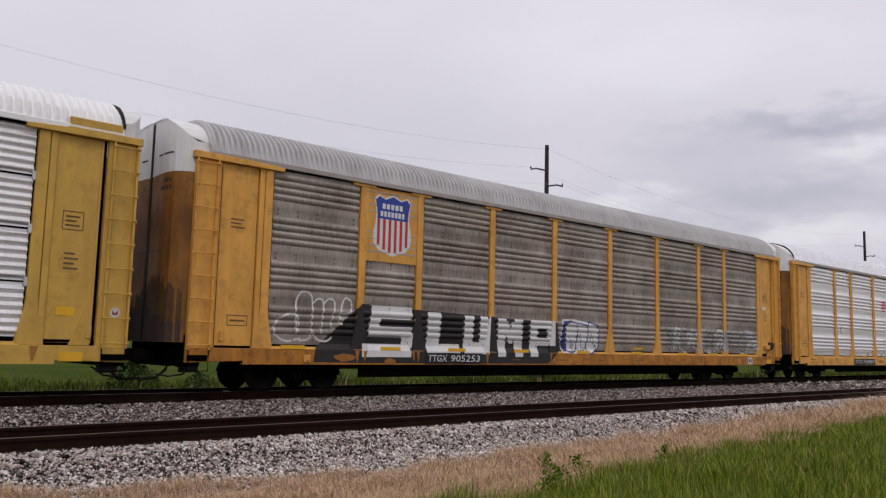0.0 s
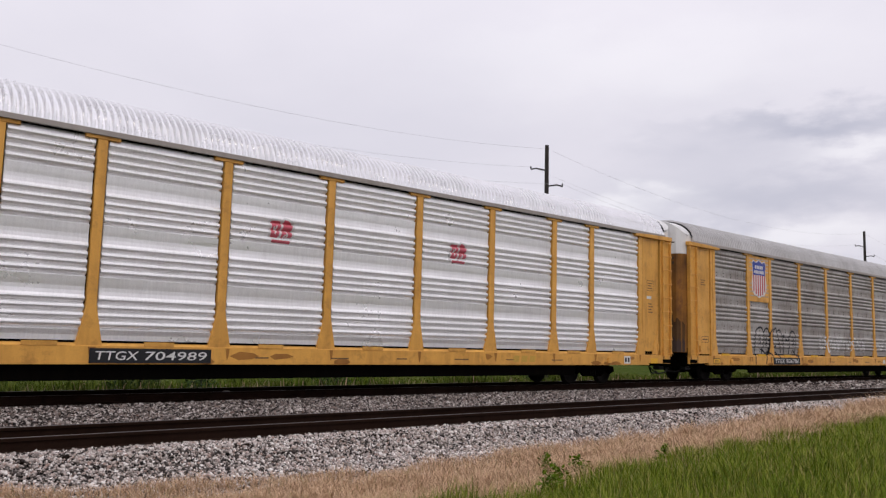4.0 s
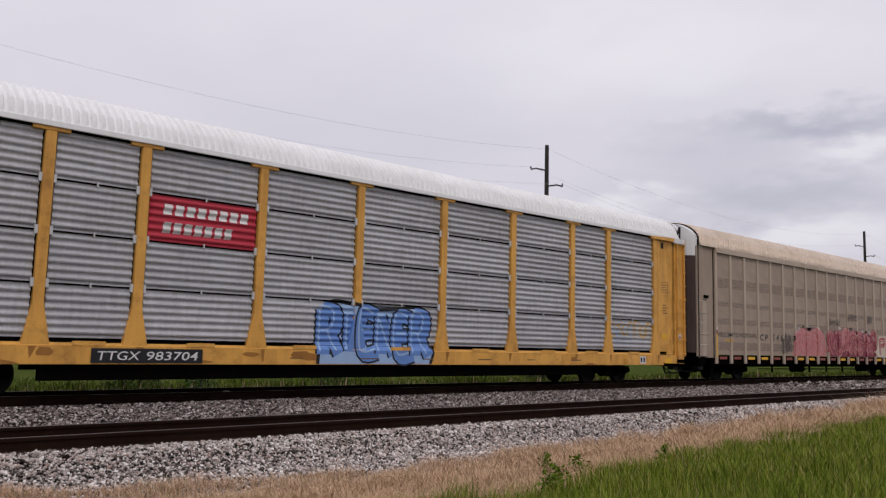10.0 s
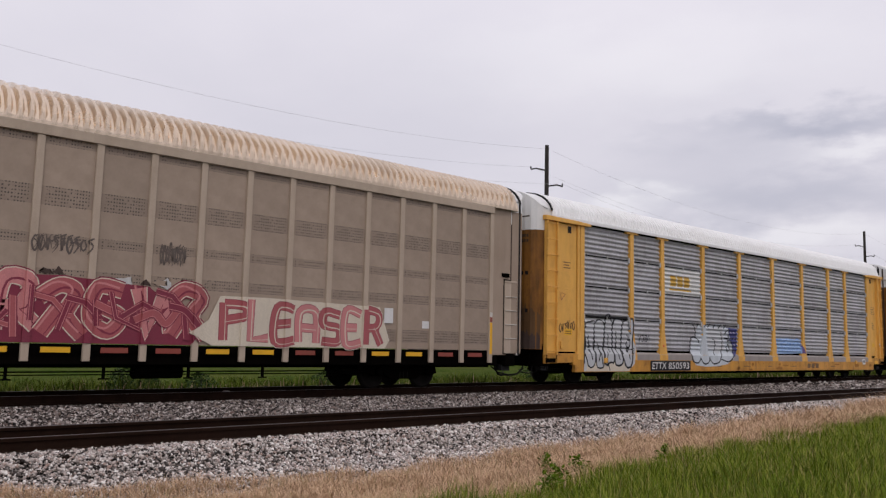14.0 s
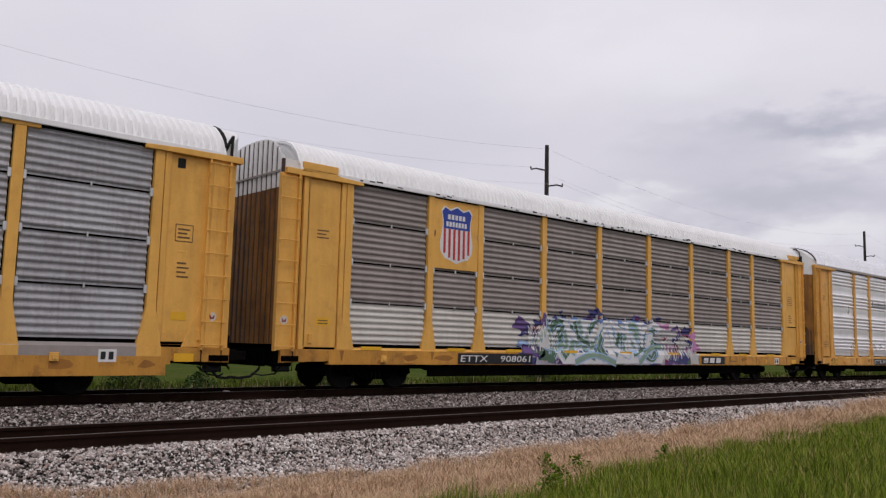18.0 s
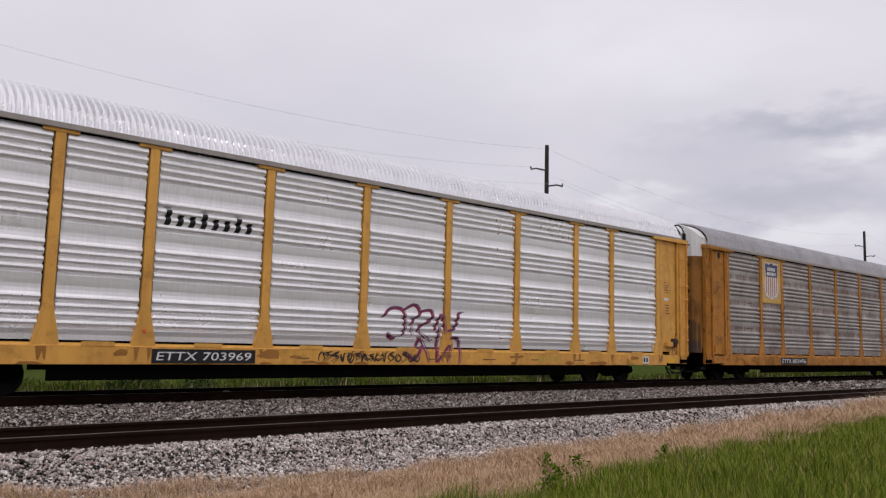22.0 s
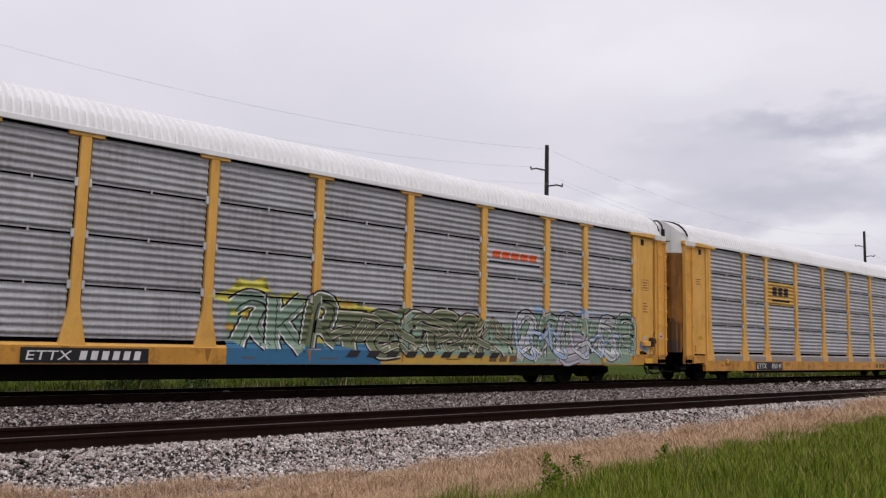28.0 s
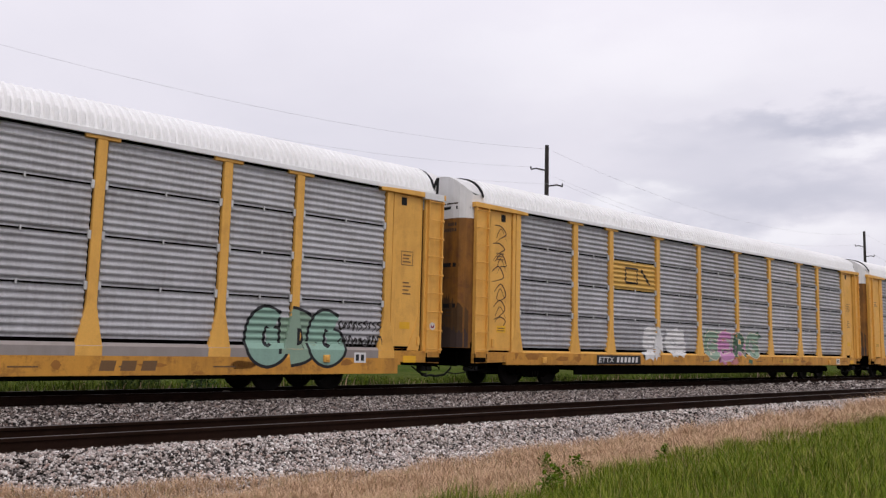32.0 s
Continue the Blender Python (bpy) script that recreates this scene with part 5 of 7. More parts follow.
def sign_row(p, signs, x0, x1, z0, z1, fat, rim, fills, line, seed, edge=None, lean=0.0, shine=None):
    """Fat drawn signs side by side, each outlined, over one another like a sprayed piece."""
    rng = random.Random(seed)
    n = len(signs)
    w = (x1 - x0) / n
    for i, ch in enumerate(signs):
        a, b = x0 + i * w + 0.04 * w, w * rng.uniform(0.90, 1.08)
        lo, h = z0 + fat / 2 + rng.uniform(0, 0.08) * (z1 - z0), (z1 - z0 - fat) * rng.uniform(0.88, 1.0)
        rows = [[(a + u * b + lean * v * w + rng.uniform(-.03, .03) * w, lo + v * h + rng.uniform(-.03, .03) * h) for u, v in st] for st in strokes_of(ch)]
        mat = fills[i % len(fills)]
        for st in rows:
            p.line(st, fat + 2 * rim, line, len(st) > 3)
        if edge:
            for st in rows:
                p.line(st, fat + 0.9 * rim, edge, len(st) > 3)
        for st in rows:
            p.line(st, fat, mat, len(st) > 3)
        if edge:
            for st in rows:
                p.line([(u + 0.22 * fat, v - 0.16 * fat) for u, v in st], 0.16 * fat, line, len(st) > 3, True)
        if shine:
            for st in rows:
                p.line([(u - 0.25 * fat, v + 0.2 * fat) for u, v in st], 0.14 * fat, shine, len(st) > 3)


RUST_RUN = weathered("rust_run", (0.15, 0.085, 0.05), (0.28, 0.24, 0.21), 0.9, 0.7)


SHIELD = [(-0.50, 0.90), (-0.40, 0.98), (-0.22, 0.93), (0.0, 1.0), (0.22, 0.93), (0.40, 0.98), (0.50, 0.90), (0.46, 0.78), (0.44, 0.66), (0.47, 0.52), (0.52, 0.36), (0.50, 0.20), (0.38, 0.09), (0.18, 0.05), (0.0, 0.0), (-0.18, 0.05), (-0.38, 0.09), (-0.50, 0.20), (-0.52, 0.36), (-0.47, 0.52), (-0.44, 0.66), (-0.46, 0.78)]


def shield_half(x, pts):
    """Lowest and highest point of the shield at x."""
    zs = []
    for (xa, za), (xb, zb) in zip(pts, pts[1:] + pts[:1]):
        if (xa - x) * (xb - x) < 0:
            zs.append(za + (zb - za) * (x - xa) / (xb - xa))
    return min(zs), max(zs)


def emblem_board(car, style, body, blue=None, red=None, wide=1.0, z=(3.36, 5.33), border=None):
    """A sheet across one bay with a striped shield on it."""
    a, b = POSTS[1], POSTS[2]
    mid = (a + b) / 2
    y = -1.505
    board = part("emblem_board", Geo().box(-(b - a) / 2 + 0.11, (b - a) / 2 - 0.11, y, y + 0.03, z[0], z[1]).mesh("emblem_board", bevel=0.006), border or body, car, "flat board with a red, white and blue shield", (mid - HALF, 0, 0))
    W, H, base = 1.18 * wide, 1.58, z[0] + 0.21

    def spot(name, pts, mat, k):
        part(name, Geo().prism([(x * W, base + q * H) for x, q in pts], y - 0.003 * k - 0.002, y - 0.003 * k + 0.0015), mat, board)
    spot("shield_border", [(x * 1.06, -0.03 + q * 1.06) for x, q in SHIELD], WHITE_P, 0)
    spot("shield_field", SHIELD, WHITE_P, 1)
    order = [(-0.452, 0.60), (-0.44, 0.66), (-0.46, 0.78)] + SHIELD[:9] + [(0.452, 0.60)]
    spot("shield_chief", order, blue or EMBLEM_BLUE, 2)
    for i in range(6):
        x = -0.405 + i * 0.162
        lo = max(shield_half(x - 0.037, SHIELD)[0], shield_half(x + 0.037, SHIELD)[0])
        spot("shield_stripe", [(x - 0.037, lo + 0.005), (x + 0.037, lo + 0.005), (x + 0.037, 0.598), (x - 0.037, 0.598)], red or EMBLEM_RED, 2)
    for q, half, n in ((0.815, 0.31, 5), (0.685, 0.36, 7)):
        w = 2 * half / n
        for i in range(n):
            a = -half + i * w
            spot("plain_bar", [(a, q - 0.045), (a + 0.70 * w, q - 0.045), (a + 0.70 * w, q + 0.045), (a, q + 0.045)], WHITE_P, 3)
    return board


RED_PANEL = paint_mat("panel_red", (0.50, 0.035, 0.06), wear=0.3)
YELLOW_PANEL = paint_mat("panel_yellow", (0.66, 0.40, 0.10), wear=0.3)
WHITE_PANEL = paint_mat("panel_white", (0.66, 0.66, 0.65), wear=0.3)
for k, i, r, m in ((4, 2, 2, RED_PANEL), (6, 2, 2, WHITE_PANEL), (11, 2, 2, YELLOW_PANEL), (12, 2, 2, YELLOW_PANEL), (12, 1, 1, GREY_PALE)):
    SPECS[k].setdefault("odd", {})[(i, r)] = m
CARS = [tan_car(s) if s.get("tan") else rack_car(s) for s in SPECS]
A, B, C, D, E, F, G, H, I, J, K, L, M, N = CARS

# --- brown-grey car with block letters
SCUFF_P = paint_mat("paint_scuffed_brown", (0.13, 0.10, 0.085), wear=0.7)
DUSTY_P = paint_mat("paint_dusty_grey", (0.34, 0.31, 0.28), wear=0.6)
emblem_board(B, "grouped", YELLOW)
p = Paint("grouped")
p.poly([(3.55, 1.05), (4.95, 2.22), (5.2, 2.22), (5.0, 0.70), (3.5, 0.72)], SOOT_P)
p.poly([(4.9, 0.70), (4.9, 2.20), (12.7, 2.0), (12.9, 1.2), (12.3, 0.70)], SOOT_P)
for ch, a, b, lo, hi in (("S", 4.97, 6.66, 0.86, 2.20), ("L", 7.18, 8.44, 0.90, 2.11), ("U", 8.59, 9.67, 0.97, 2.07), ("M", 9.98, 11.10, 0.90, 2.04), ("P", 11.41, 12.60, 0.91, 2.04)):
    t = 0.34
    if ch == "S":
        shapes = [[(a + .35, hi), (b, hi), (b, hi - t), (a + .35, hi - t)], [(a + .33, hi), (a + .33 + t, hi), (a + .2 + t, 1.4), (a + .2, 1.4)], [(a + .22, 1.66), (b, 1.66), (b, 1.38), (a + .22, 1.38)], [(b - t, 1.5), (b, 1.5), (b - .05, lo), (b - .05 - t, lo)], [(a, lo + t), (b - .1, lo + t), (b - .1, lo), (a, lo)]]
    elif ch == "L":
        shapes = [[(a + .05, hi), (a + .55, hi), (a + .45, lo), (a, lo)], [(a, lo + t), (b, lo + t), (b, lo), (a, lo)]]
    elif ch == "U":
        shapes = [[(a + .05, hi), (a + .42, hi), (a + .35, lo), (a, lo)], [(b - .4, hi), (b, hi), (b - .05, lo), (b - .45, lo)], [(a, lo + t), (b - .05, lo + t), (b - .05, lo), (a, lo)]]
    elif ch == "M":
        shapes = [[(a + .03, hi), (a + .38, hi), (a + .34, lo), (a, lo)], [(b - .38, hi), (b, hi), (b - .03, lo), (b - .38, lo)], [(a + .2, hi - .08), (a + .5, hi - .08), (a + .66, 1.30), (a + .5, 1.30)], [(b - .5, hi - .08), (b - .2, hi - .08), (b - .46, 1.30), (b - .62, 1.30)]]
    else:
        shapes = [[(a + .05, hi), (a + .42, hi), (a + .36, lo), (a, lo)], [(a + .05, hi), (b, hi), (b, hi - .25), (a + .05, hi - .25)], [(b - .34, hi), (b, hi), (b, 1.30), (b - .34, 1.30)], [(a + .1, 1.50), (b, 1.50), (b, 1.26), (a + .1, 1.26)]]
    letter = Paint("grouped")
    letter.top = 0.0044
    for q in shapes:
        letter.poly(q, WHITE_P)
    letter.put(B, "graffiti_letter", "large white painted block letter")
p.put_each(B, "graffiti_ground", "dark brown painted ground behind block letters")
p = Paint("grouped")
for q in ([(3.15, 1.30), (2.75, 1.22), (2.42, 1.40), (2.45, 1.68), (2.8, 1.88), (3.05, 1.80), (3.05, 1.45)], [(3.02, 1.4), (2.98, 2.1), (3.10, 2.40), (3.33, 2.42), (3.46, 2.2), (3.44, 1.6), (3.40, 1.3), (3.1, 1.24)], [(3.46, 2.15), (3.62, 2.28), (3.78, 2.2), (3.76, 1.8), (3.72, 1.42)], [(3.78, 2.15), (3.95, 2.30), (4.12, 2.2), (4.08, 1.9), (4.0, 1.62), (4.18, 1.55)], [(4.3, 1.92), (4.6, 2.0), (4.62, 2.25), (4.42, 2.33), (4.32, 2.05), (4.26, 1.75), (4.33, 1.68), (4.38, 1.78), (4.28, 1.82)], [(3.45, 1.5), (3.62, 1.28), (3.9, 1.24), (4.05, 1.34)]):
    p.line(q, 0.05, WHITE_P)
p.put(B, "chalk_scrawl", "thin white looping scrawl")
p = Paint("grouped")
p.poly([(12.82, 1.30), (13.0, 2.12), (13.5, 2.16), (14.65, 2.02), (14.86, 1.75), (14.84, 1.25), (14.5, 1.02), (13.0, 1.04)], WHITE_P)
p.poly([(12.88, 1.32), (13.04, 2.06), (13.5, 2.10), (13.45, 1.6), (13.3, 1.1), (13.04, 1.09)], NAVY_P)
throw_up(p, 13.15, 14.80, 1.06, 2.06, 3, WHITE_P, NAVY_P, 5, 0.045)
p.put(B, "bubble_graffiti", "small white and navy bubble graffiti")
p = Paint("grouped")
scrawl(p, 19.0, 21.3, 1.2, 2.15, 7, CHALK, 3, 0.07)
scrawl(p, 21.6, 26.0, 1.15, 2.0, 14, CHALK, 4, 0.05)
sign_row(p, "abde", 18.95, 20.95, 1.12, 2.10, 0.20, 0.045, [DUSTY_P, CHALK], BLACK_P, 7, CHALK)
p.line([(21.15, 1.12), (21.4, 1.55), (22.0, 1.13), (22.35, 1.4)], 0.16, LILAC_P, curve=False)
sign_row(p, "bafde", 21.6, 25.8, 1.12, 2.05, 0.24, 0.04, [DUSTY_P, CHALK, DUSTY_P], SOOT_P, 9, CHALK)
p.rect(24.85, 25.35, 1.75, 2.1, LILAC_P)
p.rect(16.9, 17.5, 1.2, 1.28, YELLOW_STRIPE)
p.put(B, "faded_graffiti", "faded pale scrawled graffiti")
plate(B, "grouped", 7.09, 9.30, "TTGX 905253")

# --- bright silver car with two small red marks
p = Paint("grouped")
for x in (11.15, 17.0):
    throw_up(p, x - 0.30, x + 0.30, 3.60, 4.12, 2, RED_PALE, WHITE_P, 2, 0.05)
    p.rect(x - 0.25, x + 0.25, 3.55, 3.62, RED_PALE)
p.put(C, "red_mark", "small red painted emblem")
plate(C, "grouped", 6.85, 9.49, "TTGX 704989")

# --- grey car with black outlines
emblem_board(D, "grouped", YELLOW)
p = Paint("grouped")
scr = [[(5.38, 0.68), (5.40, 1.5), (5.55, 2.1), (5.95, 2.28), (6.2, 2.1), (6.15, 1.6), (6.0, 1.15)], [(6.2, 2.05), (6.5, 2.25), (6.7, 2.1), (6.68, 1.5), (6.55, 1.2)], [(6.7, 2.0), (7.0, 2.2), (7.05, 1.5), (7.3, 1.5)], [(7.1, 2.1), (7.35, 2.28), (7.5, 1.9), (7.75, 1.2)], [(7.5, 2.15), (7.75, 2.2), (7.95, 1.8), (8.05, 1.1)], [(8.0, 2.0), (8.4, 1.75), (8.8, 2.15), (9.15, 2.1), (9.2, 1.6), (9.1, 1.2)], [(8.55, 1.95), (8.55, 1.5), (8.5, 0.95)], [(5.85, 1.35), (6.35, 1.15), (6.3, 0.70)], [(6.4, 1.2), (6.9, 1.1), (7.0, 0.70)], [(7.2, 1.25), (7.6, 1.0), (7.6, 0.70)], [(8.9, 1.35), (9.3, 1.05), (9.45, 1.1)]]
for q in scr:
    p.line(q, 0.075, BLACK_P)
for x in (5.85, 6.4, 8.95):
    p.line([(x, 1.95), (x + 0.02, 1.5)], 0.09, BLACK_P)
p.put(D, "outline_graffiti", "black outlined bubble graffiti without fill")
p = Paint("grouped")
scrawl(p, 11.7, 17.2, 1.28, 2.05, 14, WHITE_P, 21, 0.095)
scrawl(p, 18.6, 22.7, 1.36, 2.0, 10, WHITE_P, 22, 0.095)
p.put(D, "chalk_scrawl", "thin white scrawled graffiti")
plate(D, "grouped", 6.96, 9.45, "TTGX 906786", 0.44)

# --- light grey car with a red board
p = Paint("stacked")
p.bars(7.30, 9.40, 3.90, 4.14, 8, WHITE_P, 0.03, 0.72)
p.bars(7.30, 9.00, 3.50, 3.74, 7, WHITE_P, 0.03, 0.72)
p.put_each(E, "plain_mark", "two white bars on the red panel")
p = Paint("stacked")
rim = [(11.38, 0.68), (11.48, 1.7), (11.75, 2.22), (12.5, 2.2), (13.2, 2.1), (14.0, 2.15), (14.6, 2.2), (14.95, 1.9), (14.85, 1.4), (15.15, 1.05), (15.05, 0.68)]
p.poly(rim, BLUE_PALE)
p.line(rim, 0.10, BLACK_P)
sign_row(p, "RIENER", 11.46, 15.04, 0.68, 2.18, 0.37, 0.05, [BLUE_P], BLACK_P, 12, None, 0.0, BLUE_PALE)
p.put(E, "bubble_graffiti", "pale blue bubble graffiti outlined in black")
p = Paint("stacked")
scrawl(p, 10.6, 11.1, 1.45, 2.0, 5, CHALK, 31, 0.03)
scrawl(p, 23.3, 25.8, 1.5, 2.3, 7, OCHRE_P, 33, 0.05)
scrawl(p, 23.5, 24.6, 1.3, 2.1, 4, BLUE_PALE, 34, 0.05)
p.put(E, "chalk_scrawl", "small white scrawl")
plate(E, "stacked", 5.95, 8.35, "TTGX 983704", 0.46)

# --- tan car
p = Paint("smooth")
p.text("WELCOME TO WORTOWN...", 1.45, 4.75, 1.80, 1.98, SOOT_P)
p.text("C P", 4.935, 5.635, 1.71, 1.97, BLACK_P, 0.06)
p.text("C P", 4.92, 5.62, 1.72, 1.98, BLACK_P, 0.06)
for i, ch in enumerate("546000"):
    p.text(ch, 6.064 + i * 0.385, 6.064 + i * 0.385 + 0.19, 1.712, 1.992, BLACK_P, 0.06)
    p.text(ch, 6.05 + i * 0.385, 6.05 + i * 0.385 + 0.19, 1.72, 2.0, BLACK_P, 0.06)
p.put(F, "car_lettering", "black lettering and hand-written words on tan panels")
p = Paint("smooth")
splash(p, 8.4, 11.3, 2.0, 2.5, 16, [CHALK, CREAM_P, BROWN_DARK], 41, 0.22)
p.poly([(7.95, 1.08), (8.25, 1.75), (8.35, 2.22), (9.1, 2.38), (9.8, 2.1), (10.4, 2.42), (11.1, 2.3), (11.15, 1.75), (11.5, 1.08)], PINK_P)
sign_row(p, "adbf", 8.2, 11.4, 1.10, 2.30, 0.26, 0.04, [PINK_P], ROSE_P, 42, CHALK)
wild_piece(p, 8.3, 11.2, 1.15, 2.2, 4, [PINK_P], PINK_P, ROSE_P, 43, 0.10, 0.035)
splash(p, 11.7, 17.2, 2.15, 2.5, 20, [CHALK, TAN, BROWN_DARK], 44, 0.2)
p.poly([(11.5, 1.9), (11.7, 2.3), (13.0, 2.35), (14.6, 2.42), (16.4, 2.3), (17.0, 1.9), (17.7, 1.5), (17.4, 1.08), (11.8, 1.08)], MAROON_P)
sign_row(p, "adbadca", 11.55, 17.7, 1.08, 2.42, 0.30, 0.05, [ROSE_P, ROSE_P, PINK_P], MAROON_P, 45, CREAM_P, 0.05, PINK_P)
wild_piece(p, 11.8, 17.3, 1.15, 2.25, 6, [ROSE_P, MAROON_P], PINK_P, MAROON_P, 49, 0.10, 0.035)
p.poly([(17.35, 1.35), (17.8, 1.65), (18.05, 2.2), (19.2, 2.22), (22.6, 2.16), (22.95, 1.3), (22.8, 1.08), (17.9, 1.08)], CREAM_P)
sign_row(p, "PLEASER", 18.05, 22.75, 1.08, 2.16, 0.20, 0.03, [ROSE_P, PINK_P], CREAM_P, 46, MAROON_P)
p.rect(22.75, 23.05, 1.75, 2.15, WHITE_P)
p.put(F, "pink_graffiti", "faded pink and red graffiti pieces with white edges")
p = Paint("smooth")
for a, b, lo, hi, seed in ((11.9, 13.2, 2.5, 2.95, 47), (14.0, 15.2, 2.85, 3.25, 48), (16.6, 17.2, 2.75, 3.3, 50), (7.0, 7.9, 1.15, 2.1, 52)):
    for j in range(2):
        scrawl(p, a, b, lo, hi, 9, SCUFF_P, seed + 10 * j, 0.035)
p.rect(2.0, 2.72, 1.62, 1.70, OCHRE_P)
p.rect(24.1, 24.35, 1.65, 1.85, WHITE_P)
p.put(F, "brown_scrawl", "dark faded scrawls on tan panels")

# --- grey car with silver graffiti
FROST_P = paint_mat("paint_frost", (0.56, 0.60, 0.64), wear=0.45)
p = Paint("stacked")
p.bars(7.45, 8.85, 3.62, 4.02, 3, OCHRE_P, 0.0, 0.82)
p.rect(7.4, 8.9, 3.46, 3.53, OCHRE_P)
p.put_each(G, "plain_mark", "three yellow blocks over a bar on a white panel")
p = Paint("stacked")
p.poly([(2.15, 0.45), (2.2, 1.5), (2.25, 2.28), (4.7, 2.3), (4.85, 1.6), (5.1, 1.3), (5.0, 0.7), (4.6, 0.45)], SILVER_P)
p.rect(2.3, 4.7, 0.46, 0.82, CREAM_P)
throw_up(p, 2.25, 4.85, 0.55, 2.25, 5, SILVER_P, BLACK_P, 51, 0.06)
p.line([(2.15, 0.7), (2.2, 1.5), (2.22, 2.3), (3.2, 2.28), (4.72, 2.3), (4.8, 1.7)], 0.06, BLACK_P, curve=False)
p.line([(2.2, 1.28), (3.0, 1.3), (4.9, 1.2)], 0.04, BLACK_P, curve=False)
p.put(G, "silver_graffiti", "silver bubble graffiti outlined in black")
p = Paint("stacked")
p.poly([(11.1, 1.05), (11.25, 2.2), (12.35, 2.15), (12.3, 1.2), (11.9, 0.95)], NAVY_P)
for i in range(16):
    u, v = 11.35 + 0.24 * (i % 4), 1.2 + 0.25 * (i // 4)
    p.rect(u, u + 0.07, v, v + 0.06, LILAC_P)
p.poly([(8.75, 1.1), (8.9, 1.75), (9.2, 1.8), (9.25, 2.2), (10.1, 2.25), (11.2, 2.3), (11.7, 2.1), (11.55, 1.7), (11.95, 1.5), (11.9, 0.95), (11.4, 0.70), (10.6, 0.62), (9.8, 0.60), (9.0, 0.66)], FROST_P)
p.poly([(10.0, 1.4), (10.05, 2.1), (11.2, 2.2), (11.3, 1.3), (10.7, 1.1)], SILVER_P)
for q in ([(9.0, 2.25), (9.15, 1.9), (9.05, 1.75), (8.85, 1.7), (8.74, 1.4), (8.8, 0.85), (9.2, 0.75), (9.4, 0.95)], [(9.05, 1.75), (9.3, 1.65), (9.45, 1.5)], [(9.35, 0.95), (9.6, 0.72), (9.95, 0.76), (10.05, 0.98)], [(10.0, 0.95), (10.3, 0.72), (10.75, 0.78), (10.9, 1.0)], [(10.4, 1.05), (10.6, 1.5), (10.45, 1.7)], [(11.05, 2.0), (11.15, 1.5), (11.0, 1.1), (10.85, 0.9)], [(11.3, 1.9), (11.7, 2.1), (11.6, 1.75), (11.3, 1.75)], [(10.9, 0.9), (11.5, 0.80), (11.92, 1.05), (11.95, 1.45), (11.75, 1.65), (11.5, 1.62)], [(11.45, 1.35), (11.6, 1.5), (11.7, 1.3), (11.55, 1.2), (11.45, 1.35)]):
    p.line(q, 0.055, BLACK_P)
for i in range(6):
    p.line([(9.25 + i * 0.4, 2.12), (9.42 + i * 0.42, 2.28)], 0.05, BLACK_P)
p.put(G, "purple_graffiti", "white and purple bubble graffiti")
p = Paint("stacked")
p.poly([(15.65, 1.16), (15.75, 1.82), (16.9, 1.86), (18.15, 1.80), (18.3, 1.2)], BLUE_PALE)
sign_row(p, "gfgb", 15.7, 18.2, 1.18, 1.82, 0.15, 0.03, [BLUE_PALE], BLUE_P, 57)
p.poly([(18.15, 1.2), (18.2, 1.55), (18.36, 1.45), (18.55, 1.2)], PURPLE_P)
p.put(G, "blue_graffiti", "pale blue painted block with a purple corner")
p = Paint("stacked")
scrawl(p, 0.95, 1.75, 1.7, 2.1, 6, BLACK_P, 54, 0.035)
p.text("V3B!", 5.30, 6.02, 1.48, 1.74, BLACK_P, 0.03)
p.text("13", 4.80, 5.0, 1.05, 1.26, BLACK_P)
p.line([(1.05, 2.75), (1.25, 2.95), (0.98, 3.0), (1.05, 2.75)], 0.02, MAROON_P, curve=False)
p.put(G, "black_tag", "thin black hand-written tags")
plate(G, "stacked", 5.95, 8.6, "ETTX 850593", z=(0.46, 0.82))

# --- dark panels over a pale row
emblem_board(H, "stacked", YELLOW_PALE, wide=0.98)
p = Paint("stacked")
p.poly([(9.15, 0.67), (9.2, 1.4), (9.7, 1.95), (11.0, 2.2), (14.0, 2.3), (16.2, 2.2), (18.0, 1.6), (18.6, 1.3), (18.3, 0.67)], LILAC_P)
splash(p, 8.75, 11.0, 0.95, 2.0, 34, [NAVY_P, PURPLE_P, MAROON_P, CHALK, BLUE_PALE], 61, 0.42)
splash(p, 15.6, 18.6, 0.68, 1.95, 34, [NAVY_P, PURPLE_P, MAROON_P, MAGENTA_P, CHALK], 62, 0.42)
splash(p, 10.4, 16.2, 1.9, 2.4, 22, [NAVY_P, BLUE_P, PURPLE_P], 63, 0.30)
splash(p, 9.0, 18.0, 0.68, 1.1, 30, [NAVY_P, PURPLE_P, GREEN_P], 64, 0.35)
p.poly([(9.35, 1.25), (9.9, 1.65), (10.15, 2.12), (15.7, 2.18), (15.6, 1.3), (16.6, 1.35), (16.2, 0.72), (10.6, 0.69), (10.2, 1.1)], WHITE_P)
sign_row(p, "aeacbd", 9.95, 15.9, 0.70, 2.20, 0.30, 0.06, [GREEN_P, SAGE_P, GREEN_P], BLUE_PALE, 66, WHITE_P, 0.05, MINT_P)
wild_piece(p, 10.1, 15.8, 0.80, 2.2, 4, [GREEN_P, WHITE_P, SAGE_P], WHITE_P, BLUE_PALE, 69, 0.18, 0.04)
splash(p, 10.2, 15.9, 2.1, 2.35, 14, [NAVY_P, PURPLE_P, BLUE_P, MAROON_P], 70, 0.16)
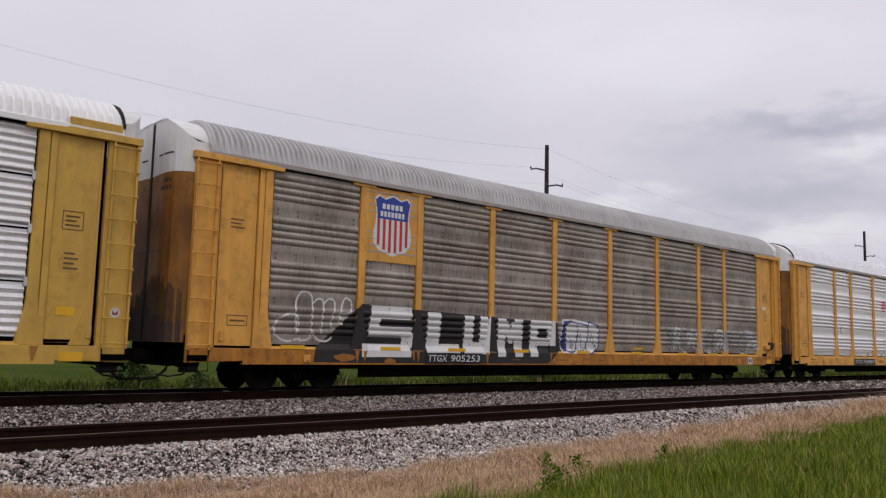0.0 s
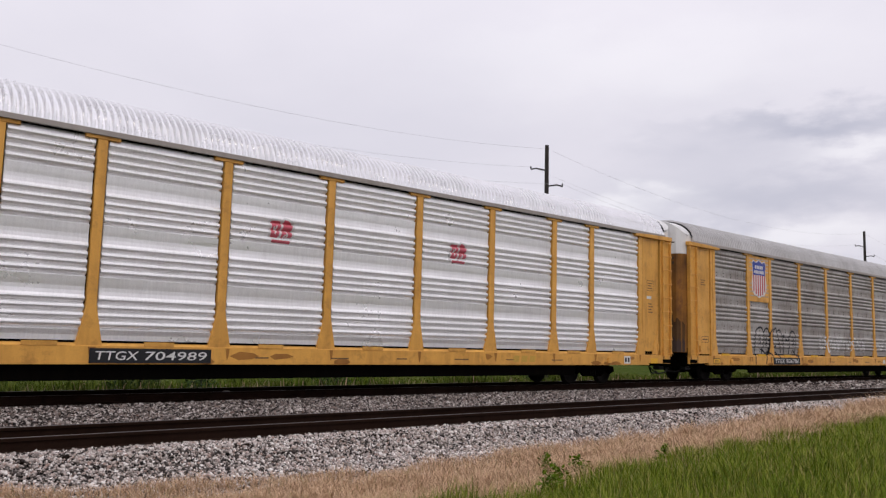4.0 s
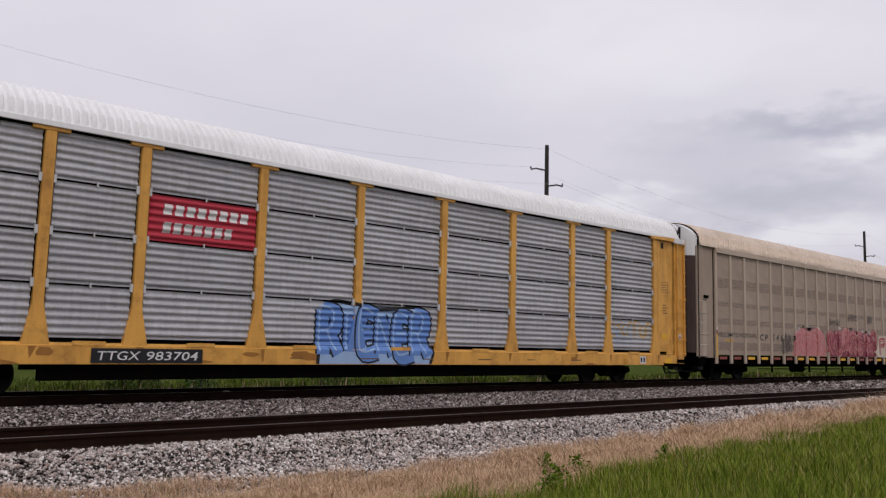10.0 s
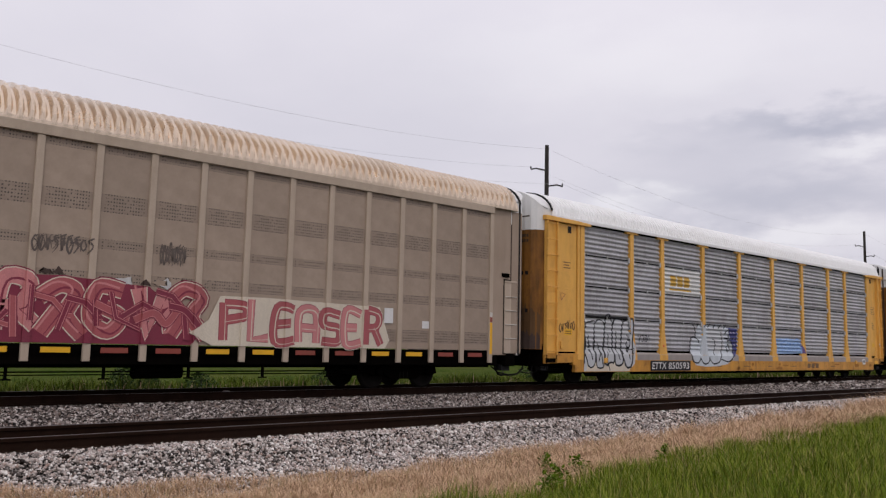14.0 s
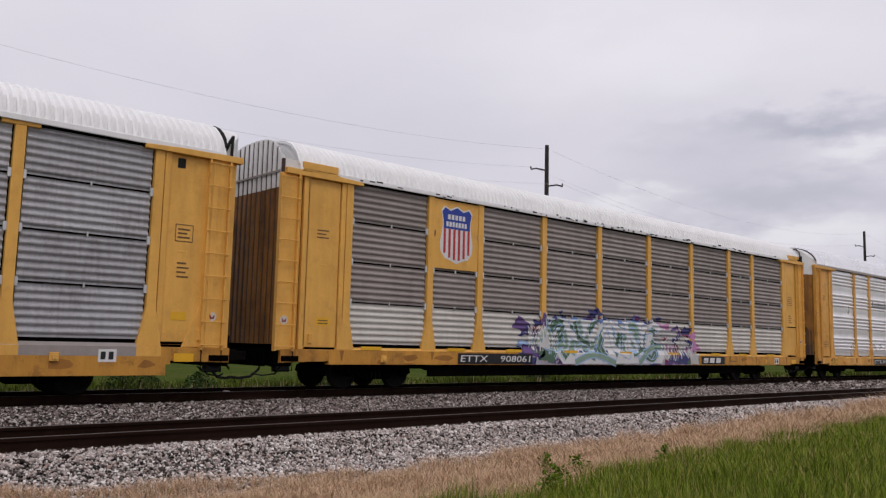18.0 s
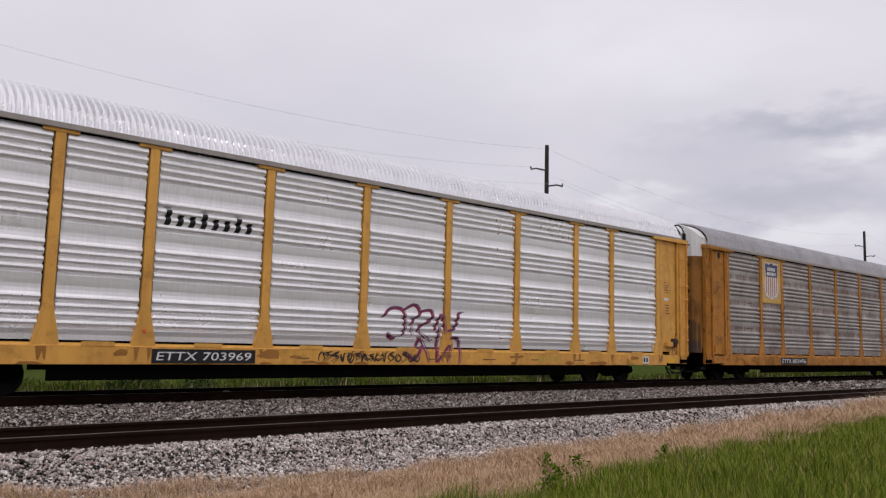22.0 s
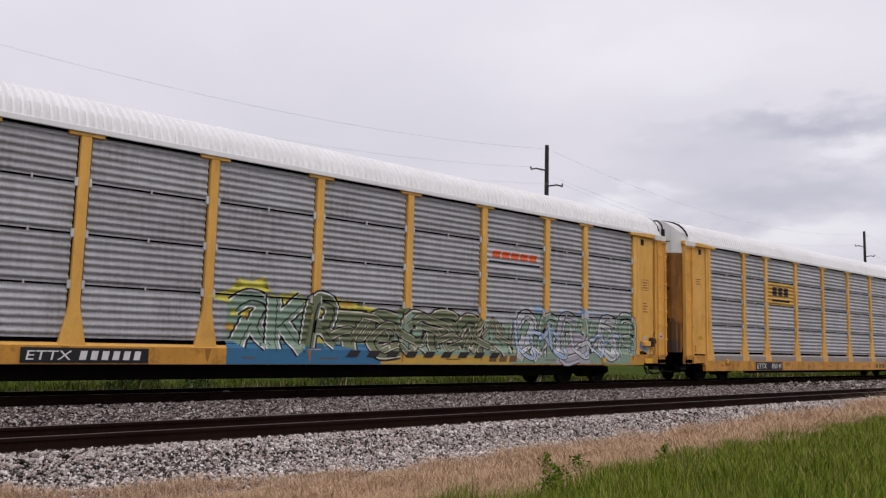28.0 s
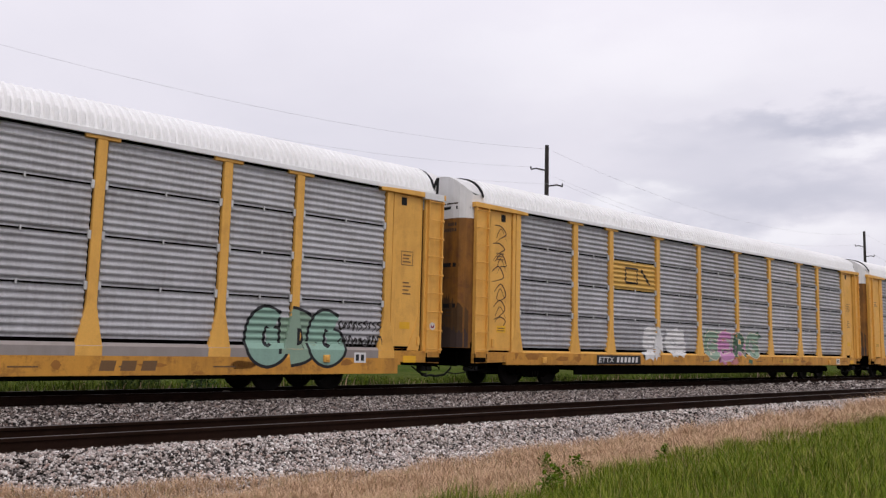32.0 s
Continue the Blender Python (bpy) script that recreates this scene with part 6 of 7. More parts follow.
for q in ([(9.3, 1.3), (9.9, 1.75), (10.2, 1.2), (10.7, 1.35)], [(14.8, 0.72), (15.5, 1.25), (16.5, 1.3)], [(11.2, 0.75), (12.2, 1.0), (13.4, 0.72)]):
    p.line(q, 0.24, BLUE_PALE)
    p.line(q, 0.16, SAGE_P)
for x in (9.1, 9.5, 16.35, 17.2):
    p.line([(x, 1.5), (x + 0.14, 2.0), (x + 0.28, 1.5), (x, 1.5)], 0.05, WHITE_P, curve=False)
scrawl(p, 9.0, 10.4, 1.05, 1.9, 9, WHITE_P, 67, 0.06)
scrawl(p, 16.3, 18.3, 0.8, 1.7, 9, WHITE_P, 68, 0.06)
p.put(H, "colour_graffiti", "green, white and purple interlocking graffiti")
plate(H, "stacked", 5.97, 9.12, "ETTX 908061", 0.54, gap=0.52)
p = Paint("stacked")
p.rect(18.95, 20.7, 0.69, 1.0, BLACK_P)
p.bars(19.1, 20.5, 0.75, 0.94, 3, WHITE_P, 0.04)
p.put_each(H, "plain_mark", "black panel with three white blocks")

# --- bright silver car
p = Paint("grouped")
for i in range(8):
    p.rect(7.15 + i * 0.28, 7.28 + i * 0.28, 3.68, 3.92 if i % 3 else 4.02, BLACK_P, 0.03)
p.put_each(I, "plain_mark", "row of short black bars")
p = Paint("grouped")
for q in ([(13.2, 1.9), (13.5, 2.15), (13.9, 2.1), (13.95, 1.6), (13.8, 1.4)], [(13.9, 2.1), (14.3, 2.28), (14.5, 2.05), (14.2, 1.8), (14.2, 1.45)], [(14.5, 2.1), (14.9, 2.15), (14.9, 1.9), (14.4, 1.6), (14.9, 1.3)], [(15.0, 1.6), (15.3, 2.05), (15.4, 1.5)], [(15.5, 1.6), (15.8, 1.7), (15.95, 2.1), (16.1, 2.12)], [(14.35, 1.1), (14.5, 1.35), (14.7, 1.1)], [(15.2, 1.7), (15.1, 0.75), (15.6, 1.2), (15.5, 0.72)], [(15.6, 1.4), (15.95, 1.35), (15.95, 0.68)], [(13.9, 1.0), (14.3, 0.8), (14.6, 1.15), (14.8, 0.72)], [(13.35, 1.5), (13.5, 1.35), (13.7, 1.4)]):
    p.line(q, 0.10, MAROON_P, taper=True)
    p.line([(x + 0.07, z + 0.03) for x, z in q], 0.025, PURPLE_P)
scrawl(p, 11.2, 14.5, 0.70, 1.0, 15, SOOT_P, 71, 0.045)
scrawl(p, 11.3, 14.4, 0.72, 0.98, 12, SOOT_P, 72, 0.03)
p.put(I, "purple_graffiti", "purple-red outlined graffiti and black scrawl on the sill")
plate(I, "grouped", 7.02, 9.47, "ETTX 703969", 0.46)

# --- rusty car
emblem_board(J, "grouped", YELLOW_OLD, EMBLEM_NAVY, EMBLEM_FADED, border=YELLOW_PANEL)
plate(J, "grouped", 6.5, 9.05, "ETTX 803496")
p = Paint("grouped")
p.rect(19.2, 20.6, 0.69, 1.0, BLACK_P)
p.bars(19.3, 20.5, 0.75, 0.94, 3, WHITE_P, 0.04)
scrawl(p, 23.5, 25.8, 1.2, 1.6, 12, SCUFF_P, 75, 0.04)
scrawl(p, 23.6, 25.7, 1.25, 1.65, 10, SCUFF_P, 76, 0.04)
p.put(J, "plain_mark", "black panel with three white blocks")

rows = Paint("grouped")
_r = random.Random(5)
for a, b in zip(POSTS[:-1], POSTS[1:]):
    n = 5 if b - a > 2.3 else 3
    for i in range(n):
        for z in (2.22, 3.29, 4.36):
            x = a + (i + 0.5) * (b - a) / n
            w = _r.uniform(0.02, 0.05)
            rows.poly([(x - 0.6 * w, z + 0.03), (x + 0.6 * w, z + 0.03), (x + 0.2 * w, z - _r.uniform(0.06, 0.25)), (x - 0.2 * w, z - _r.uniform(0.06, 0.25))], RUST_RUN)
        if _r.random() < 0.35:
            z = _r.choice((2.20, 3.27, 4.34))
            u = _r.uniform(0.13, 0.6 * (b - a))
            rows.rect(a + u, min(a + u + _r.uniform(0.4, 1.2), b - 0.13), z - _r.uniform(0.01, 0.03), z + 0.02, RUST_RUN)
tagged(rows.put(J, "rust_stain", "rust runs under the rivet rows"), kind="stuff")

# --- long yellow-green piece
p = Paint("stacked")
p.rect(18.55, 20.95, 3.55, 4.22, SILVER_P)
p.bars(18.75, 20.8, 3.86, 4.08, 5, ORANGE_P, 0.04, 0.85)
p.rect(18.6, 20.9, 3.70, 3.77, BLACK_P)
p.put_each(K, "plain_mark", "orange and black bars on a pale band")
p = Paint("stacked")
p.poly([(10.2, 0.67), (10.2, 2.3), (12.9, 2.3), (13.4, 2.1), (19.7, 1.9), (19.6, 0.67)], SAGE_P)
p.rect(10.2, 14.6, 0.67, 1.18, TEAL_P)
p.rect(14.6, 19.6, 0.68, 0.92, OCHRE_P)
splash(p, 10.2, 13.6, 1.9, 2.5, 12, [LEMON_P], 81, 0.40)
splash(p, 10.3, 14.0, 1.2, 2.2, 12, [LEMON_P, OCHRE_P], 82, 0.30)
splash(p, 13.5, 19.4, 1.75, 2.1, 14, [OLIVE_P, LEMON_P], 83, 0.25)
sign_row(p, "afb", 10.3, 13.2, 0.85, 2.40, 0.32, 0.085, [SAGE_P, SAGE_P, OLIVE_P], BLACK_P, 84, WHITE_P, 0.05)
sign_row(p, "gEbAaN", 13.2, 19.5, 0.84, 2.08, 0.34, 0.085, [OLIVE_P, OLIVE_P, SAGE_P], BLACK_P, 85, CREAM_P)
wild_piece(p, 13.4, 19.4, 0.95, 2.0, 5, [OLIVE_P], CREAM_P, BLACK_P, 86, 0.13, 0.05)
for i in range(9):
    x = 13.6 + i * 0.64
    p.poly([(x, 1.02), (x + 0.34, 1.02), (x + 0.22, 0.86), (x - 0.12, 0.86)], SOOT_P)
p.put(K, "long_graffiti", "long yellow, olive and teal graffiti piece")
p = Paint("stacked")
splash(p, 19.8, 26.0, 1.9, 2.4, 18, [BLUE_PALE, SILVER_P], 86, 0.35)
p.poly([(19.5, 0.70), (19.9, 1.5), (20.3, 2.3), (21.2, 2.2), (22.4, 2.3), (24.0, 2.1), (25.6, 2.1), (25.9, 1.5), (25.6, 0.70)], SAGE_P)
p.poly([(21.6, 0.70), (22.0, 1.6), (23.0, 1.7), (23.4, 0.70)], LILAC_P)
sign_row(p, "abEcdA", 19.8, 25.9, 0.72, 2.28, 0.24, 0.075, [SILVER_P, SAGE_P, LILAC_P, SAGE_P], BLACK_P, 88, WHITE_P, 0.06)
wild_piece(p, 20.0, 25.7, 0.8, 2.1, 5, [SILVER_P, SAGE_P, BLUE_PALE], WHITE_P, BLACK_P, 87, 0.10, 0.05)
scrawl(p, 2.4, 3.6, 1.15, 2.0, 8, SOOT_P, 89, 0.05)
scrawl(p, 2.4, 4.6, 0.74, 0.96, 12, SOOT_P, 90, 0.04)
p.put(K, "pale_graffiti", "pale green and blue bubble graffiti")
p = Paint("stacked")
p.top = 0.016
for x, z, r, m in ((26.45, 1.35, 0.16, BLUE_P), (26.75, 1.22, 0.18, BLUE_PALE), (26.98, 1.42, 0.13, BLUE_P), (26.62, 1.62, 0.12, CHALK)):
    p.poly([(x + r * (1.1 if i % 2 else 0.6) * math.cos(i / 9 * math.tau), z + r * (1.3 if i % 2 else 0.7) * math.sin(i / 9 * math.tau)) for i in range(9)], m)
p.put(K, "blue_splash", "ragged blue and white paint on the end panel")
plate(K, "stacked", 5.9, 8.4, "ETTX")

# --- clean car
p = Paint("stacked")
p.bars(7.5, 9.1, 3.72, 4.12, 3, BLACK_P, 0.0, 0.78)
p.rect(7.45, 9.15, 3.46, 3.56, BLACK_P)
p.put_each(L, "plain_mark", "three black blocks over a bar on a yellow panel")
p = Paint("stacked")
sign_row(p, "GDG", 22.05, 24.55, 0.62, 2.0, 0.42, 0.075, [MINT_P, SAGE_P, MINT_P], BLACK_P, 91, None, 0.0)
scrawl(p, 24.5, 25.85, 1.5, 1.8, 9, SOOT_P, 92, 0.045)
scrawl(p, 24.5, 25.85, 1.12, 1.4, 9, SOOT_P, 93, 0.045)
p.put(L, "green_graffiti", "mint green bubble graffiti and black scribble")
plate(L, "stacked", 5.66, 8.05, "ETTX 850145", 0.58, z=(0.46, 0.79), gap=0.45)

# --- car with a striped yellow board
p = Paint("stacked")
p.line([(7.75, 3.56), (8.45, 3.56), (8.45, 4.08), (7.75, 4.08), (7.75, 3.56)], 0.09, BLACK_P, curve=False)
p.line([(8.68, 4.08), (9.22, 3.56)], 0.10, BLACK_P, curve=False)
p.put(M, "plain_mark", "black outlined block and slanted bar on yellow")
p = Paint("stacked")
splash(p, 9.1, 9.8, 1.0, 1.9, 12, [WHITE_P], 95, 0.36)
splash(p, 10.5, 11.3, 1.0, 1.9, 12, [WHITE_P], 96, 0.36)
sign_row(p, "bd", 8.7, 11.6, 1.02, 2.02, 0.30, 0.03, [WHITE_P], SILVER_P, 97)
splash(p, 12.8, 14.0, 0.72, 2.0, 9, [GREEN_P, SAGE_P], 98, 0.4)
splash(p, 14.0, 16.0, 0.72, 2.1, 14, [MAGENTA_P, PINK_P], 99, 0.4)
splash(p, 16.0, 17.3, 0.8, 1.9, 8, [GREEN_P, SAGE_P, MAGENTA_P], 100, 0.35)
sign_row(p, "dEbd", 12.9, 17.3, 0.85, 2.0, 0.26, 0.035, [SAGE_P, MAGENTA_P, GREEN_P], CREAM_P, 101)
p.put(M, "white_graffiti", "white, green and pink patchy graffiti")
p = Paint("stacked")
_q = random.Random(17)
for i in range(7):
    z, u = 4.75 - i * 0.46 + _q.uniform(-0.06, 0.06), _q.uniform(-0.06, 0.08)
    p.line([(1.02 + u, z + _q.uniform(-0.1, 0.1)), (1.30 + u, z + _q.uniform(0.02, 0.2)), (1.52 + u, z - _q.uniform(0.0, 0.2)), (1.25 + u, z - _q.uniform(0.2, 0.35)), (1.05 + 2 * u, z - _q.uniform(0.28, 0.5))], 0.035, SOOT_P, taper=True)
    if _q.random() < 0.6:
        p.line([(1.10 + u, z - 0.3), (1.35, z - 0.05 + u), (1.6, z - 0.3 - u)], 0.025, SOOT_P, taper=True)
p.put(M, "black_scrawl", "vertical black looping scrawl on the end panel")
plate(M, "stacked", 5.97, 8.48, "ETTX")


SILL_RUST = weathered("sill_rust", (0.36, 0.155, 0.032), (0.20, 0.085, 0.025), 0.7, 0.7)


STENCIL_P = paint_mat("paint_faded_stencil", (0.17, 0.09, 0.035), wear=0.5)
# ---------------------------------------------------------------- stencils, stickers, small fittings
BRAKE_LEVER = Geo().box(-0.07, 0.07, -0.05, 0.16, -0.22, 0.10).tube([(0.0, 0.02, 0.08), (0.06, 0.0, 0.24), (0.12, 0.0, 0.30)], 0.022, 6).tube([(-0.02, 0.10, -0.2), (-0.05, 0.10, -0.62)], 0.014, 5).lathe([(0.0, -0.06), (0.10, -0.055), (0.11, 0.0), (0.0, 0.02)], (0.02, -0.03, -0.02), 12).mesh("brake_lever", bevel=0.006)
BRAKE_BOX = Geo().box(-0.20, 0.20, -1.62, -1.475, -0.09, 0.09).mesh("brake_gear_box", bevel=0.02)
LATCH = Geo().box(-0.05, 0.05, -1.53, -1.475, -0.12, 0.12).mesh("panel_latch", bevel=0.01)
LOWER_DOOR = Geo().box(-0.40, 0.46, -1.487, -1.474, 1.10, 2.34).mesh("lower_door", bevel=0.004)
# black strip laid on the end panel as its painted foot shadow
FOOT_GAP = Geo().box(-0.36, 0.30, -1.486, -1.474, 1.09, 1.15).mesh("foot_shadow_gap")
BRACE = Geo().prism([(-0.34, 1.04), (0.07, 1.04), (0.07, 2.05)], -1.502, -1.474).mesh("corner_brace", bevel=0.005)
DOOR_STEP = Geo().box(-0.42, 0.48, -1.492, -1.474, 2.345, 2.385).mesh("door_step")
LIFT_LUG = Geo().box(-0.09, 0.09, -1.60, -1.545, 0.72, 0.90).box(-0.05, 0.05, -1.62, -1.60, 0.76, 0.86).mesh("jacking_lug", bevel=0.01)
REFLECT = Geo().box(-0.33, 0.33, -1.556, -1.546, 1.035, 1.125).mesh("reflector_strip")

for k, (spec, car) in enumerate(zip(SPECS, CARS)):
    if spec.get("tan"):
        continue
    style = spec["style"]
    p = Paint(style)
    # data stencil in a frame, small lines, sticker
    for a, b in (((26.45, 3.35), (26.85, 3.35)), ((26.85, 3.35), (26.85, 3.72)), ((26.85, 3.72), (26.45, 3.72)), ((26.45, 3.72), (26.45, 3.35))):
        p.line([a, b], 0.018, STENCIL_P, curve=False)
    for i in range(3):
        p.rect(26.50, 26.78 - 0.06 * (i % 2), 3.42 + i * 0.09, 3.455 + i * 0.09, STENCIL_P)
    for i in range(4):
        p.rect(26.52, 26.80 - 0.07 * (i % 2), 2.55 + i * 0.10, 2.585 + i * 0.10, STENCIL_P)
    for i in range(3):
        p.rect(1.15, 1.50 - 0.08 * (i % 2), 3.80 + i * 0.09, 3.83 + i * 0.09, STENCIL_P)
    p.rect(24.95, 25.32, 0.71, 0.97, WHITE_P)
    for i in range(2):
        p.rect(25.0 + i * 0.16, 25.10 + i * 0.16, 0.76, 0.92, BLACK_P)
    if spec["style"] == "stacked":
        p.rect(1.22, 1.60, 1.62, 1.82, YELLOW_STRIPE)
        p.rect(1.26, 1.56, 1.66, 1.69, STENCIL_P)
        p.rect(1.26, 1.56, 1.73, 1.76, STENCIL_P)
        p.rect(26.45, 26.80, 1.62, 1.80, YELLOW_STRIPE)
    else:
        for a, b in (((1.18, 1.55), (1.68, 1.55)), ((1.68, 1.55), (1.68, 1.78)), ((1.68, 1.78), (1.18, 1.78)), ((1.18, 1.78), (1.18, 1.55))):
            p.line([a, b], 0.018, STENCIL_P, curve=False)
        p.rect(1.24, 1.62, 1.64, 1.68, STENCIL_P)
        p.rect(26.42, 26.72, 3.05, 3.15, WHITE_P)
    p.rect(26.55, 27.0, 0.72, 0.90, YELLOW_STRIPE)
    if k in (2, 3, 8):
        p.rect(1.92, 2.44, 0.71, 0.93, BLACK_P)
        p.rect(1.94, 2.42, 0.73, 0.91, YELLOW_STRIPE)
        p.rect(2.02, 2.32, 0.84, 0.87, STENCIL_P)
        p.rect(2.0, 2.36, 0.77, 0.80, STENCIL_P)
    if k in (2, 3, 8, 12):
        p.bars(19.3, 20.4, 0.75, 0.94, 3, (OCHRE_P, WHITE_P)[k == 3], 0.04)
    elif k in (6, 11, 10):
        p.bars(18.6, 19.9, 0.75 - 0.22 * (k != 10), 0.94 - 0.2 * (k != 10), 3, STENCIL_P, 0.04)
    for i in range(6):
        x = 10.6 + i * 2.1
        low = 0.2 if spec.get("low") else 0.0
        p.rect(x, x + 0.35 + 0.2 * (i % 2), 0.80 - low, 0.83 - low, STENCIL_P)
    tagged(p.put(car, "stencil_print", "small stencilled data lines and stickers"), kind="stuff")
    for i, x in enumerate((2.9, 5.9, 8.3, 11.0, 14.0, 17.0, 20.0, 22.2, 24.6)):
        if style == "grouped" or k in (4, 7):
            part("reflector_strip", REFLECT, YELLOW_STRIPE if k in (1, 3, 7) else spec["body"], car, at=(x - HALF, 0, 0))
    for x in (3.3, 24.1):
        part("jacking_lug", LIFT_LUG, spec["body"], car, at=(x - HALF, 0, 0))
    for x in (1.05, 27.1):
        part("panel_latch", LATCH, spec["body"], car, at=(x - HALF, 0, 1.30))
    if spec.get("slots"):
        for x in (1.45, 26.5):
            part("vent_hole", Geo().box(-0.09, 0.09, -1.482, -1.474, 4.98, 5.20).mesh("vent_hole"), BLACK_PAINT, car, at=(x - HALF, 0, 0))
    if k in (1, 8, 9, 10):
        box = part("brake_gear_box", BRAKE_BOX, spec["body"], car, at=(26.62 - HALF, 0, 1.42))
        part("brake_lever", BRAKE_LEVER, BROWN_DARK, box, "dark greasy hand brake lever", pose(0.32, -1.60, 0.12))

    # stains along the sill and on the feet of the posts
    heavy = {1: 30, 3: 22, 8: 26, 9: 40}.get(k, 12)
    rng = random.Random(300 + k)
    p = Paint(style)
    p.top = 0.0025
    for i in range(heavy):
        x, z = rng.uniform(1.8, 26.2), rng.choice((0.675, 0.72, 0.85, 0.90)) - (0.2 if spec.get("low") else 0.0)
        w, h = rng.uniform(0.08, 0.5), rng.uniform(0.04, 0.14)
        m = rng.randint(6, 9)
        p.poly([(x + w * rng.uniform(0.5, 1.0) * math.cos(j / m * math.tau), min(max(z + h * rng.uniform(0.5, 1.0) * math.sin(j / m * math.tau), 0.44 if spec.get("low") else 0.67), 0.81 if spec.get("low") else 1.02)) for j in range(m)], SILL_RUST)
    for q in POSTS if not spec.get("low") else ():
        for i in range(2 if heavy > 20 else 1):
            x = q + rng.uniform(-0.2, 0.2)
            p.poly([(x - 0.05, 1.015), (x + rng.uniform(0.04, 0.12), 1.015), (x + 0.03, rng.uniform(0.7, 0.85)), (x - 0.01, rng.uniform(0.7, 0.8))], SILL_RUST)
    tagged(p.put(car, "sill_stain", "brown rust stains on the yellow sill"), kind="stuff")
    part("foot_shadow_gap", FOOT_GAP, BLACK, car, "black strip painting the shadow at the foot of the end panel", (26.62 - HALF, 0, 0))
    if k != 7:
        part("corner_brace", BRACE, spec["body"], car, at=(27.06 - HALF, 0, 0))
    else:
        part("lower_door", LOWER_DOOR, spec["body"], car, "small lower door in the end panel", (26.70 - HALF, 0, 0))
        part("door_step", DOOR_STEP, BLACK, car, at=(26.70 - HALF, 0, 0))
    if k in (4, 6, 7, 11, 10):
        part("roof_hook", ROOF_HOOK if k in (4, 6, 11) else ROOF_ROD, BLACK_PAINT, car, "black hinged roof hook", (27.60 - HALF, 0, 0))
    if k == 8:
        part("roof_hook", ROOF_ROD, BLACK_PAINT, car, "black hinged roof hook", (27.60 - HALF, 0, 0))
    if k in (0, 4, 6, 7, 10, 11):
        for x in (0.285, 27.595) if k == 7 else (27.595 - spec.get("shift", (0, 0))[1],):
            st = part("round_sticker", DECAL, OFFWHITE, car, "round white sticker with a red mark", (x - HALF, -1.519, 1.72))
            part("sticker_mark", DECAL_MARK, MAROON_P, st)

    if k in (6, 8, 11):
        part("orange_reflector", Geo().lathe([(0.0, -0.012), (0.04, -0.010), (0.045, 0.0)], (0, 0, 0), 14).mesh("orange_reflector"), ORANGE_P, car, "small round orange reflector", (6.845 - HALF, POST_FACE - 0.002, 1.36))
    if k == 7:
        torn = Geo()
        for i in range(70):
            x, w, h = rng.uniform(2.2, 27.6), rng.uniform(0.03, 0.22), rng.uniform(0.015, 0.05)
            z = rng.uniform(5.36, 5.47)
            torn.box(x - HALF, x + w - HALF, -1.592, -1.583, z, z + h)
        tagged(part("torn_trim", torn, BLACK_PAINT, car, "ragged black edge of torn roof trim"), kind="stuff")
# ---------------------------------------------------------------- poles and wires
WOOD_POLE = weathered("pole_wood", (0.035, 0.030, 0.027), (0.015, 0.012, 0.011), 0.5, 0.85)
WIRE_MAT = weathered("wire_grey", (0.45, 0.45, 0.47), (0.35, 0.35, 0.36), 0.3, 0.6)
POLE_Y, POLE_GAP = 31.0, 46.3
POLE_X = [35.75 + i * POLE_GAP for i in range(-2, 7)]
pole_shaft = Geo().tube([(0, 0, -1.5), (0, 0, 12.95)], [0.17, 0.115], 10).mesh("shaft")
pole_arm = Geo().tube([(0, -0.08, 0), (0, -0.62, 0.10), (0, -0.95, 0.02)], 0.045, 6).mesh("arm")
pin = Geo().tube([(0, 0, 0), (0, 0, 0.10), (0, 0, 0.14), (0, 0, 0.2)], [0.02, 0.05, 0.05, 0.02], 7).mesh("insulator")
INSUL = weathered("insulator_grey", (0.18, 0.18, 0.19), (0.1, 0.1, 0.1), 0.3, 0.35)


def utility_pole(x):
    pole = tagged(new("utility_pole"), "tall dark wooden utility pole with short wire arms", "utility pole", "utility poles along the line")
    pole.matrix_basis = Matrix.Translation((x, POLE_Y, 0.0))
    part("shaft", pole_shaft, WOOD_POLE, pole)
    for z, turn in ((11.45, 235), (10.52, 55)):
        arm = part("arm", pole_arm, WOOD_POLE, pole, at=pose(0, 0, z, 0, 0, turn))
        part("insulator", pin, INSUL, arm, at=(0, -0.95, 0.02))
    part("insulator", pin, INSUL, pole, at=(0.1, 0, 12.6))
    return pole


for x in POLE_X:
    utility_pole(x)
for z0, dx, dy in ((12.75, 0.1, 0.0), (11.62, -0.78, 0.55), (10.68, 0.78, -0.55)):
    g = Geo()
    for a, b in zip(POLE_X[:-1], POLE_X[1:]):
        g.tube([(a + dx + (b - a) * u, POLE_Y + dy, z0 - 1.6 * 4 * u * (1 - u)) for u in np.linspace(0, 1, 25)], 0.0045, 5)
    tagged(new("overhead_wire", g.mesh("overhead_wire")), "thin sagging overhead wire between the poles", "wire", "overhead wires").data.materials.append(WIRE_MAT)

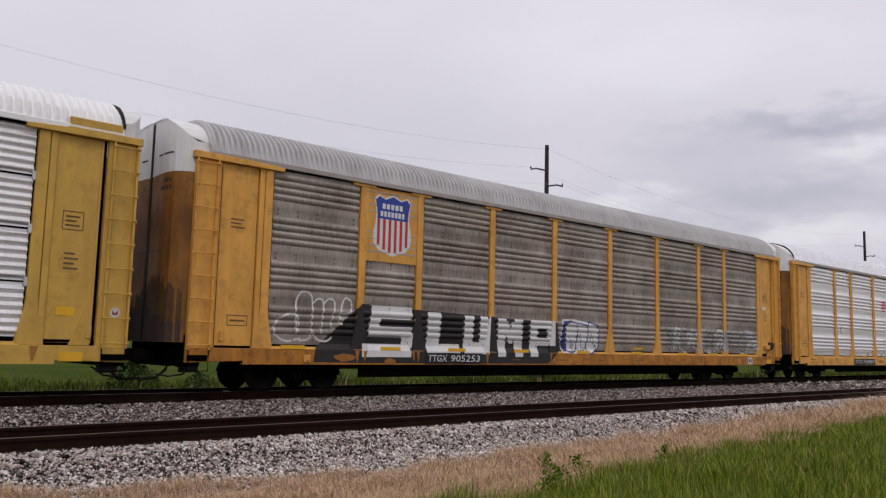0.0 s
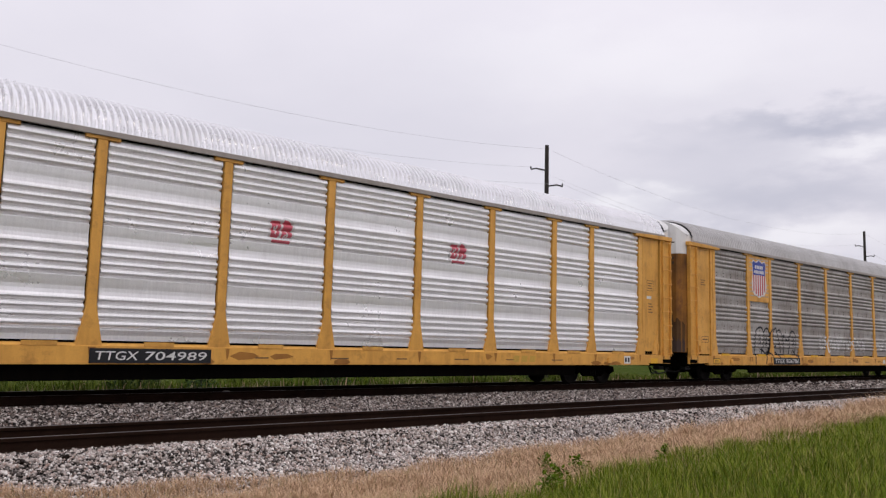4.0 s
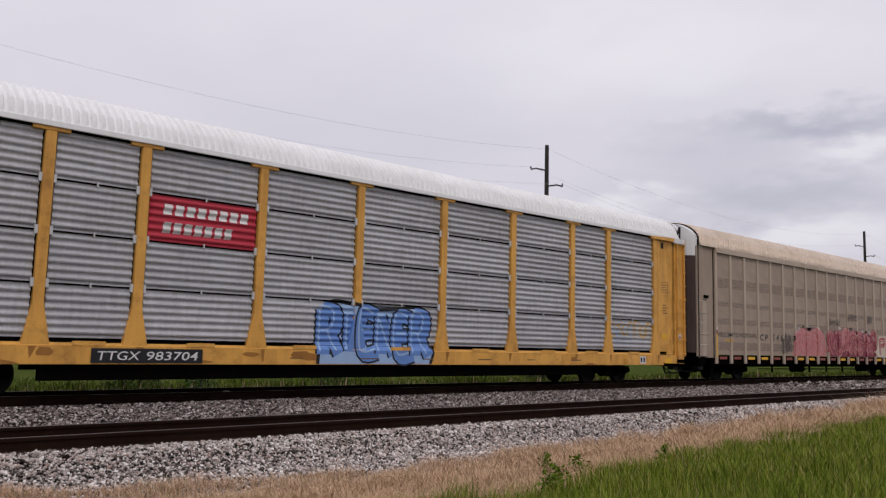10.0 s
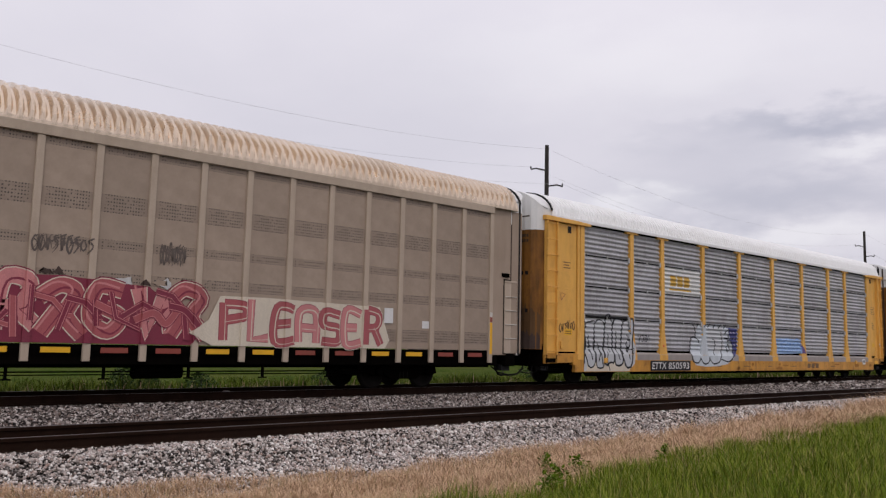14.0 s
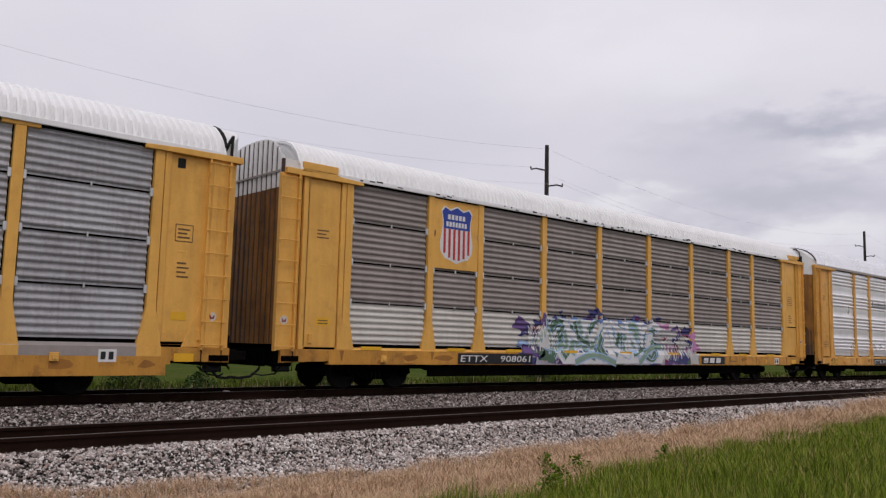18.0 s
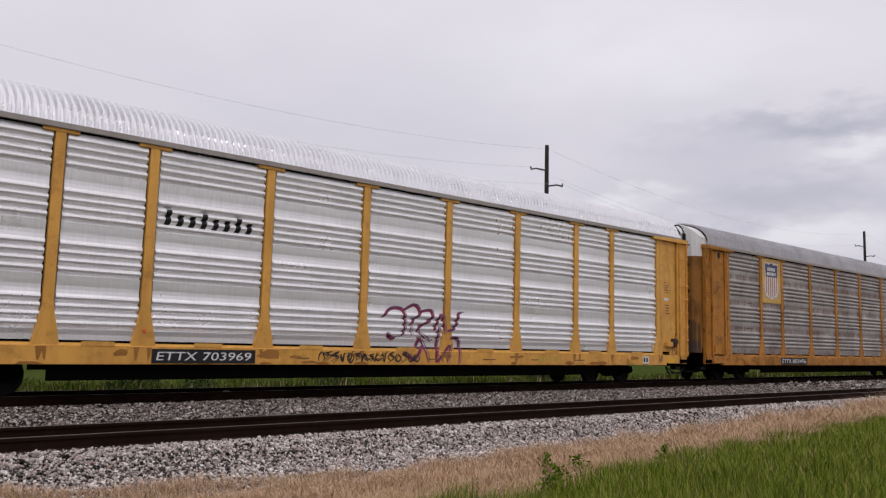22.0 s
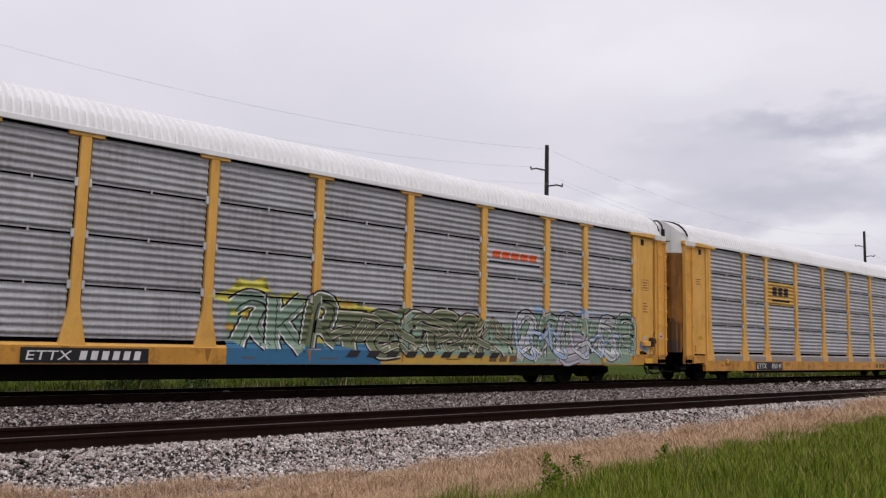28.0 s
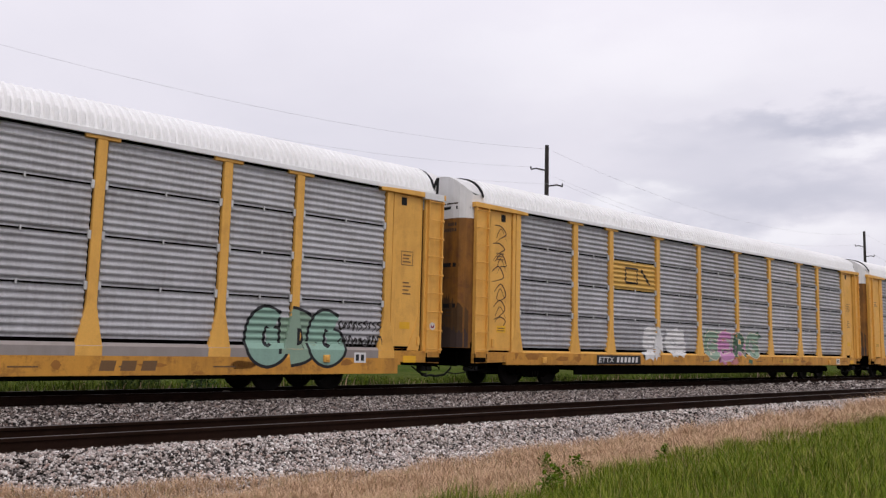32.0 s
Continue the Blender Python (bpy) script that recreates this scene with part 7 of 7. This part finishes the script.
# ---------------------------------------------------------------- stones, grass, weeds
rng = np.random.default_rng(7)
STONE = island_mat("ballast_stone", [(0.0, (0.010, 0.009, 0.008)), (0.20, (0.07, 0.058, 0.053)), (0.32, (0.30, 0.26, 0.235)), (0.56, (0.53, 0.475, 0.44)), (0.74, (0.35, 0.25, 0.21)), (0.82, (0.64, 0.59, 0.555)), (1.0, (0.82, 0.78, 0.75))], 0.9, 0.4)
# darker stone mix for the bed between and under the tracks
STONE_DIM = island_mat("ballast_stone_darker", [(0.0, (0.008, 0.007, 0.006)), (0.28, (0.035, 0.028, 0.026)), (0.46, (0.12, 0.10, 0.09)), (0.68, (0.29, 0.25, 0.23)), (0.80, (0.13, 0.082, 0.065)), (0.86, (0.40, 0.36, 0.335)), (1.0, (0.60, 0.55, 0.515))], 0.9, 0.4)
OCTA_V = np.array([(1, 0, 0), (0, 1, 0), (-1, 0, 0), (0, -1, 0), (0.2, 0.1, 1), (0, 0, -0.6), (0.62, 0.62, 0.45), (-0.6, -0.55, 0.5)], float)
OCTA_F = np.array([(0, 6, 4), (6, 1, 4), (1, 2, 4), (2, 7, 4), (7, 3, 4), (3, 0, 4), (0, 1, 6), (2, 3, 7), (1, 0, 5), (2, 1, 5), (3, 2, 5), (0, 3, 5)])


def raw_mesh(name, verts, tris):
    me = bpy.data.meshes.new(name)
    me.vertices.add(len(verts))
    me.vertices.foreach_set("co", np.asarray(verts, np.float32).reshape(-1))
    n = len(tris)
    me.loops.add(n * 3)
    me.loops.foreach_set("vertex_index", np.asarray(tris, np.int32).reshape(-1))
    me.polygons.add(n)
    me.polygons.foreach_set("loop_start", np.arange(0, n * 3, 3, dtype=np.int32))
    me.update(calc_edges=True)
    return me


def scatter_stones(name, label, x0, x1, y0, y1, density, size, mat, bias=1.0):
    n = int((x1 - x0) * (y1 - y0) * density)
    x = x0 + (x1 - x0) * rng.random(n) ** bias
    y = y0 + (y1 - y0) * rng.random(n)
    z = ground_height(x, y) + rng.uniform(-0.008, 0.022, n) + 0.014 - np.where((y > 10.6) & (y < 12.0), 0.045, 0.0)
    z += np.interp(y, (9.75, 10.05, 10.40), (0.0, 0.015, 0.035)) * (y < 10.45)
    # clear of the rails
    keep = np.ones(n, bool)
    for r in (NEAR_RAIL, NEAR_RAIL + GAUGE, FAR_TRACK_RAIL, FAR_TRACK_RAIL + GAUGE):
        keep &= np.abs(y - r) > 0.10
    x, y, z = x[keep], y[keep], z[keep]
    n = len(x)
    s = size * rng.lognormal(0, 0.27, n)
    shape = OCTA_V[None] * (s[:, None, None] * rng.uniform(0.65, 1.25, (n, 1, 3)))
    shape = shape * rng.uniform(0.8, 1.2, (n, 8, 1))
    a = rng.uniform(0, 2 * np.pi, n)
    t = rng.uniform(-0.7, 0.7, n)
    ca, sa, ct, st = np.cos(a), np.sin(a), np.cos(t), np.sin(t)
    px = shape[:, :, 0]
    py = shape[:, :, 1] * ct[:, None] - shape[:, :, 2] * st[:, None]
    pz = shape[:, :, 1] * st[:, None] + shape[:, :, 2] * ct[:, None]
    v = np.stack([px * ca[:, None] - py * sa[:, None] + x[:, None], px * sa[:, None] + py * ca[:, None] + y[:, None], pz + z[:, None]], -1).reshape(-1, 3)
    f = (OCTA_F[None] + (np.arange(n) * 8)[:, None, None]).reshape(-1, 3)
    me = raw_mesh(name, v, f)
    me.materials.append(mat)
    return tagged(new(name, me), label, "gravel", kind="stuff")


scatter_stones("ballast_stones", "pale grey crushed stone on the near bank", 1.0, 15.0, 8.45, 10.45, 2100, 0.0195, STONE)
scatter_stones("ballast_stones", "pale grey crushed stone on the near bank", 15.0, 26.0, 8.55, 10.45, 1200, 0.0235, STONE)
scatter_stones("ballast_stones", "pale grey crushed stone on the near bank", 26.0, 70.0, 8.8, 10.45, 260, 0.040, STONE)
scatter_stones("ballast_stones", "pale grey crushed stone on the near bank", 1.0, 11.0, 8.45, 10.45, 900, 0.014, STONE)
scatter_stones("ballast_stones", "crushed stone between the rails", 1.0, 45.0, 10.62, 11.97, 200, 0.026, STONE_DIM)
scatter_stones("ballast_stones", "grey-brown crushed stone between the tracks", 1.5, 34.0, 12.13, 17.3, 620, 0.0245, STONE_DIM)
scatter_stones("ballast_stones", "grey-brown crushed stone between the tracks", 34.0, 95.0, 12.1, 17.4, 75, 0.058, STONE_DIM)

STRAW = island_mat("dry_grass_blade", [(0.0, (0.372, 0.237, 0.147)), (0.35, (0.565, 0.372, 0.235)), (0.7, (0.70, 0.50, 0.352)), (0.92, (0.437, 0.307, 0.158)), (1.0, (0.206, 0.221, 0.071))], 0.8)
GREEN = island_mat("green_grass_blade", [(0.0, (0.038, 0.068, 0.004)), (0.35, (0.105, 0.160, 0.009)), (0.7, (0.188, 0.240, 0.020)), (0.9, (0.301, 0.291, 0.052)), (1.0, (0.395, 0.310, 0.141))], 0.7)
# darker copy of the verge grass, with the train's shade in its colours
GREEN_FAR = island_mat("far_grass_blade_shaded", [(0.0, (0.022, 0.040, 0.002)), (0.4, (0.060, 0.092, 0.005)), (0.8, (0.105, 0.140, 0.010)), (1.0, (0.19, 0.18, 0.06))], 0.8)
LEAF = island_mat("weed_leaf", [(0.0, (0.035, 0.07, 0.005)), (0.5, (0.075, 0.13, 0.008)), (1.0, (0.14, 0.20, 0.018))], 0.85)
LEAF_DARK = island_mat("bush_leaf", [(0.0, (0.015, 0.03, 0.010)), (0.5, (0.03, 0.06, 0.014)), (1.0, (0.07, 0.11, 0.025))], 0.7)


def blades(name, label, x, y, z, height, width, mat, lean=0.35, category="grass"):
    """Bent two-piece blades standing at the given places."""
    n = len(x)
    a = rng.uniform(0, 2 * np.pi, n)
    d = np.stack([np.cos(a), np.sin(a)], -1)
    side = np.stack([-d[:, 1], d[:, 0]], -1) * (width * rng.uniform(0.6, 1.3, n))[:, None] / 2
    h = height * rng.uniform(0.55, 1.2, n)
    b = h * lean * rng.uniform(0.2, 1.4, n)
    base = np.stack([x, y], -1)
    v = np.zeros((n, 5, 3))
    v[:, 0, :2], v[:, 1, :2] = base - side, base + side
    v[:, 2, :2], v[:, 3, :2] = base + d * (b * 0.3)[:, None] - side * 0.75, base + d * (b * 0.3)[:, None] + side * 0.75
    v[:, 4, :2] = base + d * b[:, None]
    v[:, 0:2, 2] = z[:, None] - 0.02
    v[:, 2:4, 2] = (z + 0.6 * h)[:, None]
    v[:, 4, 2] = z + h
    f = np.array([(0, 1, 3), (0, 3, 2), (2, 3, 4)])[None] + (np.arange(n) * 5)[:, None, None]
    me = raw_mesh(name, v.reshape(-1, 3), f.reshape(-1, 3))
    me.materials.append(mat)
    return tagged(new(name, me), label, category, kind="stuff")


def patchy(x, y, scale, seed):
    return np.sin(x * scale + 1.3 * np.sin(y * scale * 1.7 + seed)) * np.cos(y * scale * 1.3 + np.sin(x * scale * 0.6 + seed * 2))


def dry_top(x):
    return np.interp(x, (0, 6, 12, 18, 26, 60), (0.11, 0.15, 0.23, 0.36, 0.48, 0.50))


def field(n, x0, x1, y0, y1, bias=1.0):
    return x0 + (x1 - x0) * rng.random(n) ** bias, y0 + (y1 - y0) * rng.random(n)


x, y = field(330000, 1.0, 42.0, 5.0, 9.7, 1.6)
edge = green_edge(x) + 0.35 * patchy(x, y, 1.9, 1.0)
top_edge = np.interp(x, (0, 2.4, 4.7, 8, 12, 30), (9.55, 9.42, 9.0, 8.88, 9.0, 9.4)) + 0.16 * patchy(x, y, 2.3, 4.0)
k = (y > edge) & (y < top_edge)
x, y = x[k], y[k]
blades("dry_grass", "pale dry grass along the foot of the bank", x, y, ground_height(x, y), dry_top(x) * (1 + 0.25 * patchy(x, y, 3.1, 2.0)), 0.0045 + 0.0004 * x, STRAW, 1.0)
x, y = field(9000, 42.0, 110.0, 7.0, 9.6)
blades("dry_grass", "pale dry grass along the foot of the bank", x, y, ground_height(x, y), np.full(len(x), 0.5), np.full(len(x), 0.05), STRAW, 0.5)
x, y = field(260000, 3.0, 34.0, 1.5, 9.0, 1.35)
edge = green_edge(x) + 0.35 * patchy(x, y, 1.9, 1.0) + 0.25
k = (y < edge) & (x > 0.95 * y - 1.2)
x, y = x[k], y[k]
blades("green_grass", "lush green grass on the verge", x, y, ground_height(x, y), np.clip(0.26 + 0.06 * patchy(x, y, 2.7, 3.0) + 0.004 * x, 0.1, 0.5), 0.0055 + 0.0005 * x, GREEN, 0.55)
x, y = field(60000, -24.0, 34.0, -9.0, 7.5)
k = (y < green_edge(x)) & ~((x > 0.95 * y - 1.2) & (x > 3.0) & (y > 1.5))
x, y = x[k], y[k]
blades("green_grass", "lush green grass on the verge", x, y, ground_height(x, y), np.full(len(x), 0.2), np.full(len(x), 0.022), GREEN, 0.55)
x, y = field(14000, -24.0, 1.0, 5.0, 9.2)
k = y > green_edge(x)
x, y = x[k], y[k]
blades("dry_grass", "pale dry grass along the foot of the bank", x, y, ground_height(x, y), np.full(len(x), 0.13), np.full(len(x), 0.014), STRAW, 0.9)
scatter_stones("ballast_stones", "pale grey crushed stone on the near bank", -24.0, 1.0, 8.6, 10.45, 220, 0.034, STONE)
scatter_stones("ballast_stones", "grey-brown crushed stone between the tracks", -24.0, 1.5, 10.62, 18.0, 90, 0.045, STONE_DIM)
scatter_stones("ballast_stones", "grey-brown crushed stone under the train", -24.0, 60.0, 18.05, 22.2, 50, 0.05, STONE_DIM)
x, y = field(7000, 34.0, 110.0, 0.0, 8.5)
blades("green_grass", "lush green grass on the verge", x, y, ground_height(x, y), np.full(len(x), 0.4), np.full(len(x), 0.06), GREEN, 0.35)
# far verge behind the train
x, y = field(70000, 4.0, 90.0, 21.9, 34.0, 1.3)
blades("far_grass", "tall green grass on the far side of the line", x, y, ground_height(x, y), 0.42 + 0.20 * patchy(x, y, 0.9, 6.0), 0.022 + 0.0005 * x, GREEN_FAR, 0.8)
x, y = field(2600, 4.0, 60.0, 21.9, 26.0, 1.2)
blades("far_dry_grass", "straw-coloured stems on the far verge", x, y, ground_height(x, y), 0.40 + 0.1 * patchy(x, y, 0.9, 7.0), 0.03 + 0.0005 * x, STRAW, 0.4)


def leaf_cluster(n, centre, radius, height, size, leaf_up=0.3):
    """Loose pointed leaves through a rounded space."""
    a, r = rng.uniform(0, 2 * np.pi, n), np.sqrt(rng.random(n))
    u = rng.random(n)
    wide = np.sin(np.pi * np.clip(u * 0.85 + 0.15, 0, 1)) ** 0.7
    c = np.stack([centre[0] + radius * r * wide * np.cos(a), centre[1] + radius * r * wide * np.sin(a), centre[2] + height * u], -1)
    d = rng.normal(0, 1, (n, 3))
    d[:, 2] = d[:, 2] * 0.5 + leaf_up
    d /= np.linalg.norm(d, axis=1)[:, None]
    s = np.cross(d, rng.normal(0, 1, (n, 3)))
    s /= np.linalg.norm(s, axis=1)[:, None]
    L = size * rng.uniform(0.6, 1.3, n)[:, None]
    v = np.stack([c, c + d * L * 0.5 + s * L * 0.26, c + d * L, c + d * L * 0.5 - s * L * 0.26], 1).reshape(-1, 3)
    f = (np.array([(0, 1, 2), (0, 2, 3)])[None] + (np.arange(n) * 4)[:, None, None]).reshape(-1, 3)
    return v, f


def weed(x, y, radius, height, n, size, label):
    z = float(ground_height(x, y))
    plant = tagged(new("weed"), label, "weed", "broadleaf weeds in the grass")
    plant.matrix_basis = Matrix.Translation((x, y, z))
    for i in range(4):
        a, b = rng.uniform(-0.5, 0.5, 2) * radius
        part("stem", Geo().tube([(0, 0, -0.02), (a * 0.5, b * 0.5, height * 0.5), (a, b, height * rng.uniform(0.75, 1.0))], [0.008, 0.006, 0.003], 5), LEAF, plant)
    v, f = leaf_cluster(n, (0, 0, 0.02), radius, height, size)
    tagged(part("leaves", raw_mesh("leaves", v, f), LEAF, plant), kind="stuff")


weed(8.62, 7.45, 0.10, 0.31, 190, 0.048, "tall dark green leafy weed at the grass edge")
weed(9.0, 7.2, 0.16, 0.27, 150, 0.055, "bushy dark green weed in the grass")
weed(8.0, 6.75, 0.22, 0.26, 200, 0.06, "low dark green weed in the grass")
weed(12.0, 7.75, 0.10, 0.20, 70, 0.05, "small green weed in dry grass")
weed(7.3, 6.2, 0.18, 0.26, 160, 0.06, "low dark green weed in the grass")
weed(10.6, 6.9, 0.15, 0.30, 150, 0.06, "small green weed in the grass")


def bush(x, y, radius, height, n, label):
    z = float(ground_height(x, y))
    plant = tagged(new("bush"), label, "bush", "bushes behind the line")
    plant.matrix_basis = Matrix.Translation((x, y, z))
    for i in range(6):
        a, b = rng.uniform(-0.7, 0.7, 2) * radius
        part("stem", Geo().tube([(0, 0, -0.05), (a * 0.6, b * 0.6, height * 0.45), (a, b, height * 0.85)], [0.03, 0.02, 0.008], 5), WOOD_POLE, plant)
    v, f = leaf_cluster(n, (0, 0, 0.05), radius, height, 0.11)
    tagged(part("leaves", raw_mesh("leaves", v, f), LEAF_DARK, plant), kind="stuff")


bush(10.4, 26.4, 0.85, 1.35, 2600, "dense dark green bush beyond the track")
bush(35.5, 31.5, 1.0, 1.5, 1600, "dark green bush in the far grass")
bush(13.2, 27.5, 0.7, 0.9, 900, "low dark green bush in the far grass")
bush(20.5, 30.0, 0.9, 0.9, 900, "low dark green bush in the far grass")

# loose single stones at the foot of the bank
ballast = tagged(new("loose_ballast"), "single crushed stones along the foot of the bank", "gravel")
stone_meshes = []
for i in range(6):
    v = OCTA_V * rng.uniform(0.7, 1.25, (8, 1)) * rng.uniform(0.75, 1.2, (1, 3)) * 0.042
    me = raw_mesh("stone", v, OCTA_F)
    me.materials.append(STONE)
    stone_meshes.append(me)
for i in range(300):
    sx, sy = rng.uniform(2.2, 14.0), rng.uniform(8.5, 9.5)
    part("stone", stone_meshes[i % 6], STONE, ballast, at=pose(sx, sy, float(ground_height(sx, sy)) + 0.012, *rng.uniform(0, 360, 3)))
# ---------------------------------------------------------------- the train's run
SPEED = ((0, 4, 8, 12, 16, 20, 24, 28, 32), (9.379, 9.448, 9.515, 9.573, 9.616, 9.715, 9.875, 9.976, 10.108))
START = -21.301


def travelled(t):
    """Metres run since the clip's start, from the speeds above."""
    steps = np.linspace(0, max(t, 1e-6), 65)
    v = np.interp(steps, *SPEED)
    return float(((v[1:] + v[:-1]) / 2).sum() * (steps[1] - steps[0]))


def motions():
    times = [i * 0.5 for i in range(int(SECONDS * 2) + 1)]
    run = {t: travelled(t) for t in times}
    for k, car in enumerate(CARS):
        walk(car, [(t, pose(START + k * PITCH + HALF - run[t], TRAIN_Y, 0)) for t in times])
    fine = [i / FPS for i in range(int(SECONDS * FPS) + 1)]
    far = np.array([travelled(t) for t in fine])
    for w, car, x, dx in WHEELS:
        k = CARS.index(car)
        place = START + k * PITCH + HALF + x - far
        seen = [i for i in range(len(fine)) if 2.0 < place[i] < 34.0]
        if not seen:
            seen = [0]
        turn0 = far[seen[0]]
        rows = []
        if seen[0] > 0:
            rows.append((0.0, pose(dx, 0, 0.42)))
        rows += [(fine[i], pose(dx, 0, 0.42, 0, -math.degrees((far[i] - turn0) / 0.42) % 360, 0)) for i in seen]
        if seen[-1] < len(fine) - 1:
            rows.append((SECONDS, rows[-1][1]))
        walk(w, rows)


motions()
